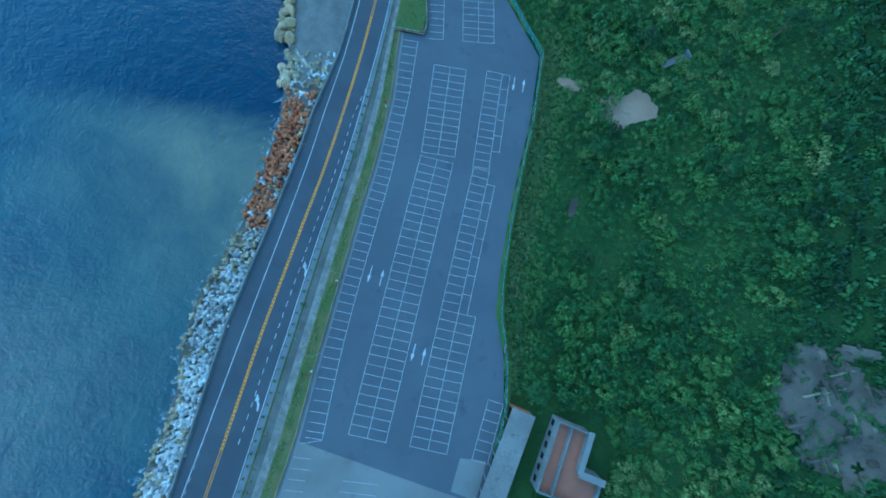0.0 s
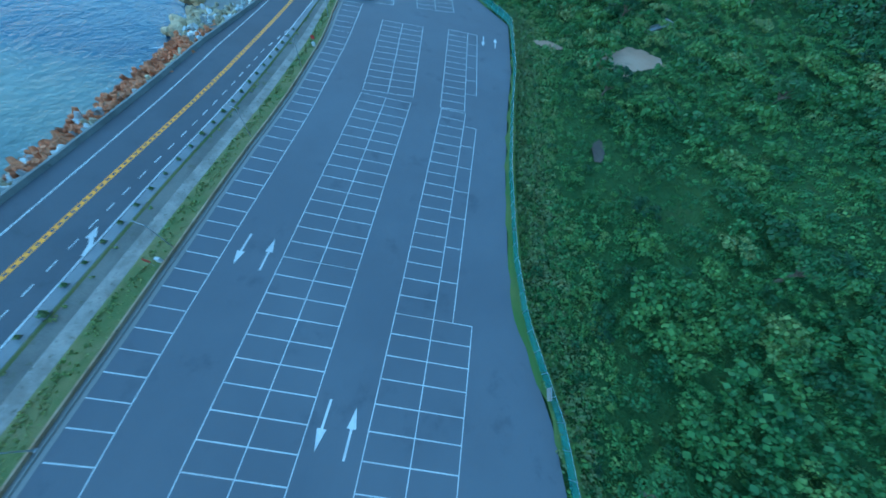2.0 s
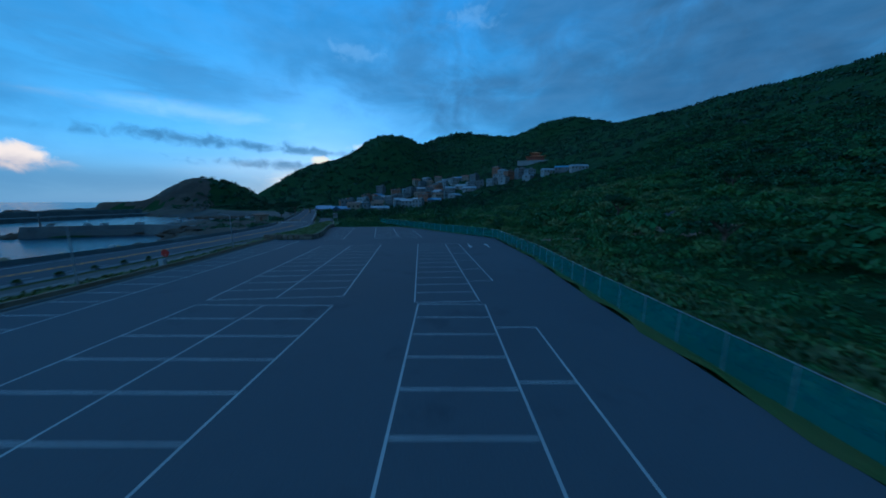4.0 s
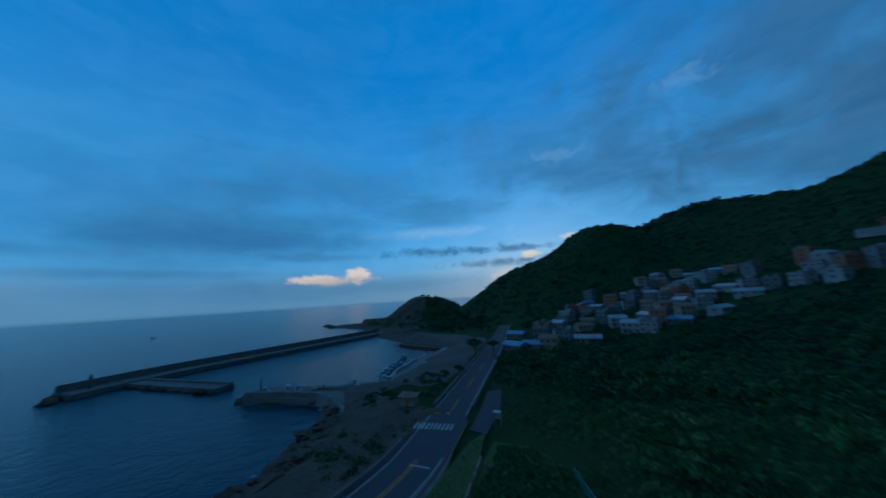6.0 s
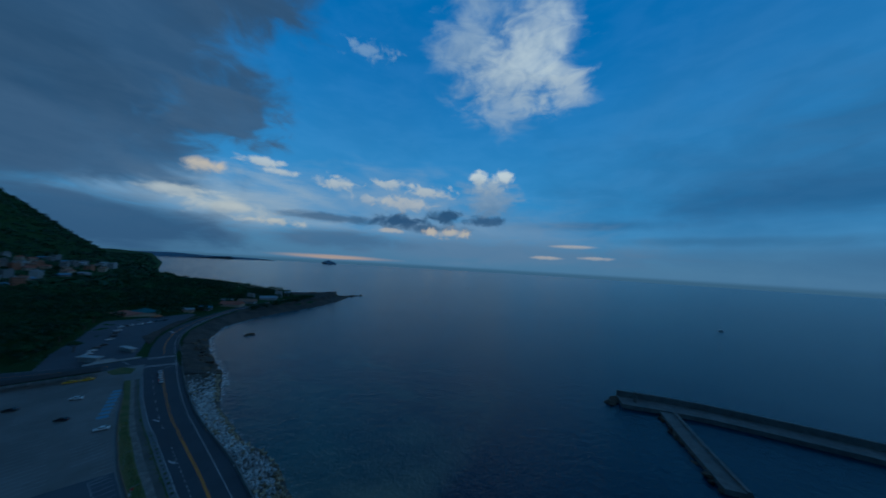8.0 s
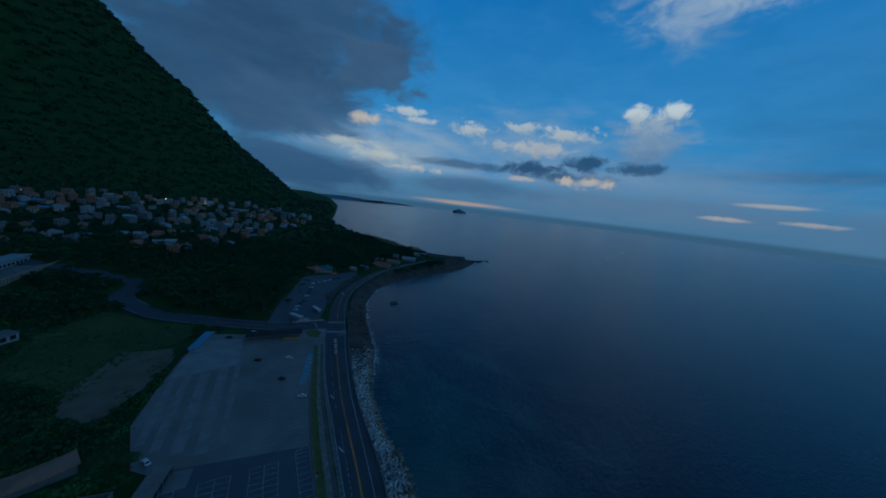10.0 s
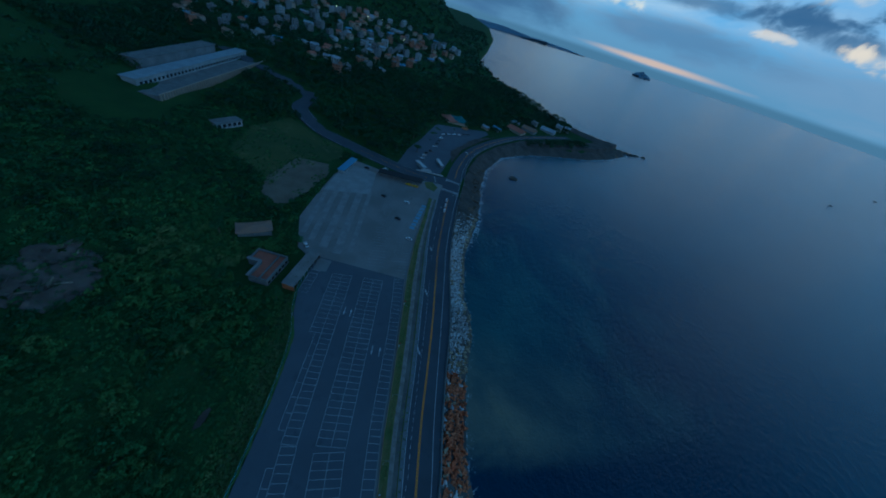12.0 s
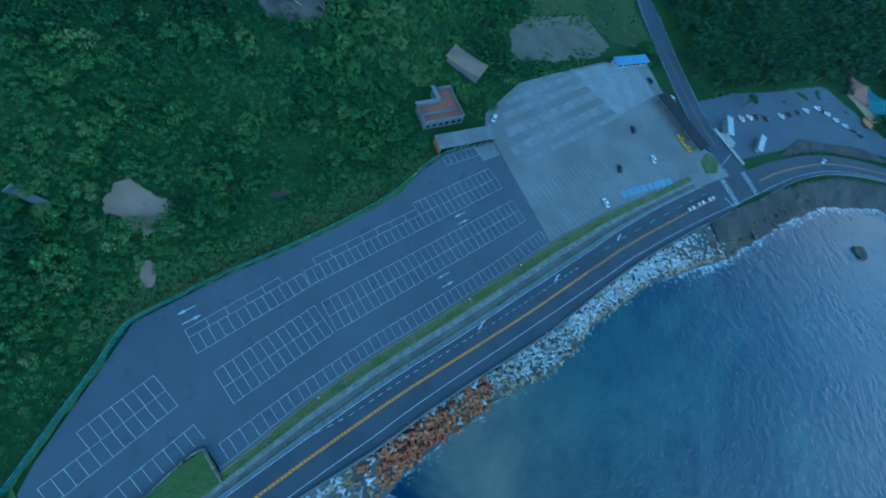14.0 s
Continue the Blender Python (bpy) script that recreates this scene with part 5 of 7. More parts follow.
for k in range(1, 42):
    y = -107 + 3.0 * (k + 0)
    if abs(y + 50.4) < 1.2:
        continue
    cy = np.interp(y, road_line[:, 1], road_line[:, 0])
    copy_thing(bollard, pose(cy + off_road(y, ROAD_R) + 0.62, y, 0.15, 0, 0, random.uniform(-5, 5)) @ Matrix.Scale(random.uniform(0.5, 0.8), 4))

# ------------------------------------------------------------------ buildings
GLASS = bpy.data.materials.new("window_glass")
GLASS.use_nodes = True
b_ = GLASS.node_tree.nodes["Principled BSDF"]
b_.inputs["Base Color"].default_value, b_.inputs["Roughness"].default_value = (0.02, 0.03, 0.035, 1), 0.12
WALLS = {
    "white": material("white_render", (0.37, 0.375, 0.37), (0.27, 0.275, 0.27), 0.3, 0.85, 0.2, 6, third=(0.34, 0.34, 0.32), spots=0.3),
    "grey": material("grey_render", (0.23, 0.235, 0.235), (0.17, 0.175, 0.175), 0.3, 0.85, 0.2, 6, third=(0.18, 0.18, 0.17), spots=0.35),
    "brick": material("brick_red_tile", (0.34, 0.16, 0.10), (0.28, 0.14, 0.09), 0.4, 0.85, 0.3, 8, third=(0.2, 0.12, 0.09), spots=0.3),
    "tan": material("tan_render", (0.42, 0.33, 0.25), (0.36, 0.29, 0.22), 0.3, 0.85, 0.2, 6, third=(0.24, 0.2, 0.16), spots=0.3),
}
ROOFS = {
    "slab": CONCRETE, "blue": material("blue_sheet_roof", (0.12, 0.27, 0.42), (0.15, 0.30, 0.44), 0.4, 0.45, 0.2, 3, metal=0.2), "red": material("red_sheet_roof", (0.38, 0.13, 0.08), (0.32, 0.11, 0.07), 0.4, 0.6, 0.3, 4),
    "pale": material("pale_sheet_roof", (0.36, 0.40, 0.43), (0.30, 0.33, 0.36), 0.4, 0.5, 0.2, 4, metal=0.2), "rust": material("rusty_sheet_roof", (0.30, 0.17, 0.11), (0.24, 0.16, 0.12), 0.5, 0.8, 0.3, 4),
}


def house(w_, d_, floors, wall, roof, label, gable=False, far=False):
    """A house at the origin, its front towards -y; a far one has windows on its front alone."""
    h = 3.0 * floors
    ob = thing("house", label, "house")
    body = box(-w_ / 2, w_ / 2, -d_ / 2, d_ / 2, -4, h)
    for k in range(1, floors):
        add_box(body, -w_ / 2 - 0.12, w_ / 2 + 0.12, -d_ / 2 - 0.5, d_ / 2 + 0.12, 3.0 * k - 0.12, 3.0 * k + 0.1)
    part("wall", body, WALLS[wall], ob)
    if gable:
        bm = bmesh.new()
        a, b, r = w_ / 2 + 0.4, d_ / 2 + 0.4, d_ * 0.22
        vs = [bm.verts.new(c) for c in ((-a, -b, h), (a, -b, h), (a, 0, h + r), (-a, 0, h + r), (-a, b, h), (a, b, h), (-a, -b, h - 0.15), (a, -b, h - 0.15), (-a, b, h - 0.15), (a, b, h - 0.15))]
        for f in ((0, 1, 2, 3), (3, 2, 5, 4), (0, 3, 4, 8, 6), (1, 7, 9, 5, 2), (0, 6, 7, 1), (4, 5, 9, 8), (6, 8, 9, 7)):
            bm.faces.new([vs[i] for i in f])
        bmesh.ops.recalc_face_normals(bm, faces=bm.faces)
        part("roof", bm, ROOFS[roof], ob)
    else:
        bm = box(-w_ / 2 - 0.15, w_ / 2 + 0.15, -d_ / 2 - 0.15, d_ / 2 + 0.15, h, h + 0.16)
        for x0, x1, y0, y1 in ((-w_ / 2, w_ / 2, -d_ / 2, -d_ / 2 + 0.2), (-w_ / 2, w_ / 2, d_ / 2 - 0.2, d_ / 2), (-w_ / 2, -w_ / 2 + 0.2, -d_ / 2, d_ / 2), (w_ / 2 - 0.2, w_ / 2, -d_ / 2, d_ / 2)):
            add_box(bm, x0, x1, y0, y1, h + 0.1, h + 0.8)
        part("roof", bm, ROOFS[roof], ob)
        part("stair_head", box(w_ * 0.1, w_ * 0.4, 0, d_ * 0.4, h + 0.17, h + 2.4), WALLS[wall], ob)
        tank = part("water_tank", rod((-w_ * 0.25, d_ * 0.2, h + 0.17), (-w_ * 0.25, d_ * 0.2, h + 1.6), 0.55, 0.55, 10), STEEL, ob, "steel roof water tank")
    n = max(2, int(w_ // 2.8))
    for k in range(floors):
        for i in range(n):
            x = (i + 0.5) * w_ / n - w_ / 2
            if k == 0 and i == n // 2:
                part("door", box(x - 0.5, x + 0.5, -d_ / 2 - 0.05, -d_ / 2 + 0.05, 0.02, 2.1), ROOFS["rust"], ob)
                continue
            win = part("window", box(x - 0.62, x + 0.62, -d_ / 2 - 0.06, -d_ / 2 + 0.04, 3.0 * k + 0.95, 3.0 * k + 2.25), WALLS["grey"], ob)
            if far:
                win.data.materials[0] = GLASS
                continue
            part("pane", box(x - 0.54, x + 0.54, -d_ / 2 - 0.07, -d_ / 2 - 0.05, 3.0 * k + 1.03, 3.0 * k + 2.17), GLASS, win)
        for sgn in () if far else (-1, 1):
            win = part("window", box(sgn * w_ / 2 - 0.05, sgn * w_ / 2 + 0.05, -0.7, 0.7, 3.0 * k + 0.95, 3.0 * k + 2.25), WALLS["grey"], ob)
            part("pane", box(sgn * w_ / 2 - 0.065, sgn * w_ / 2 + 0.065, -0.6, 0.6, 3.0 * k + 1.05, 3.0 * k + 2.15), GLASS, win)
    return ob


STYLES = (
    (9, 8, 2, "white", "slab", "two-storey white rendered house with a flat roof"), (11, 8, 3, "white", "pale", "three-storey white house with a flat pale roof"),
    (8, 9, 2, "grey", "slab", "two-storey grey concrete house with a flat roof"), (10, 8, 3, "brick", "slab", "three-storey house clad in red-brown tile"),
    (9, 8, 2, "tan", "rust", "two-storey tan house under a rusty gable roof", True), (12, 8, 1, "grey", "blue", "single-storey house under a blue sheet-metal roof", True),
    (10, 9, 2, "white", "pale", "white house under a pale sheet-metal gable roof", True), (9, 8, 2, "tan", "red", "tan house under a faded red gable roof", True),
    (14, 8, 1, "white", "pale", "long low white building with a pale roof", True), (9, 9, 3, "grey", "slab", "three-storey grey concrete house with rooftop tank"),
)
KINDS = [house(*style) for style in STYLES] + [house(*style, far=True) for style in STYLES]
for k in KINDS:
    k["group"] = "village houses"
NORTH = ((-62, 187, 5), (-54, 193, 5), (-46, 195, 4), (-71, 302, 0), (-47, 226, 0), (-33, 221, 8), (-45, 274, 4), (-43, 362, 7), (-14, 247, 6), (-4, 246, 0), (1, 263, 3), (10, 259, 5), (0, 340, 2),
         (18, 352, 1), (11, 412, 7), (47, 306, 8), (59, 311, 2), (80, 321, 0), (90, 307, 3), (100, 301, 9), (108, 294, 0), (121, 273, 8), (130, 266, 5), (138, 248, 8), (-81, 229, 5), (-70, 310, 1), (-24, 268, 6), (-39, 350, 3),
         (-63, 373, 9), (-58, 328, 0), (-12, 365, 2), (33, 372, 0), (-30, 300, 9), (-10, 320, 4))
used_kind = set()


def settle(kind, x, y, turn, lift=0.3):
    m = pose(x, y, ground_at(x, y) + lift, 0, 0, turn)
    if kind not in used_kind:
        used_kind.add(kind)
        KINDS[kind].matrix_world = m
        return KINDS[kind]
    return copy_thing(KINDS[kind], m)


rng = random.Random(21)
for x, y, k in NORTH:
    settle(k, x, y, rng.uniform(-25, 25))
# more houses packed between them up the slope
packed, tries = [(x, y) for x, y, _ in NORTH], 0
while len(packed) < 78 and tries < 3000:
    tries += 1
    x, y = rng.uniform(-100, 110), rng.uniform(186, 430)
    if not inside([(-66, 205), (-84, 300), (-60, 372), (0, 412), (40, 400), (100, 335), (140, 270), (128, 252), (92, 286), (50, 291), (8, 240), (-20, 208), (-42, 190)], np.array([x]), np.array([y]))[0]:
        continue
    if any((x - a) ** 2 + (y - b) ** 2 < 130 for a, b in packed) or away(ROAD_LINE, np.array([x]), np.array([y]))[0] < 18 or math.hypot(x - 132, y - 362) < 26:
        continue
    packed.append((x, y))
    settle(rng.choice((0, 2, 3, 4, 5, 6, 7, 8, 9)), x, y, rng.uniform(-60, 60))
# the southern village on its slope
done = []
tries = 0
while len(done) < 215 and tries < 8000:
    tries += 1
    y = rng.uniform(-860, -392)
    x = rng.uniform(-60, 400)
    if not inside([(95, -405), (170, -425), (265, -392), (400, -480), (430, -640), (330, -760), (120, -850), (-30, -900), (-70, -790), (10, -600)], np.array([x]), np.array([y]))[0]:
        continue
    if any((x - a) ** 2 + (y - b) ** 2 < 150 for a, b in done):
        continue
    done.append((x, y))
    settle(10 + rng.choice((0, 1, 2, 2, 3, 3, 4, 4, 5, 6, 7, 7, 8, 9, 9)), x, y, 180 + rng.uniform(-70, 70), 0.6)
# village lamps that are already lit
GLOW = bpy.data.materials.new("lamp_glow")
GLOW.use_nodes = True
g = GLOW.node_tree.nodes["Principled BSDF"]
g.inputs["Emission Color"].default_value, g.inputs["Emission Strength"].default_value = (1.0, 0.62, 0.22, 1), 30.0
street = thing("street_lamp", "lit amber street lamp in the village", "street lamp", pose(290, -700, ground_at(290, -700)), "lit street lamps")
part("pole", rod((0, 0, -1), (0, 0, 7), 0.12, 0.08, 6), STEEL, street)
bm = bmesh.new()
bmesh.ops.create_icosphere(bm, subdivisions=1, radius=0.55, matrix=Matrix.Translation((0, 0, 7.2)))
part("globe", bm, GLOW, street, "glowing amber globe")
for x, y in ((330, -720), (365, -690), (250, -730), (210, -760), (190, -720), (400, -610), (150, -780), (300, -640), (120, -800), (60, -700), (350, -560)):
    copy_thing(street, pose(x, y, ground_at(x, y)))

# temple on its terrace
temple = thing("temple", "red and orange temple on a white terrace above the village", "temple", pose(132, 362, ground_at(132, 362) + 1.5, 0, 0, -14))
part("terrace", box(-20, 16, -9, 8, -6, 0.0, 0.1), WALLS["white"], temple)
part("wall", box(-8, 12, -3, 6, 0.01, 5.0), ROOFS["red"], temple)
ORANGE = material("orange_tile_roof", (0.55, 0.20, 0.07), (0.48, 0.17, 0.07), 0.5, 0.6, 0.3, 4)


def swept_roof(x0, x1, y0, y1, z, rise):
    """A hipped roof whose corners curl up."""
    bm = bmesh.new()
    nx_, ny_ = 13, 9
    grid = []
    for i in range(nx_):
        for j in range(ny_):
            u, v = i / (nx_ - 1) * 2 - 1, j / (ny_ - 1) * 2 - 1
            e_ = max(abs(u) ** 1.0 * 0.75, abs(v))
            grid.append(bm.verts.new(((x0 + x1) / 2 + u * (x1 - x0) / 2, (y0 + y1) / 2 + v * (y1 - y0) / 2, z + rise * (1 - e_) ** 1.3 + rise * 0.35 * (abs(u) * abs(v)) ** 3)))
    for i in range(nx_ - 1):
        for j in range(ny_ - 1):
            a = i * ny_ + j
            bm.faces.new((grid[a], grid[a + ny_], grid[a + ny_ + 1], grid[a + 1]))
    low = bmesh.ops.extrude_face_region(bm, geom=bm.faces[:])
    for v in low["geom"]:
        if isinstance(v, bmesh.types.BMVert):
            v.co.z += 0.3
    bmesh.ops.recalc_face_normals(bm, faces=bm.faces)
    return bm


part("roof", swept_roof(-10, 14, -5, 8, 5.0, 2.6), ORANGE, temple)
part("upper_wall", box(-3, 7, -1, 4, 6.0, 9.0), ROOFS["red"], temple)
part("upper_roof", swept_roof(-5, 9, -3, 6, 9.0, 2.2), ORANGE, temple)
for k in range(6):
    part("column", rod((-9 + 4 * k, -4.4, 0), (-9 + 4 * k, -4.4, 5.0), 0.3, 0.3, 8), ROOFS["red"], temple)

# the long shed beside the fence
shed = thing("long_shed", "long open shed with a grey corrugated roof and orange gable end", "shed", pose(40.9, -76.7, 0, 0, 0, -10.5))
bm = bmesh.new()
n = 52
for i in range(n + 1):
    y = -13 + 26 * i / n
    z = 0.05 * (i % 2)
    bm.verts.new((-3.1, y, 3.3 + z))
    bm.verts.new((3.1, y, 3.9 + z))
bm.verts.ensure_lookup_table()
for i in range(n):
    bm.faces.new((bm.verts[2 * i], bm.verts[2 * i + 1], bm.verts[2 * i + 3], bm.verts[2 * i + 2]))
top = bmesh.ops.extrude_face_region(bm, geom=bm.faces[:])
for v in top["geom"]:
    if isinstance(v, bmesh.types.BMVert):
        v.co.z += 0.06
bmesh.ops.recalc_face_normals(bm, faces=bm.faces)
part("roof", bm, material("old_grey_roof", (0.16, 0.15, 0.14), (0.22, 0.205, 0.19), 0.4, 0.8, 0.3, 3, third=(0.10, 0.09, 0.08), spots=0.4), shed)
part("back_wall", box(2.75, 2.9, -12.8, 12.8, 0, 3.75), CONCRETE_DARK, shed)
part("gable_wall", box(-2.9, 2.74, 12.55, 12.7, 0, 3.25), material("orange_board", (0.45, 0.15, 0.06), (0.38, 0.14, 0.07), 0.6, 0.7, 0.2, 8), shed, "orange painted end wall")
part("gable_wall", box(-2.9, 2.74, -12.7, -12.55, 0, 3.25), CONCRETE_DARK, shed)
for k in range(9):
    part("post", box(-2.95, -2.8, -12.4 + 3.08 * k, -12.25 + 3.08 * k, 0, 3.28), STEEL, shed)

# roofless ruin with red floor
ruin = thing("ruined_house", "roofless grey concrete ruin with red tile floor", "ruin", pose(58.5, -74, 0.2, 0, 0, -9))
for x0, x1, y0, y1 in ((-7.5, -7.1, -9, 9), (-7.1, 1.5, 8.6, 9), (1.1, 1.5, -1, 8.6), (1.5, 8, -1.0, -0.6), (7.6, 8, -9, -1.0), (-7.1, 7.6, -9, -8.6), (-3.6, -3.3, -8.6, 8.6)):
    wall = box(x0, x1, y0, y1, -1, 4.2)
    part("wall", wall, CONCRETE_DARK, ruin)
part("floor", box(-7.1, 1.1, -8.6, 8.6, 2.6, 2.8), ROOFS["red"], ruin, "exposed red tile floor")
part("floor", box(1.1, 7.6, -8.6, -1.0, 2.59, 2.79), ROOFS["red"], ruin, "exposed red tile floor")
part("parapet", box(1.0, 2.4, -1.4, 9.4, 4.21, 4.5), CONCRETE, ruin)
part("parapet", box(1.5, 8.6, -2.0, -0.3, 4.22, 4.52), CONCRETE, ruin)
for k in range(6):
    part("window_opening", box(-7.62, -7.48, -7.8 + 2.9 * k, -6.4 + 2.9 * k, 0.9, 2.2), GLASS, ruin)
hut = thing("brown_hut", "low old house with a sagging brown roof in the scrub", "house", pose(74.5, -100, 0.4, 0, 0, 28))
part("wall", box(-8, 8, -4, 4, -1, 2.8), CONCRETE_DARK, hut)
part("roof", swept_roof(-8.8, 8.8, -4.8, 4.8, 2.8, 1.8), ROOFS["rust"], hut)

# kiosk and canopy at the car park's entrance
kiosk = thing("ticket_kiosk", "long low kiosk under a bright blue sheet roof", "kiosk", pose(47.6, -198.2, 0, 0, 0, -11.5))
part("wall", box(-2.2, 2.2, -12, 12, 0, 2.7), WALLS["white"], kiosk)
part("roof", box(-2.9, 2.9, -12.8, 12.8, 2.71, 2.95, 0.05), ROOFS["blue"], kiosk)
for k in range(6):
    part("window", box(-2.24, -2.18, -10.6 + 3.7 * k, -8.4 + 3.7 * k, 0.9, 2.2), GLASS, kiosk)
DARK_ROOF = material("dark_canopy", (0.010, 0.010, 0.012), (0.016, 0.016, 0.018), 0.4, 0.6, 0.2, 4)
canopy = thing("bus_canopy", "long dark flat canopy on steel posts by the junction", "canopy", pose(3.6, -197.2, 0, 0, 0, -3.5))
part("roof", box(-18.5, 18.5, -4.2, 4.2, 3.6, 3.95, 0.06), DARK_ROOF, canopy)
for k in range(7):
    for y in (-3.6, 3.6):
        part("post", rod((-17 + 5.6 * k, y, 0), (-17 + 5.6 * k, y, 3.6), 0.09, 0.09, 8), STEEL, canopy)
    part("bench", box(-16 + 5.2 * k, -13.6 + 5.2 * k, -0.3, 0.3, 0.38, 0.46), BARK, canopy)
bm = bmesh.new()
for dxy in ((-26, -190), (-19, -193), (-17, -202), (-24, -206), (-29, -198)):
    bm.verts.new((*dxy, 0.08))
bm.faces.new(bm.verts)
bmesh.ops.recalc_face_normals(bm, faces=bm.faces)
low = bmesh.ops.extrude_face_region(bm, geom=bm.faces[:])
for v in low["geom"]:
    if isinstance(v, bmesh.types.BMVert):
        v.co.z -= 0.4
tagged(part("junction_lawn", bm, GRASS), "small grass island at the junction", "lawn", kind="structure")

# the gate of the beach car park, south of the side road
gate = thing("beach_gate", "white gate building with flat roof strips beside the side road", "gate", pose(-21, -232, 0, 0, 0, 0))
part("roof", box(6.5, 10.5, -11, 3, 3.0, 3.4, 0.05, Matrix.Rotation(radians(38), 4, "Z")), PAINT_WHITE, gate)
part("wall", box(7.3, 9.7, -9.5, 1.5, 0, 2.99, 0.0, Matrix.Rotation(radians(38), 4, "Z")), WALLS["white"], gate)
part("roof", box(-14.5, -11.0, -16, -2, 2.4, 2.7, 0.05, Matrix.Rotation(radians(20), 4, "Z")), PAINT_WHITE, gate)
part("wall", box(-13.9, -11.7, -15, -3, 0, 2.39, 0.0, Matrix.Rotation(radians(20), 4, "Z")), WALLS["white"], gate)
for x0, x1, y0, y1 in ((-13, 12, 10.4, 10.9), (-2.0, 8, 7.6, 8.0), (-1.0, 7, 5.0, 5.4)):
    part("barrier", box(x0, x1, y0, y1, 0.0, 1.0, 0.03, Matrix.Rotation(radians(-2), 4, "Z")), PAINT_WHITE, gate)
BEACH_LOT = [(-14, -222), (10, -226), (4, -262), (-10, -300), (-24, -348), (-64, -372), (-94, -386), (-97, -376), (-78, -346), (-56, -308), (-42, -268), (-35, -240), (-31, -224)]
skin("beach_car_park", -100, 14, -390, -220, 1.2, ASPHALT_LOT, "worn asphalt beach car park behind the gate", "car park", lambda x, y: inside(BEACH_LOT, x, y), 0.16)
shop = thing("beach_restaurant", "restaurant under teal and pink sheet roofs", "building", pose(-48, -386, 0.2, 0, 0, 22))
part("wall", box(-15, 15, -12, 12, -0.5, 5), WALLS["tan"], shop)
TEAL = material("teal_sheet_roof", (0.02, 0.115, 0.125), (0.03, 0.14, 0.145), 0.4, 0.6, 0.2, 4)
part("roof", swept_roof(-16, 1, -13, 13, 5.0, 4.0), TEAL, shop, "teal sheet roof")
part("roof", swept_roof(1.2, 16, -13, 13, 5.0, 4.0), ROOFS["red"], shop, "faded pink-red sheet roof")
tent = thing("market_awning", "orange awning in front of the restaurant", "awning", pose(-62, -366, 0.1, 0, 0, 15))
part("cloth", swept_roof(-4, 4, -3, 3, 2.6, 1.4), ORANGE, tent)
for x in (-3.6, 3.6):
    for y in (-2.6, 2.6):
        part("post", rod((x, y, 0), (x, y, 2.7), 0.05, 0.05, 6), STEEL, tent)
for x, y, w_, d_, wall, roof, label, turn in ((-146, -424, 26, 16, "tan", "red", "seafood hall under a faded red sheet roof", -42), (-172, -444, 22, 15, "grey", "rust", "seafood hall under a rusty sheet roof", -38), (-212, -470, 24, 14, "white", "pale", "seafood hall under a pale sheet roof", -30),
                                               (-112, -404, 12, 8, "grey", "blue", "small stall under a blue sheet roof", -48), (-94, -396, 10, 7, "tan", "pale", "small stall under a pale sheet roof", -40)):
    stall = house(w_, d_, 1, wall, roof, label, True)
    stall.matrix_world = pose(x, y, ground_at(x, y) + 0.2, 0, 0, turn)
    stall["group"] = "cove restaurants"
for x, y, k, t in ((-184, -466, 9, -35), (-236, -490, 1, -30), (-256, -500, 6, -30), (-150, -456, 8, -45)):
    settle(k, x, y, t)

# the terraced white complex inland
hall = thing("terraced_hall", "long pale hall on two terraces with a colonnaded retaining wall", "hall", pose(203, -292, 17.0, 0, 0, -91))
part("terrace", box(-84, 82, -16, 34, -16, 0.0), CONCRETE_DARK, hall)
for k in range(55):
    part("pillar", box(-83 + 3 * k, -82.2 + 3 * k, -17.0, -16.02, -6, 0.9), WALLS["tan"], hall)
part("rail", box(-84, 82, -16.8, -16.2, 0.91, 1.15), WALLS["tan"], hall)
part("wall", box(-78, 76, 2, 12, 0.0, 6.0), WALLS["white"], hall)
part("roof", box(-79, 77, 1, 13, 6.01, 6.4), ROOFS["pale"], hall)
part("wall", box(-50, 48, 18, 30, 0.0, 11.0), WALLS["grey"], hall)
part("roof", box(-51, 49, 17, 31, 11.01, 11.4), CONCRETE_DARK, hall)
for k in range(33):
    part("window", box(-75 + 4.5 * k, -72.4 + 4.5 * k, 1.94, 2.06, 1.0, 3.2), GLASS, hall)
pump = thing("pump_house", "low white building with a row of openings at the field's edge", "building", pose(146, -212, ground_at(146, -212) + 0.4, 0, 0, 60))
part("wall", box(-10, 10, -4, 4, -4, 3.6), WALLS["white"], pump)
part("roof", box(-10.6, 10.6, -4.6, 4.6, 3.61, 3.95), CONCRETE_DARK, pump)
for k in range(5):
    part("opening", box(-8.8 + 3.9 * k, -6.4 + 3.9 * k, 3.94, 4.06, 0.2, 2.8), GLASS, pump)

# ------------------------------------------------------------------ vehicles
RUBBER = material("tyre_rubber", (0.02, 0.02, 0.02), (0.03, 0.03, 0.03), 4, 0.9, 0.1, 20)
TAIL = material("tail_light", (0.5, 0.02, 0.02), (0.45, 0.02, 0.02), 4, 0.4, 0.0, 20)
LIT_TAIL = bpy.data.materials.new("lit_tail_light")
LIT_TAIL.use_nodes = True
t_ = LIT_TAIL.node_tree.nodes["Principled BSDF"]
t_.inputs["Base Color"].default_value, t_.inputs["Emission Color"].default_value, t_.inputs["Emission Strength"].default_value = (0.5, 0.02, 0.02, 1), (1.0, 0.05, 0.02, 1), 8.0


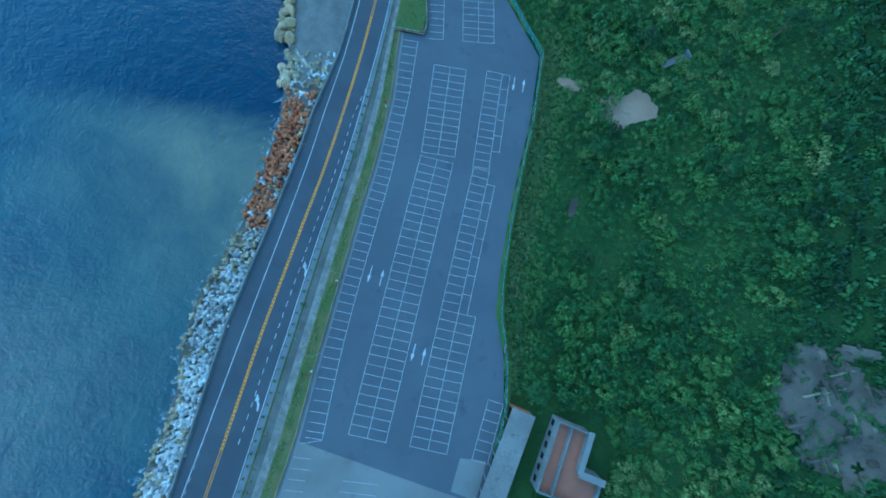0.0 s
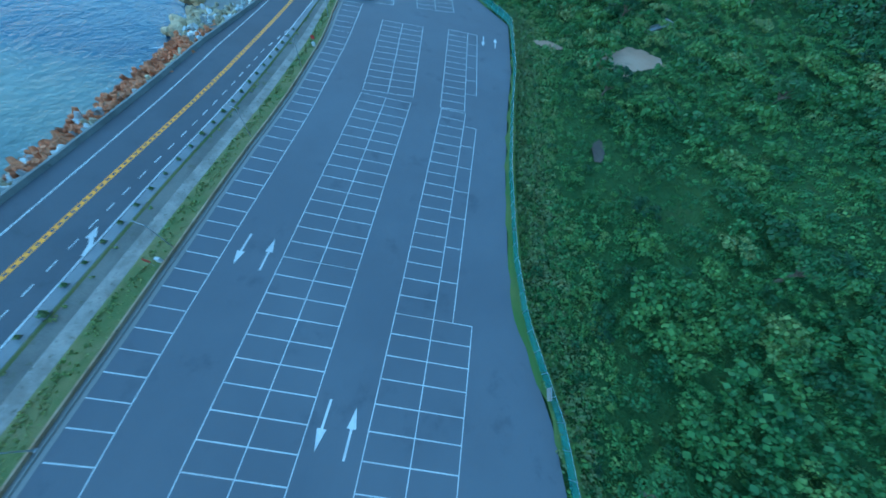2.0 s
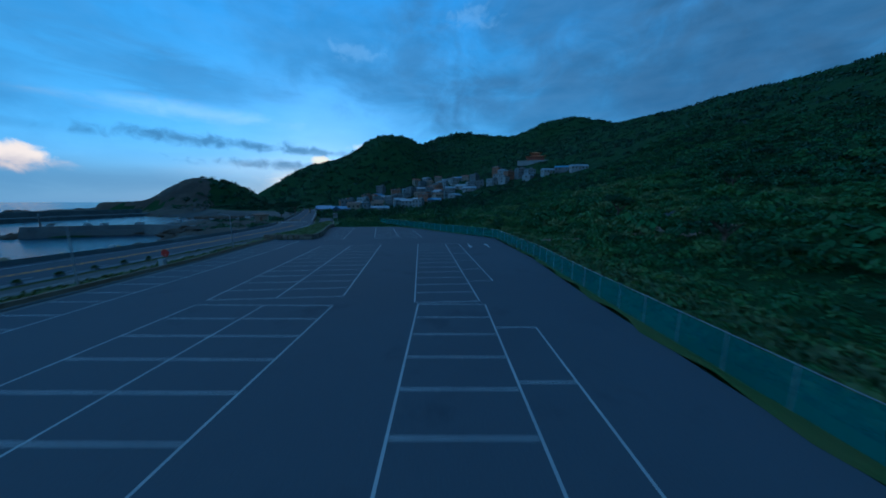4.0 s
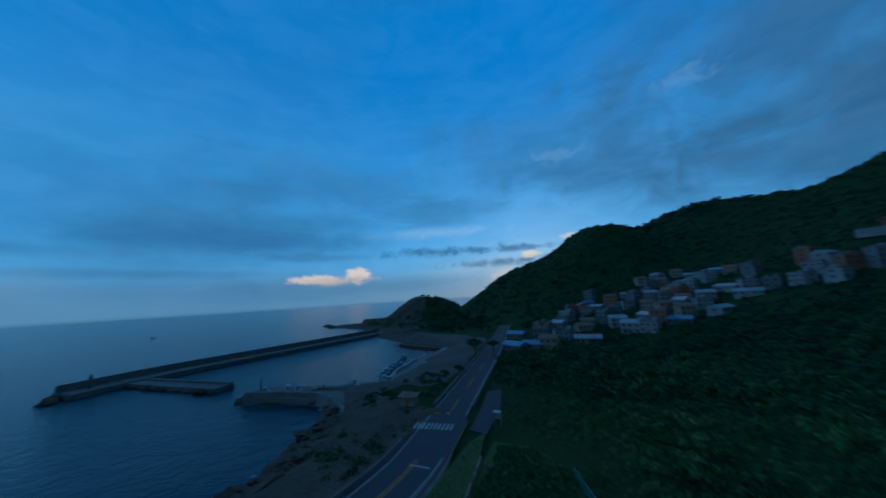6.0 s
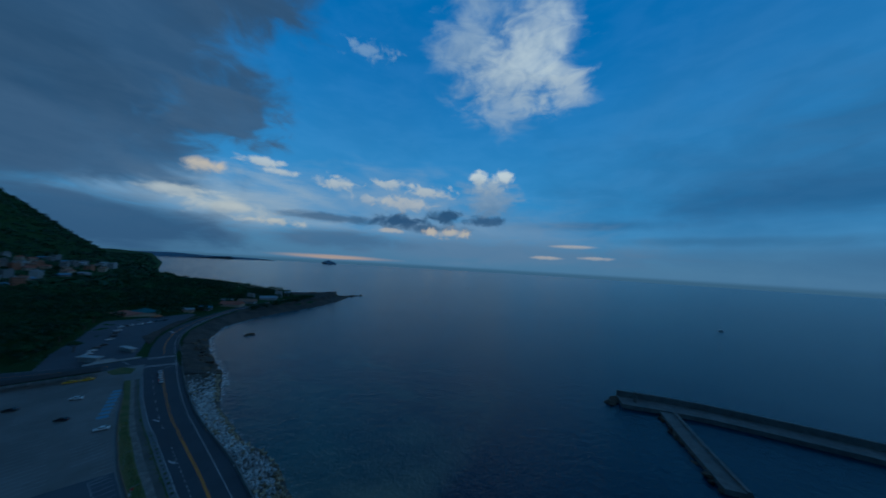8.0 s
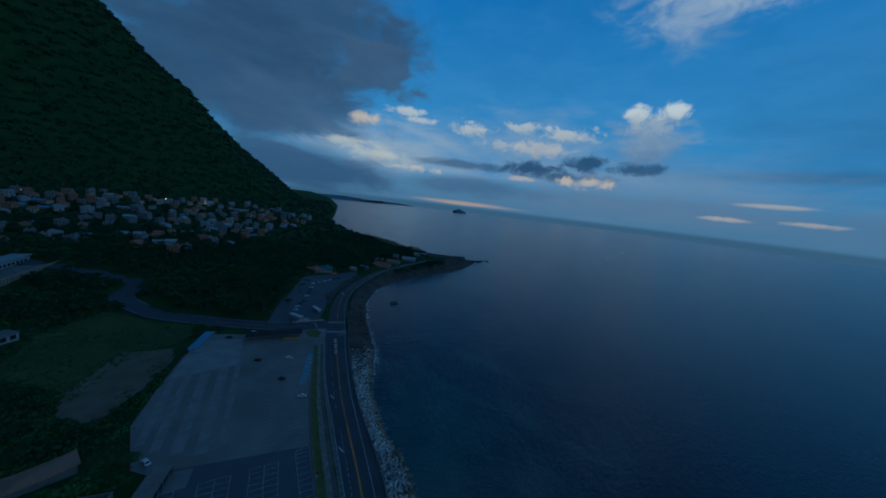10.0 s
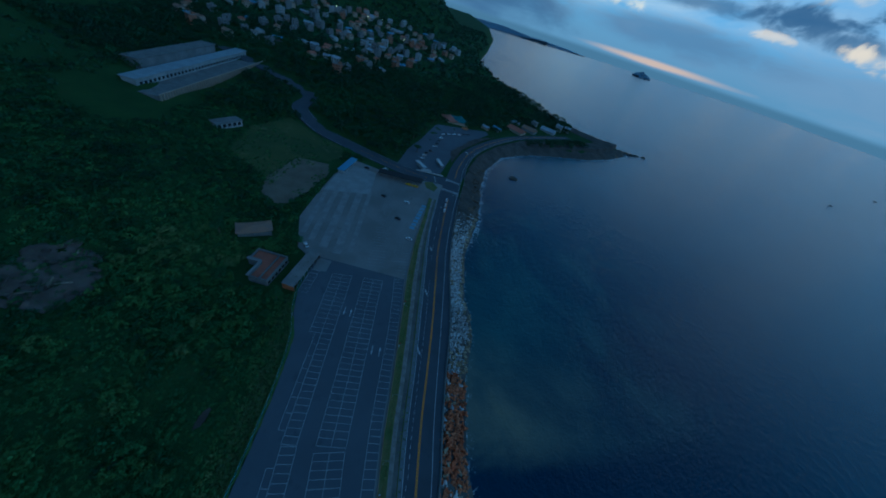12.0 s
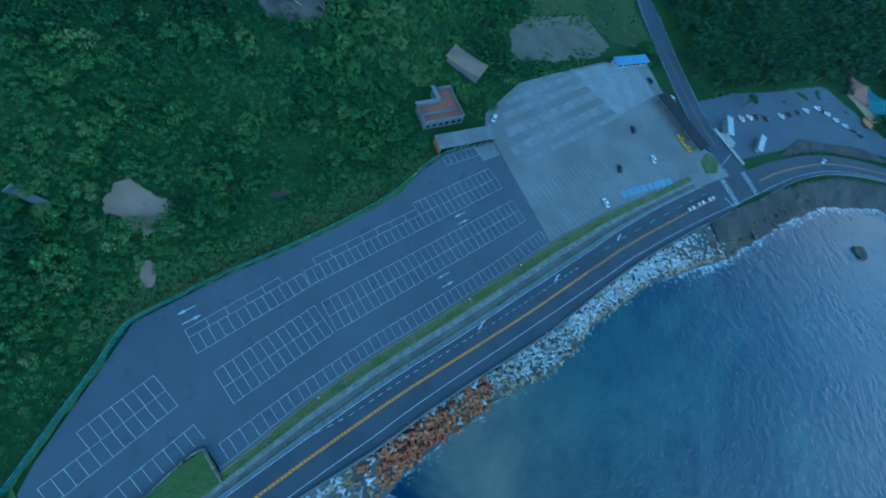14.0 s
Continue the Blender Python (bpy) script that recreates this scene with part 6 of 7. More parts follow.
def car(colour, label, name="car", length=4.4, rear=TAIL):
    ob = thing(name, label, "car")
    paintwork = material(f"{label.split()[0]}_car_paint", colour, colour, 1, 0.3, 0.0, 5, spec=0.5)
    k = length / 4.4
    bm = bmesh.new()
    prof = [(-2.2, 0.35), (-2.2, 0.85), (-1.3, 0.95), (-0.6, 1.42), (0.95, 1.46), (1.75, 0.98), (2.2, 0.9), (2.2, 0.35)]
    for w_ in (-0.86, 0.86):
        for y, z in prof:
            bm.verts.new((w_ * (0.86 if z > 1.2 else 1.0), y * k, z))
    bm.verts.ensure_lookup_table()
    n = len(prof)
    bm.faces.new(bm.verts[:n])
    bm.faces.new(bm.verts[n:][::-1])
    for i in range(n):
        j = (i + 1) % n
        bm.faces.new((bm.verts[i], bm.verts[i + n], bm.verts[j + n], bm.verts[j]))
    bmesh.ops.recalc_face_normals(bm, faces=bm.faces)
    bmesh.ops.bevel(bm, geom=bm.edges[:], offset=0.06, segments=1, affect="EDGES")
    part("body", bm, paintwork, ob)

    def quad(name_, pts, mat):
        b = bmesh.new()
        b.faces.new([b.verts.new(p_) for p_ in pts])
        return part(name_, b, mat, ob)
    quad("windscreen", [(-0.7, -1.22 * k, 1.02), (0.7, -1.22 * k, 1.02), (0.64, -0.66 * k, 1.42), (-0.64, -0.66 * k, 1.42)], GLASS)
    quad("rear_window", [(-0.64, 1.03 * k, 1.45), (0.64, 1.03 * k, 1.45), (0.7, 1.68 * k, 1.07), (-0.7, 1.68 * k, 1.07)], GLASS)
    for s_ in (-1, 1):
        quad("side_window", [(s_ * 0.865, -0.95 * k, 1.0), (s_ * 0.865, 1.4 * k, 1.02), (s_ * 0.775, 0.9 * k, 1.38), (s_ * 0.775, -0.5 * k, 1.38)], GLASS)
        part("headlight", box(s_ * 0.75 - 0.13, s_ * 0.75 + 0.13, -2.24 * k, -2.16 * k, 0.62, 0.78), PAINT_WHITE, ob)
        part("tail_light", box(s_ * 0.75 - 0.12, s_ * 0.75 + 0.12, 2.16 * k, 2.24 * k, 0.68, 0.86), rear, ob)
        for y in (-1.35, 1.35):
            tyre = part("wheel", rod((s_ * 0.66, y * k, 0.32), (s_ * 0.9, y * k, 0.32), 0.32, 0.32, 14), RUBBER, ob)
            part("rim", rod((s_ * 0.88, y * k, 0.32), (s_ * 0.915, y * k, 0.32), 0.19, 0.19, 10), STEEL, tyre)
    return ob


white_car = car((0.70, 0.71, 0.72), "white car parked on the concrete yard")
dark_car = car((0.02, 0.022, 0.026), "dark car parked on the concrete yard")
yellow_van = car((0.72, 0.42, 0.03), "yellow van parked beside the dark canopy", "van", 5.2)
for ob, places in ((white_car, ((-5.4, -163.4, 60), (-10.9, -120.1, 75), (45.9, -96.7, 35), (-61, -290, 16), (-40, -330, 120), (-47, -336, 120), (-54, -342, 122), (-33, -322, 118), (-12, -250, 95), (-14, -258, 95), (18.0, -208.5, 80), (-24, -286, 100), (-30, -310, 105))),
                   (dark_car, ((12.6, -165.5, 60), (-1.1, -140.2, 55), (-60, -347, 122), (-66, -351, 122), (-16, -265, 97), (-36, -326, 118), (33, -203.5, 80), (-20, -272, 98), (-26, -294, 102), (-28, -302, 102))),
                   (yellow_van, ((-3.9, -191.2, 84), (-9.6, -190.6, 86)))):
    for i, (x, y, t) in enumerate(places):
        if i == 0:
            ob.matrix_world = pose(x, y, 0.01, 0, 0, t)
        else:
            copy_thing(ob, pose(x, y, ground_at(x, y) + 0.17 if y < -222 else 0.02, 0, 0, t))

queue_car = car((0.55, 0.56, 0.57), "silver car waiting at the junction with tail lights lit", rear=LIT_TAIL)
queue_car.matrix_world = pose(-35.8, -171, 0.07, 0, 0, 173)
for x, y in ((-37.0, -179.5), (-34.9, -163)):
    copy_thing(queue_car, pose(x, y, 0.07, 0, 0, 172))
# ------------------------------------------------------------------ harbour


def mole(name, line, width, top, label, wall=0.0, mat=None):
    """A concrete mole along a line, with a parapet on its left side."""
    pts = resample(line, 4.0)
    pr = [(-width / 2 - 3, SEA - 4), (-width / 2, top + wall), (-width / 2 + 1.4, top + wall), (-width / 2 + 1.5, top), (width / 2, top), (width / 2 + 0.3, SEA - 4)]
    v, q = ribbon(pts, pr)
    k = len(pr)
    ob = tagged(new(name, mesh_from(name, v, q, mat or CONCRETE_DARK)), label, "breakwater", kind="structure")
    for end in (0, len(pts) - 1):
        me = bpy.data.meshes.new("end_wall")
        me.from_pydata([tuple(c) for c in v[end * k:(end + 1) * k]], [], [tuple(range(k))])
        me.materials.append(mat or CONCRETE_DARK)
        put(new("end_wall", me), ob)
    return ob


mole("breakwater", [(-213, 34), (-226, 70), (-234, 120), (-242, 190), (-250, 250)], 13, -2.6, "long dark concrete breakwater sheltering the harbour", 3.4)
mole("spur_mole", [(-214, 58), (-190, 66), (-154, 79)], 8, -3.0, "short concrete spur off the breakwater", 0.8)
mole("inner_mole", [(-66, 90), (-95, 97), (-127, 82)], 11, -2.2, "inner harbour mole with boats drawn up on it", 1.0)
mole("north_mole", [(-164, 200), (-140, 196), (-118, 196)], 7, -3.2, "low stone jetty on the harbour's inner side", 0.5, CLIFF)
sheet_of("quay", [(-128, 86), (-120, 79), (-92, 92), (-74, 86), (-46, 104), (-58, 132), (-80, 180), (-100, 205), (-120, 198), (-112, 176), (-107, 158), (-97, 140), (-91, 118), (-103, 106)], -2.8, CONCRETE, "flat concrete quay of the fishing harbour", "quay", 4.0)
beacon = thing("harbour_beacon", "small dark beacon at the breakwater's tip", "beacon", pose(-216, 42, -2.6))
part("tower", rod((0, 0, 0), (0, 0, 5.5), 1.0, 0.7, 10), CONCRETE_DARK, beacon)
part("lantern", rod((0, 0, 5.5), (0, 0, 6.6), 0.5, 0.4, 10), STEEL, beacon)
copy_thing(beacon, pose(-124, 83, -2.2) @ Matrix.Diagonal((0.35, 0.35, 0.8, 1)))
HULLS = [material("white_hull", (0.40, 0.41, 0.42), (0.34, 0.35, 0.36), 1, 0.4, 0.0, 6), material("blue_hull", (0.08, 0.22, 0.38), (0.10, 0.26, 0.42), 1, 0.4, 0.0, 6)]


def boat(hull, length, label):
    ob = thing("fishing_boat", label, "boat", group="harbour boats")
    bm = bmesh.new()
    rows = []
    for i in range(9):
        u = i / 8
        half = 0.16 * length * (1 - max(0, (u - 0.45) / 0.55) ** 2.2) * (0.82 + 0.18 * min(1, u * 4))
        rise = 0.5 * max(0, u - 0.4) ** 2
        y = (u - 0.5) * length
        rows.append([bm.verts.new(c) for c in ((-half, y, 0.75 + rise), (-half * 0.8, y, -0.05), (half * 0.8, y, -0.05), (half, y, 0.75 + rise), (half * 0.86, y, 0.55 + rise), (-half * 0.86, y, 0.55 + rise))])
    for a, b in zip(rows[:-1], rows[1:]):
        for i in range(6):
            j = (i + 1) % 6
            bm.faces.new((a[i], a[j], b[j], b[i]))
    bm.faces.new(rows[0])
    bm.faces.new(rows[-1][::-1])
    bmesh.ops.recalc_face_normals(bm, faces=bm.faces)
    part("hull", bm, hull, ob)
    part("cabin", box(-0.1 * length, 0.1 * length, -0.22 * length, 0.05 * length, 0.55, 2.1, 0.06), HULLS[0], ob)
    part("cabin_window", box(-0.101 * length, 0.101 * length, 0.045 * length, 0.055 * length, 1.3, 1.8), GLASS, ob)
    part("mast", rod((0, -0.1 * length, 2.1), (0, -0.1 * length, 4.2), 0.05, 0.03, 6), STEEL, ob)
    return ob


b1_, b2_ = boat(HULLS[0], 8.0, "small white fishing boat in the harbour"), boat(HULLS[1], 9.5, "blue-hulled fishing boat moored at the quay")
first = True
rng = random.Random(8)
spots = [(-96, 128, 60), (-98.5, 131, 62), (-101, 134.5, 60), (-103, 138, 58), (-104.5, 142, 60), (-106, 146, 58), (-108, 150, 62), (-110, 154, 60), (-111.5, 158, 58), (-99, 125.5, 60), (-112, 163, 55), (-127, 165, 30), (-113, 167, 57), (-115, 171, 58), (-106, 130, 62), (-109, 135, 60), (-113, 141, 60), (-116, 147, 58), (-119, 153, 60)]
for i, (x, y, t) in enumerate(spots):
    src = (b1_, b2_)[i % 2]
    m = pose(x, y, SEA + 0.05, 0, 0, t)
    if i < 2:
        src.matrix_world = m
    else:
        copy_thing(src, m)
for x, y, t in ((-112, 92, 70), (-116, 90, 65), (-104, 97, 110), (-98, 108, 80), (-88, 118, 130), (-80, 128, 20), (-78, 108, 100), (-92.5, 146, 60), (-122, 84, 60)):
    copy_thing(b1_, pose(x, y, -2.72, 0, 0, t))
for x, y in ((-900, -520), (-640, 120), (-1300, -700)):
    copy_thing(b1_, pose(x, y, SEA, 0, 0, 40))
YARD = material("harbour_yard", (0.075, 0.07, 0.062), (0.12, 0.11, 0.095), 0.15, 0.9, 0.5, 3, third=(0.08, 0.085, 0.06), spots=0.3)
skin("harbour_yard", -215, -44, 84, 236, 2.0, YARD, "bare grey concrete and gravel yard of the harbour", "yard", lambda x, y: inside(LAND, x, y) & (away(COAST, x, y) < 34 + 14 * fractal(x, y, 18)) & (away(ROAD_LINE, x, y) > 8 + 5 * fractal(x, y, 9)) & (x < -30 - 0.2 * (y - 84)) & ~((x > -72) & (y < 112) & (x + y > 30)), 0.18)
rng_r = np.random.RandomState(77)
for line, count, side, s0, s1 in (([(-213, 34), (-226, 70), (-234, 120), (-242, 190), (-250, 250)], 95, -9.5, 1.6, 3.0), ([(-207, 30), (-219, 32), (-221, 40)], 16, 0.0, 1.6, 2.8), ([(-66, 82), (-95, 90), (-127, 76)], 46, 2.5, 1.1, 2.2), ([(-130, 78), (-133, 84), (-129, 90)], 16, 0.0, 1.1, 2.0), ([(-214, 58), (-190, 66), (-154, 79)], 26, 4.5, 0.9, 1.7),
                                  ([(-170, 199), (-140, 194), (-118, 193)], 24, 0.0, 0.8, 1.6), ([(-428, 300), (-445, 304), (-462, 306)], 14, 0.0, 2.0, 4.0)):
    spine = resample(line, 0.5)
    across = sideways(spine)
    for k in range(count):
        i = rng_r.randint(len(spine))
        x, y = spine[i] + across[i] * (side + rng_r.uniform(-1.6, 1.6))
        s = rng_r.uniform(s0, s1)
        ob = new("boulder", DARK_BOULDERS[k % 4])
        ob.matrix_world = pose(x, y, SEA + rng_r.uniform(-0.3, 0.9), *rng_r.uniform(-30, 30, 2), rng_r.uniform(0, 360)) @ Matrix.Diagonal((s * 1.2, s, s * 0.85, 1))
        tagged(ob, "dark rough armour boulder at the foot of a mole", "boulder", "mole boulders")
harbour_hut = thing("harbour_hut", "small tan hut with a rusty roof above the shore", "hut", pose(-54.5, 97.5, ground_at(-54.5, 97.5), 0, 0, 25))
part("wall", box(-2.2, 2.2, -1.8, 1.8, -1, 2.5), WALLS["tan"], harbour_hut)
part("roof", swept_roof(-2.9, 2.9, -2.5, 2.5, 2.5, 1.0), ROOFS["rust"], harbour_hut)
part("door", box(-0.45, 0.45, -1.86, -1.78, 0, 2.0), ROOFS["rust"], harbour_hut)
stop = thing("bus_shelter", "white bus shelter at the end of the lawn", "shelter", pose(-25.0, 97.4, 0.0, 0, 0, 20))
part("roof", box(-0.9, 0.9, -0.8, 0.8, 2.9, 3.05, 0.04), PAINT_WHITE, stop)
part("back_panel", box(-0.85, 0.85, 0.6, 0.7, 1.2, 2.89), PAINT_WHITE, stop)
for x in (-0.8, 0.8):
    part("post", box(x - 0.06, x + 0.06, -0.7, -0.58, 0, 2.89), STEEL, stop)
    part("post", box(x - 0.06, x + 0.06, 0.48, 0.59, 0, 2.89), STEEL, stop)
sheet_of("shelter_apron", [(-29.5, 92), (-25, 92), (-29, 106), (-37, 122), (-40, 118), (-33, 102)], -0.01, ASPHALT_ROAD, "worn asphalt apron beside the road", "pavement")
# parapets of the northern road
fine = resample(ROAD_LINE, 3.0)
fine = fine[(fine[:, 1] > 100) & (fine[:, 1] < 356)]
for sgn, tab in ((-1, ROAD_L), (1, ROAD_R)):
    o = sgn * (off_road(fine[:, 1], tab) + 0.35)
    v, q = ribbon(fine, [(o - 0.2, -2.5), (o - 0.2, 0.9), (o + 0.2, 0.9), (o + 0.2, -2.5)])
    tagged(new("road_parapet", mesh_from("road_parapet", v, q, CONCRETE)), "pale concrete parapet of the northern road", "wall", kind="structure")

# ------------------------------------------------------------------ bare ground in the scrub
def blob(cx, cy, rx, ry, turn=0.0, wob=0.35):
    c_, s_ = math.cos(radians(turn)), math.sin(radians(turn))
    return lambda x, y: (((x - cx) * c_ + (y - cy) * s_) / rx) ** 2 + ((-(x - cx) * s_ + (y - cy) * c_) / ry) ** 2 + wob * 4 * fractal(x, y, 7, 3) < 1


SCREE = material("scree_rock", (0.072, 0.056, 0.045), (0.125, 0.097, 0.078), 0.3, 0.95, 0.8, 2.0, third=(0.10, 0.11, 0.06), spots=0.4, per_object=0.4, dist=0.2)
CLEAR = [blob(58.5, 29.6, 7.6, 5.2, 20, 0.8), blob(39.5, 34.0, 3.4, 1.5, -20, 0.4), blob(120, -46, 12.5, 16.5, 25, 0.6), blob(47.5, -5.8, 1.3, 3.6, -12, 0.4), blob(70, 48, 5.5, 1.8, 35, 0.2)]
skin("bare_soil", 44, 74, 15, 45, 0.4, SOIL, "pale trampled soil clearing in the scrub", "soil", CLEAR[0], 0.12)
skin("bare_soil", 33, 46, 28, 44, 0.35, SOIL, "small pale soil clearing by the fence", "soil", CLEAR[1], 0.12)
skin("rock_outcrop", 95, 143, -72, -20, 1.0, SCREE, "broken brown rock face in the hillside scrub", "rock", CLEAR[2], 0.2, 2.2)
skin("rock_outcrop", 44, 52, -12, 0, 0.4, SCREE, "small grey rock slab in the scrub", "rock", CLEAR[3], 0.3, 0.6)
rng = np.random.RandomState(31)
GREY_BLOCKS = [boulder_mesh("boulder", SCREE, s + 20, 0.6, 0.4) for s in range(3)]
for k in range(120):
    x, y = 119 + rng.uniform(-18, 18), -46 + rng.uniform(-21, 21)
    if CLEAR[2](np.array([x]), np.array([y]))[0]:
        s = rng.uniform(0.4, 1.15)
        ob = new("boulder", GREY_BLOCKS[rng.randint(3)])
        ob.matrix_world = pose(x, y, ground_at(x, y) + 0.5, *rng.uniform(0, 40, 2), rng.uniform(0, 360)) @ Matrix.Diagonal((s * 1.4, s, s * 0.8, 1))
        tagged(ob, "broken grey rock in the hillside outcrop", "boulder", "outcrop boulders")
remains = thing("ruined_terrace", "broken low walls of an abandoned terrace among rubble", "ruin", pose(119.5, -46.5, ground_at(119.5, -46.5), 0, 0, 24))
for k in range(16):
    along = k % 2 == 0
    cx, cy, half = rng.uniform(-10, 10), rng.uniform(-13, 13), rng.uniform(1.2, 3.4)
    m = remains.matrix_world @ Vector((cx, cy, 0))
    z = ground_at(m.x, m.y) - remains.matrix_world.translation.z
    hx, hy = (half, 0.2) if along else (0.2, half)
    part("wall", box(cx - hx, cx + hx, cy - hy, cy + hy, z - 0.8, z + rng.uniform(0.7, 1.5), 0.05), SCREE if k % 3 else STONE, remains)
culvert = thing("drain_chute", "broken pale concrete drain chute in the scrub", "drain", pose(70.5, 48.5, ground_at(70.5, 48.5) + 0.1, 0, -6, 36) @ Matrix.Scale(0.6, 4))
part("bed", box(-8, 6, -1.4, 1.4, -0.6, 0.3), CONCRETE, culvert)
part("side_wall", box(-8, 6, -1.7, -1.4, -0.6, 1.0), CONCRETE, culvert)
part("side_wall", box(-8, 6, 1.4, 1.7, -0.6, 1.0), CONCRETE, culvert)
part("head_frame", box(6.0, 6.5, -2.2, 2.2, -0.6, 2.2), CONCRETE, culvert)
FIELD = [(72, -128), (64, -150), (58, -180), (62, -196), (86, -196), (94, -160), (88, -138)]
MEADOW = [(94, -158), (88, -196), (64, -200), (56, -214), (60, -232), (92, -247), (116, -262), (134, -228), (128, -180)]
skin("bare_field", 52, 100, -204, -124, 1.6, material("bare_field_soil", (0.13, 0.105, 0.075), (0.18, 0.15, 0.11), 0.2, 0.95, 0.6, 4, third=(0.08, 0.10, 0.04), spots=0.3), "brown bare field behind the concrete yard", "field", lambda x, y: inside(FIELD, x, y), 0.1)
skin("meadow", 50, 140, -270, -150, 2.0, material("meadow_grass", (0.042, 0.068, 0.02), (0.072, 0.09, 0.028), 0.1, 0.95, 0.8, 3, third=(0.17, 0.15, 0.08), spots=0.3), "rough grass field beside the side road", "field", lambda x, y: inside(MEADOW, x, y), 0.12)

# ------------------------------------------------------------------ vegetation
rng = np.random.RandomState(42)


def tuft(count, spread, leaf, flat=0.7, seed=0, core=0):
    """Leaves of one clump round the origin: quads on a lumpy dome, over a closed inner mass."""
    r = np.random.RandomState(seed)
    d = r.normal(size=(count, 3))
    d[:, 2] = np.abs(d[:, 2]) * 0.9 + 0.05
    d /= np.linalg.norm(d, axis=1)[:, None]
    lump = 1 + 0.28 * np.sin(d[:, 0] * 5 + seed) * np.cos(d[:, 1] * 4 - seed)
    c = d * (spread * r.uniform(0.62, 1.0, count) * lump)[:, None]
    c[:, 2] *= flat
    n = d + r.normal(size=(count, 3)) * 0.55
    n /= np.linalg.norm(n, axis=1)[:, None]
    a = np.cross(n, r.normal(size=(count, 3)))
    a /= np.linalg.norm(a, axis=1)[:, None]
    b = np.cross(n, a)
    s = leaf * r.uniform(0.6, 1.35, (count, 1))
    leaves = np.stack([c - a * s, c + b * s * 0.55, c + a * s, c - b * s * 0.55], 1)      # pointed leaf shapes
    if not core:
        return leaves
    k = np.arange(core) + 0.5
    up_, round_ = 1 - k / core, 2.39996 * k
    flat_r = np.sqrt(1 - up_ ** 2)
    n = np.stack([flat_r * np.cos(round_), flat_r * np.sin(round_), up_], 1)
    c = n * spread * r.uniform(0.55, 0.78, (core, 1))
    c[:, 2] *= flat
    n = n + r.normal(size=(core, 3)) * 0.35
    a = np.cross(n, [0.3, 0.2, 1.0])
    a /= np.linalg.norm(a, axis=1)[:, None]
    b = np.cross(n / np.linalg.norm(n, axis=1)[:, None], a)
    s = spread * r.uniform(0.6, 0.95, (core, 1)) / math.sqrt(core)
    return np.concatenate([np.stack([c - a * s, c + b * s, c + a * s, c - b * s], 1), leaves])


def bush(lobes, leaves, leaf, seed):
    """A bush's leaves: rounded lobes heaped into one uneven crown."""
    r = np.random.RandomState(seed)
    out = []
    for k in range(lobes):
        a, d = r.uniform(0, 6.283), math.sqrt(r.uniform(0, 1)) * 0.85
        c = np.array([math.cos(a) * d, math.sin(a) * d, 0.58 * (1 - d * d) + r.uniform(-0.06, 0.24)])
        out.append(tuft(leaves, r.uniform(0.26, 0.50), leaf, 0.8, seed * 31 + k, 8) + c)
    return np.concatenate(out)


def plant(name, xy, scale, kinds, mat, label, lift=-0.1, z=None, tone=0.45, vary=0.16):
    """Many clumps joined into one mesh of leaves, each clump with its own green."""
    z = (height(xy[:, 0], xy[:, 1]) if z is None else z) + lift
    turn = rng.uniform(0, 6.283, len(xy))
    pick = rng.randint(len(kinds), size=len(xy))
    green = np.clip(tone + 0.55 * fractal(xy[:, 0], xy[:, 1], 38, 3) + rng.normal(0, vary, len(xy)), 0, 1)
    out, shade = [], []
    for k, quad in enumerate(kinds):
        m = pick == k
        if not m.any():
            continue
        c, s = np.cos(turn[m]), np.sin(turn[m])
        q = quad[None] * scale[m][:, None, None, None]
        x = q[..., 0] * c[:, None, None] - q[..., 1] * s[:, None, None] + xy[m, 0][:, None, None]
        y = q[..., 0] * s[:, None, None] + q[..., 1] * c[:, None, None] + xy[m, 1][:, None, None]
        out.append(np.stack([x, y, q[..., 2] + z[m][:, None, None]], -1).reshape(-1, 3))
        shade.append(np.repeat(green[m], len(quad)))
    v = np.concatenate(out)
    me = mesh_from(name, v, np.arange(len(v)).reshape(-1, 4), mat)
    me.attributes.new("clump", "FLOAT", "FACE").data.foreach_set("value", np.concatenate(shade).astype(np.float32))
    ob = new(name, me)
    return tagged(ob, label, "scrub", kind="stuff")


BUILT = [(40.9, -76.7, 15), (58.5, -74, 13), (74.5, -100, 10), (48.6, -196.5, 14), (-21, -232, 22), (-48, -386, 21), (146, -212, 11), (132, 362, 20), (203, -190, 27), (203, -225, 29), (203, -262, 29), (203, -300, 29), (203, -335, 27), (-146, -424, 16), (-172, -444, 15), (-212, -470, 16), (-112, -404, 9), (-94, -396, 8)]


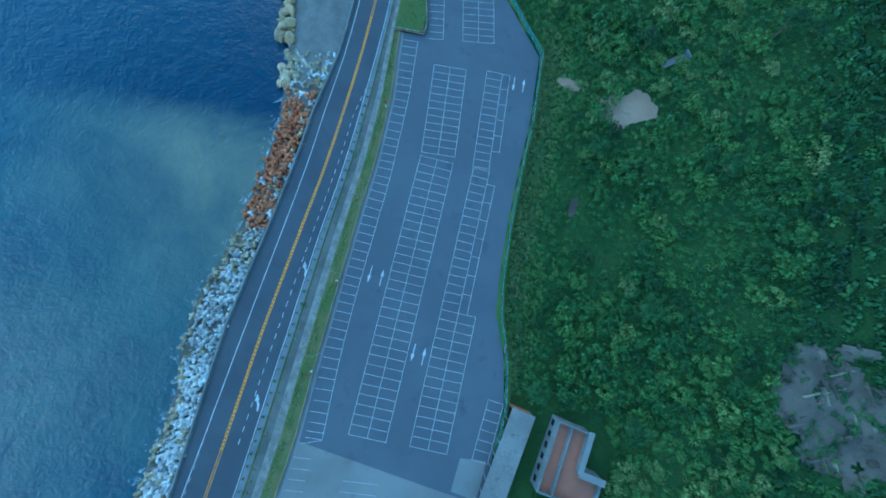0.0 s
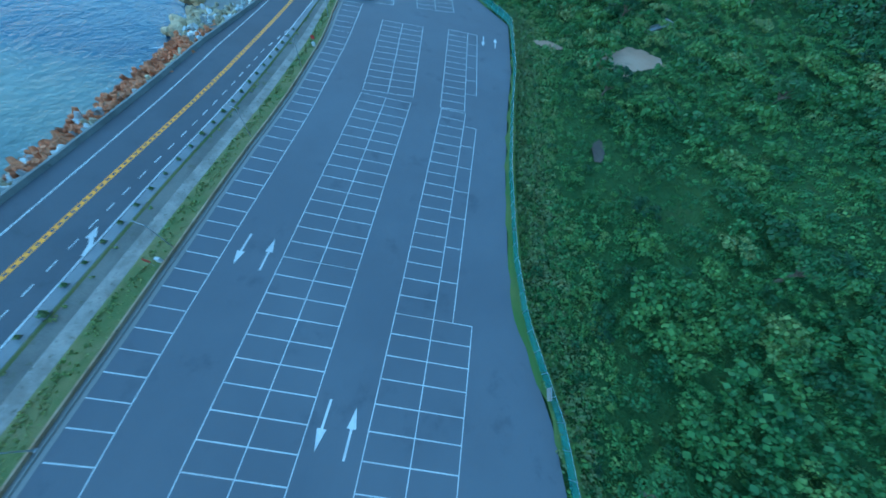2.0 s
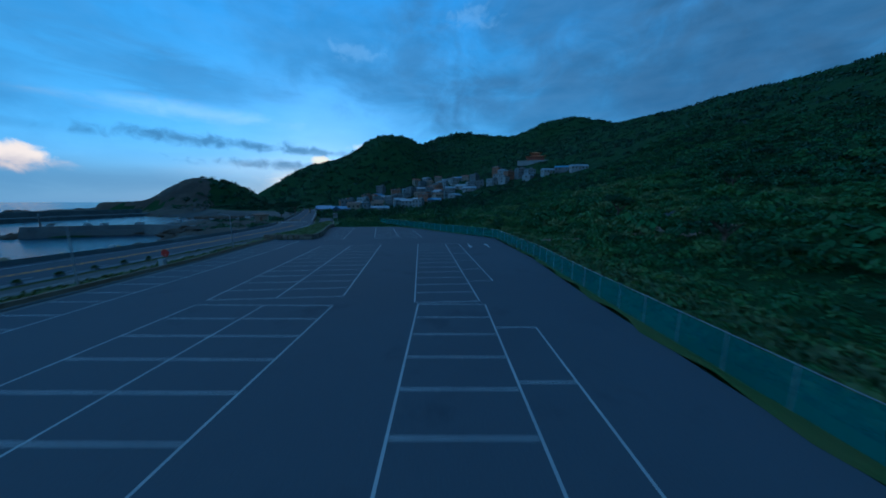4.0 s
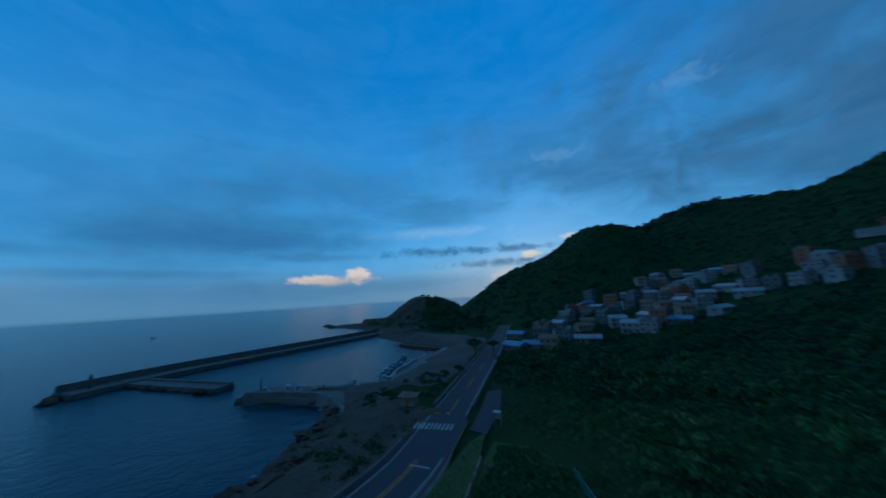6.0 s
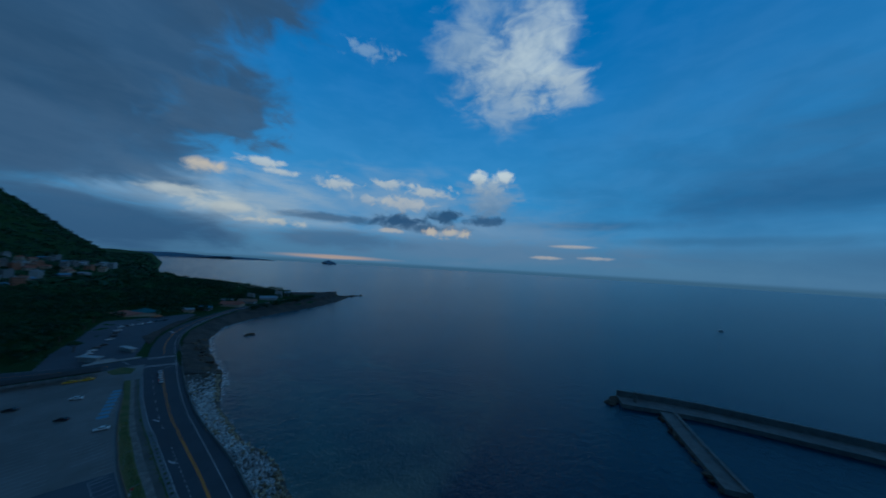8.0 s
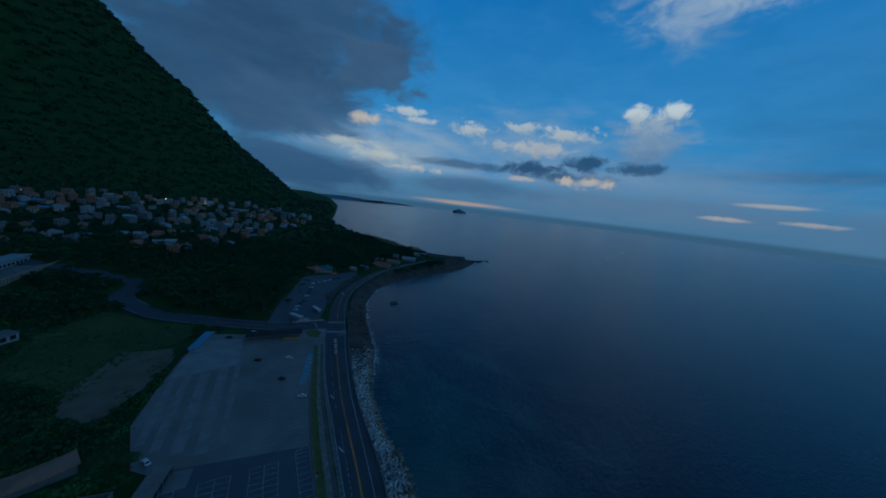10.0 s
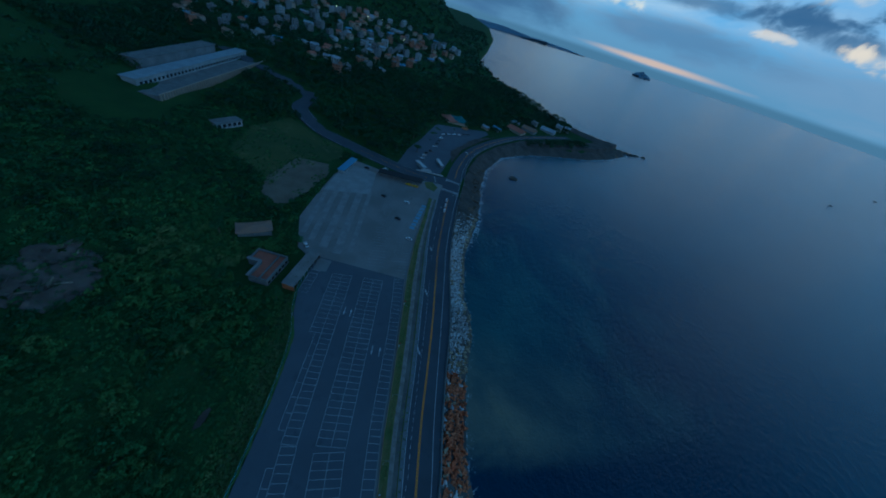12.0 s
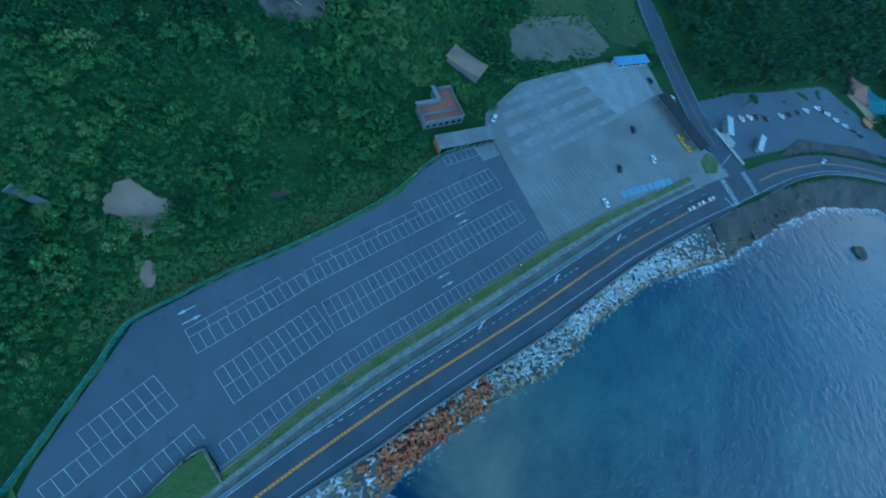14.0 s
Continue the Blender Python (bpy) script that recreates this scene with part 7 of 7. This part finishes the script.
def open_ground(x, y, gap=1.0):
    """Where scrub may grow."""
    ok = inside(LAND, x, y) & (away(COAST, x, y) > 15)
    for poly in (LOT, SLAB, FIELD, MEADOW, LAWN_POLY):
        ok &= ~inside(poly, x, y) & (away(poly, x, y, True) > gap)
    ok &= (away(ROAD_LINE, x, y) > 17 + gap) | (y > 100) & (away(ROAD_LINE, x, y) > 6.5 + gap)
    ok &= away(SIDE_ROAD, x, y) > 7 + gap
    ok &= ~((x < np.interp(y, [-95, -65, -41, 0, 41, 70, 86], [38, 39.8, 33.8, 31, 30, 8, -4])) & (y > -100) & (y < 98))
    ok &= ~inside([(-128, 80), (-45, 90), (-45, 106), (-62, 150), (-96, 210), (-130, 205)], x, y)
    ok &= ~inside([(-6, -215), (14, -226), (6, -264), (-7, -302), (-22, -350), (-64, -376), (-96, -390), (-104, -376), (-66, -300), (-50, -222)], x, y)
    for clear in CLEAR:
        ok &= ~clear(x, y)
    for bx, by, r in BUILT:
        ok &= np.hypot(x - bx, y - by) > r
    return ok


def scatter(x0, x1, y0, y1, pitch, gap=1.0):
    xs, ys = np.meshgrid(np.arange(x0, x1, pitch), np.arange(y0, y1, pitch))
    p = np.stack([xs.ravel(), ys.ravel()], 1) + rng.uniform(-0.5, 0.5, (xs.size, 2)) * pitch
    return p[open_ground(p[:, 0], p[:, 1], gap)]


near_kinds = [tuft(54, 1.0, 0.115, 0.8, s, 18) for s in range(6)]
mid_kinds = [tuft(30, 1.0, 0.19, 0.75, s + 20, 10) for s in range(5)]
far_kinds = [tuft(15, 1.0, 0.36, 0.7, s + 10, 8) for s in range(4)]
bush_kinds = [bush(13, 42, 0.044, s + 1) for s in range(8)]
wood_kinds = [bush(9, 17, 0.08, s + 11) for s in range(8)]
p = np.concatenate([scatter(30, 112, -110, 130, 2.0), scatter(-30, 30, 66, 130, 2.0), scatter(6, 30, 40, 66, 2.0)])
lump = np.clip(0.5 + 1.6 * fractal(p[:, 0], p[:, 1], 12, 3), 0, 1.3)
inland = np.clip((p[:, 0] - np.interp(p[:, 1], [-65, -41, 0, 41, 70, 130], [39, 33, 31, 30, 8, -30])) / 9, 0.15, 1)
plant("scrub", p, (0.75 + 0.85 * lump * inland) * rng.uniform(0.75, 1.25, len(p)), near_kinds, LEAF, "dense green coastal scrub on the slope above the fence", tone=0.6, vary=0.14)
p = scatter(29, 58, -62, 60, 1.15, 0.6)
from_fence = p[:, 0] - np.interp(p[:, 1], [-62, -41, 0, 41, 60], [38.5, 33, 31, 30, 14])
p = p[(from_fence > 0.6) & (from_fence < 9 + 14 * fractal(p[:, 0], p[:, 1], 15, 3))]
plant("vines", p, rng.uniform(0.55, 0.95, len(p)), [tuft(26, 1.0, 0.15, 0.5, s + 70, 6) for s in range(4)], LEAF, "pale low creepers and grass behind the fence", 0.15, tone=0.9, vary=0.12)
p = np.concatenate([scatter(36, 112, -105, 130, 3.9, 2.0), scatter(-20, 36, 72, 130, 4.2, 3.0), scatter(14, 36, 48, 72, 4.2, 3.0)])
thick = fractal(p[:, 0], p[:, 1], 22, 3)
p = p[rng.rand(len(p)) < np.clip(0.74 + 2.0 * thick, 0.25, 0.97)]
size = rng.uniform(1.5, 3.4, len(p)) * np.where(rng.rand(len(p)) < 0.12, 1.35, 1.0)
size = size * np.clip((p[:, 0] - np.interp(p[:, 1], [-105, -62, -41, 0, 41, 70, 130], [39, 38.5, 33, 31, 30, 8, -30])) / 20, 0.35, 1.0)
plant("bushes", p, size, bush_kinds, LEAF, "taller rounded bushes standing out of the scrub", 0.2, tone=0.55, vary=0.22)
p = np.concatenate([scatter(112, 210, -120, 220, 3.3), scatter(-60, 112, 130, 260, 3.3), scatter(40, 112, -235, -110, 3.3), scatter(112, 240, -262, -120, 3.8)])
plant("scrub", p, rng.uniform(1.5, 2.9, len(p)), mid_kinds, LEAF, "thick green scrub higher up the hillside", tone=0.34)
p = np.concatenate([scatter(112, 210, -120, 220, 6.5, 2), scatter(-60, 112, 130, 260, 6.5, 2), scatter(40, 112, -235, -110, 6.0, 2), scatter(112, 240, -262, -120, 7.0, 2)])
p = p[rng.rand(len(p)) < np.clip(0.6 + 2.2 * fractal(p[:, 0], p[:, 1], 30, 3), 0.1, 0.95)]
plant("bushes", p, rng.uniform(2.2, 4.6, len(p)), wood_kinds, LEAF, "bushes and small trees scattered over the hillside", 0.2, tone=0.26, vary=0.16)
p = np.concatenate([scatter(210, 520, -250, 620, 9.2, 3), scatter(-240, 210, 260, 640, 8.8, 3)])
plant("woodland", p, rng.uniform(3.2, 6.4, len(p)), mid_kinds, LEAF, "dark green woodland covering the hills", -1.8, tone=0.08, vary=0.1)
p = np.concatenate([scatter(-260, 330, -520, -235, 9.2, 3), scatter(-260, -60, -640, -520, 9.2, 3)])
plant("woodland", p, rng.uniform(4.8, 8.0, len(p)), wood_kinds, LEAF, "dense dark trees behind the cove", 1.0, tone=0.07, vary=0.08)
p = np.concatenate([scatter(-300, 700, -1700, -520, 15, 5), scatter(-150, 460, 640, 900, 14, 5)])
plant("woodland", p, rng.uniform(7, 12, len(p)), far_kinds, LEAF, "dark woodland on the distant mountain", -3.0, tone=0.06, vary=0.08)
# low growth over the outcrop's ledges, round the harbour hut and along the seaward side of the road
p = np.stack([119 + rng.uniform(-19, 19, 420), -46 + rng.uniform(-22, 22, 420)], 1)
p = p[CLEAR[2](p[:, 0], p[:, 1]) & (fractal(p[:, 0], p[:, 1], 9, 3) > -0.04)]
plant("ledge_scrub", p, rng.uniform(0.6, 1.5, len(p)), near_kinds, LEAF, "low scrub growing on the outcrop's ledges", 0.5, tone=0.4)
p = np.stack([rng.uniform(-74, -38, 520), rng.uniform(62, 128, 520)], 1)
p = p[inside(LAND, p[:, 0], p[:, 1]) & (away(COAST, p[:, 0], p[:, 1]) > 9) & (away(ROAD_LINE, p[:, 0], p[:, 1]) > 7.5) & (p[:, 0] < np.interp(p[:, 1], *np.array(ROAD_LINE)[::1].T[::-1])) & (np.hypot(p[:, 0] + 54.5, p[:, 1] - 97.5) > 4.5) & (fractal(p[:, 0], p[:, 1], 14, 3) > -0.03)]
plant("shore_scrub", p, rng.uniform(0.6, 1.7, len(p)), near_kinds, LEAF, "low scrub between the road and the rocky shore", 0.1, tone=0.3)
p = np.stack([rng.uniform(-340, -150, 420), rng.uniform(232, 330, 420)], 1)
p = p[inside(LAND, p[:, 0], p[:, 1]) & (away(COAST, p[:, 0], p[:, 1]) > 32) & (away(ROAD_LINE, p[:, 0], p[:, 1]) > 14) & ((p[:, 1] > 320) | (p[:, 0] > -196))]
plant("headland_wood", p, rng.uniform(2.2, 4.2, len(p)), wood_kinds, LEAF, "dark wind-shaped trees on the harbour headland", -0.6, tone=0.12, vary=0.1)
# rough tufts over the meadow and the bare field's edges
p = np.stack([rng.uniform(54, 138, 2600), rng.uniform(-266, -126, 2600)], 1)
p = p[(inside(MEADOW, p[:, 0], p[:, 1]) | inside(FIELD, p[:, 0], p[:, 1]) & (away(FIELD, p[:, 0], p[:, 1], True) < 7)) & (fractal(p[:, 0], p[:, 1], 16, 3) > -0.06)]
plant("meadow_tufts", p, rng.uniform(0.4, 1.3, len(p)), [tuft(14, 1.0, 0.22, 0.5, s + 80, 5) for s in range(4)], LEAF, "rough grass tufts and low bushes in the field", 0.05, tone=0.5, vary=0.2)
# dry grass along the fence and tall grass on the verge
p = scatter(30, 42, -60, 90, 0.8, 0.3)
p = p[(p[:, 0] - np.interp(p[:, 1], [-60, -41, 0, 41, 90], [38.5, 33.5, 30.6, 29.6, 0]) < 6) & (rng.rand(len(p)) < 0.75)]
blade = [tuft(26, 0.6, 0.17, 1.3, s + 30) for s in range(4)]
plant("dry_grass", p, rng.uniform(0.7, 1.6, len(p)), blade, LEAF_DRY, "pale dry grass tangled along the fence")
line = resample(ROAD_LINE, 0.5)
line = line[(line[:, 1] > -120) & (line[:, 1] < 37)]
e, k = np.interp(line[:, 1], *LOT_EDGE), off_road(line[:, 1], ROAD_R)
pos = []
for f, dens in ((0.24, 0.15), (0.68, 0.55), (0.74, 0.6), (0.8, 0.6), (0.86, 0.6), (0.92, 0.6)):
    m = rng.rand(len(line)) < dens
    off = k + (e - k) * (f + rng.uniform(-0.025, 0.025, len(line)))
    pos.append((line + sideways(line) * off[:, None])[m])
p = np.concatenate(pos)
VERGE_BLADE = material("verge_blades", (0.13, 0.185, 0.05), (0.21, 0.215, 0.08), 0.3, 0.8, 0.0, 1.2, third=(0.22, 0.18, 0.09), spots=0.35, islands=0.35)
plant("verge_tufts", p, rng.uniform(0.28, 0.62, len(p)), [tuft(12, 0.6, 0.34, 0.6, s + 40) for s in range(3)], VERGE_BLADE, "short tufty grass on the verge", 0.0, np.full(len(p), 0.12))


p = np.stack([rng.uniform(-22, 7, 3400), rng.uniform(68, 92, 3400)], 1)
p = p[inside([(-15.2, 69), (3.6, 70.8), (6.0, 71), (-3, 86), (-14, 91.5), (-20.5, 89), (-18, 82)], p[:, 0], p[:, 1]) & ~inside(LAWN_POLY, p[:, 0], p[:, 1])]
plant("grass_tufts", p, rng.uniform(0.25, 0.9, len(p)) * np.clip(0.7 + 1.6 * fractal(p[:, 0], p[:, 1], 9, 3), 0.35, 1.3), [tuft(14, 0.8, 0.26, 0.5, s + 95, 4) for s in range(4)], LEAF, "rough grass and weeds beyond the end of the car park", 0.0, np.full(len(p), 0.02), tone=0.5, vary=0.15)
p = np.stack([rng.uniform(-27, 6, 5200), rng.uniform(37, 93, 5200)], 1)
p = p[inside(LAWN_POLY, p[:, 0], p[:, 1]) & (away(LAWN_POLY, p[:, 0], p[:, 1], True) > 0.5)]
plant("lawn_tufts", p, rng.uniform(0.15, 0.34, len(p)), [tuft(9, 0.7, 0.4, 0.6, s + 90) for s in range(3)], VERGE_BLADE, "uneven grass tufts on the raised lawn", 0.0, 0.86 - 0.008 * (p[:, 1] - 37))


def tree(x, y, tall, label, seed):
    """A trunk with limbs under an uneven crown of leaves."""
    r = random.Random(seed)
    z = ground_at(x, y)
    ob = thing("tree", label, "tree", pose(x, y, z), "roadside trees")
    bm = rod((0, 0, -0.4), (0.1 * tall * 0.3, 0, tall * 0.5), 0.05 * tall, 0.03 * tall, 8)
    tips = []
    for k in range(6):
        a = k * 1.05 + r.uniform(-0.3, 0.3)
        tip = (math.cos(a) * tall * 0.3, math.sin(a) * tall * 0.3, tall * r.uniform(0.55, 0.85))
        tips.append(tip)
        add_rod(bm, (0.02 * tall, 0, tall * r.uniform(0.3, 0.5)), tip, 0.02 * tall, 0.008 * tall, 6)
    part("trunk", bm, BARK, ob)
    quads = [tuft(200, tall * r.uniform(0.2, 0.3), 0.018 * tall + 0.06, 0.8, seed + i, 24).reshape(-1, 3) + np.array(t) for i, t in enumerate(tips + [(0, 0, tall * 0.8), (0.1 * tall, 0.1 * tall, tall * 0.65)])]
    v = np.concatenate(quads)
    me = mesh_from("crown", v, np.arange(len(v)).reshape(-1, 4), LEAF)
    me.attributes.new("clump", "FLOAT", "FACE").data.foreach_set("value", np.full(len(v) // 4, r.uniform(0.15, 0.4), np.float32))
    put(new("crown", me), ob)
    return ob


for i, (x, y, h) in enumerate(((-75, 166, 9), (-70, 176, 7), (-60, 131, 4), (-120, 246, 8), (-60, 122, 4), (88, -92, 8), (46, -58, 6), (50, -96, 7), (72, -62, 7), (60, 50, 7), (50, 12, 6), (86, 14, 7), (70, -30, 7), (96, 60, 8),
                                (-150, -470, 9), (-165, -478, 11), (-178, -486, 10), (-190, -492, 9), (-172, -496, 12), (-205, -504, 9), (-140, -478, 9), (-6, -262, 8), (14, -258, 9), (26, -262, 8), (8, -275, 10), (0, -290, 9), (-12, -320, 9), (-18, -345, 10))):
    tree(x, y, h, "rounded green tree among coastal scrub" if x > 20 else "dark green tree beside the road", 60 + i)

# ------------------------------------------------------------------ rocks in the bay and the far islet
for x, y, s in ((-114, -266, 4.5), (-384, -486, 6), (-398, -491, 5), (-412, -492, 4), (-377, -492, 6), (-362, -490, 7), (-346, -492, 6), (-333, -484, 5), (-352, -466, 5), (-336, -452, 5), (-318, -440, 4), (-296, -424, 4), (-66, -205, 3), (-70, -218, 2.6), (-64, -190, 2.4), (-440, 300, 7), (-415, 290, 8), (-455, 303, 5)):
    ob = new("sea_rock", DARK_BOULDERS[int(abs(x)) % 4])
    ob.matrix_world = pose(x, y, SEA - 0.1 * s, 0, 0, x * 7 % 360) @ Matrix.Diagonal((s * 1.3, s, s * 0.75, 1))
    tagged(ob, "dark wave-washed rock in the sea", "rock", "sea rocks")
# distance haze is put into this base colour, paler and bluer than rock
HAZED = material("haze_tinted_hills", (0.13, 0.19, 0.25), (0.16, 0.22, 0.28), 0.002, 0.95, 0.0, 0.01)
islet = new("islet", boulder_mesh("islet", HAZED, 77, 0.55, 0.35, 3))
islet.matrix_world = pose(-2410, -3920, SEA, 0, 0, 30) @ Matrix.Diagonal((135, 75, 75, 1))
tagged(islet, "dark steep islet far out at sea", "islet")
far_shore = new("far_headland", boulder_mesh("far_headland", HAZED, 78, 0.3, 0.4, 3))
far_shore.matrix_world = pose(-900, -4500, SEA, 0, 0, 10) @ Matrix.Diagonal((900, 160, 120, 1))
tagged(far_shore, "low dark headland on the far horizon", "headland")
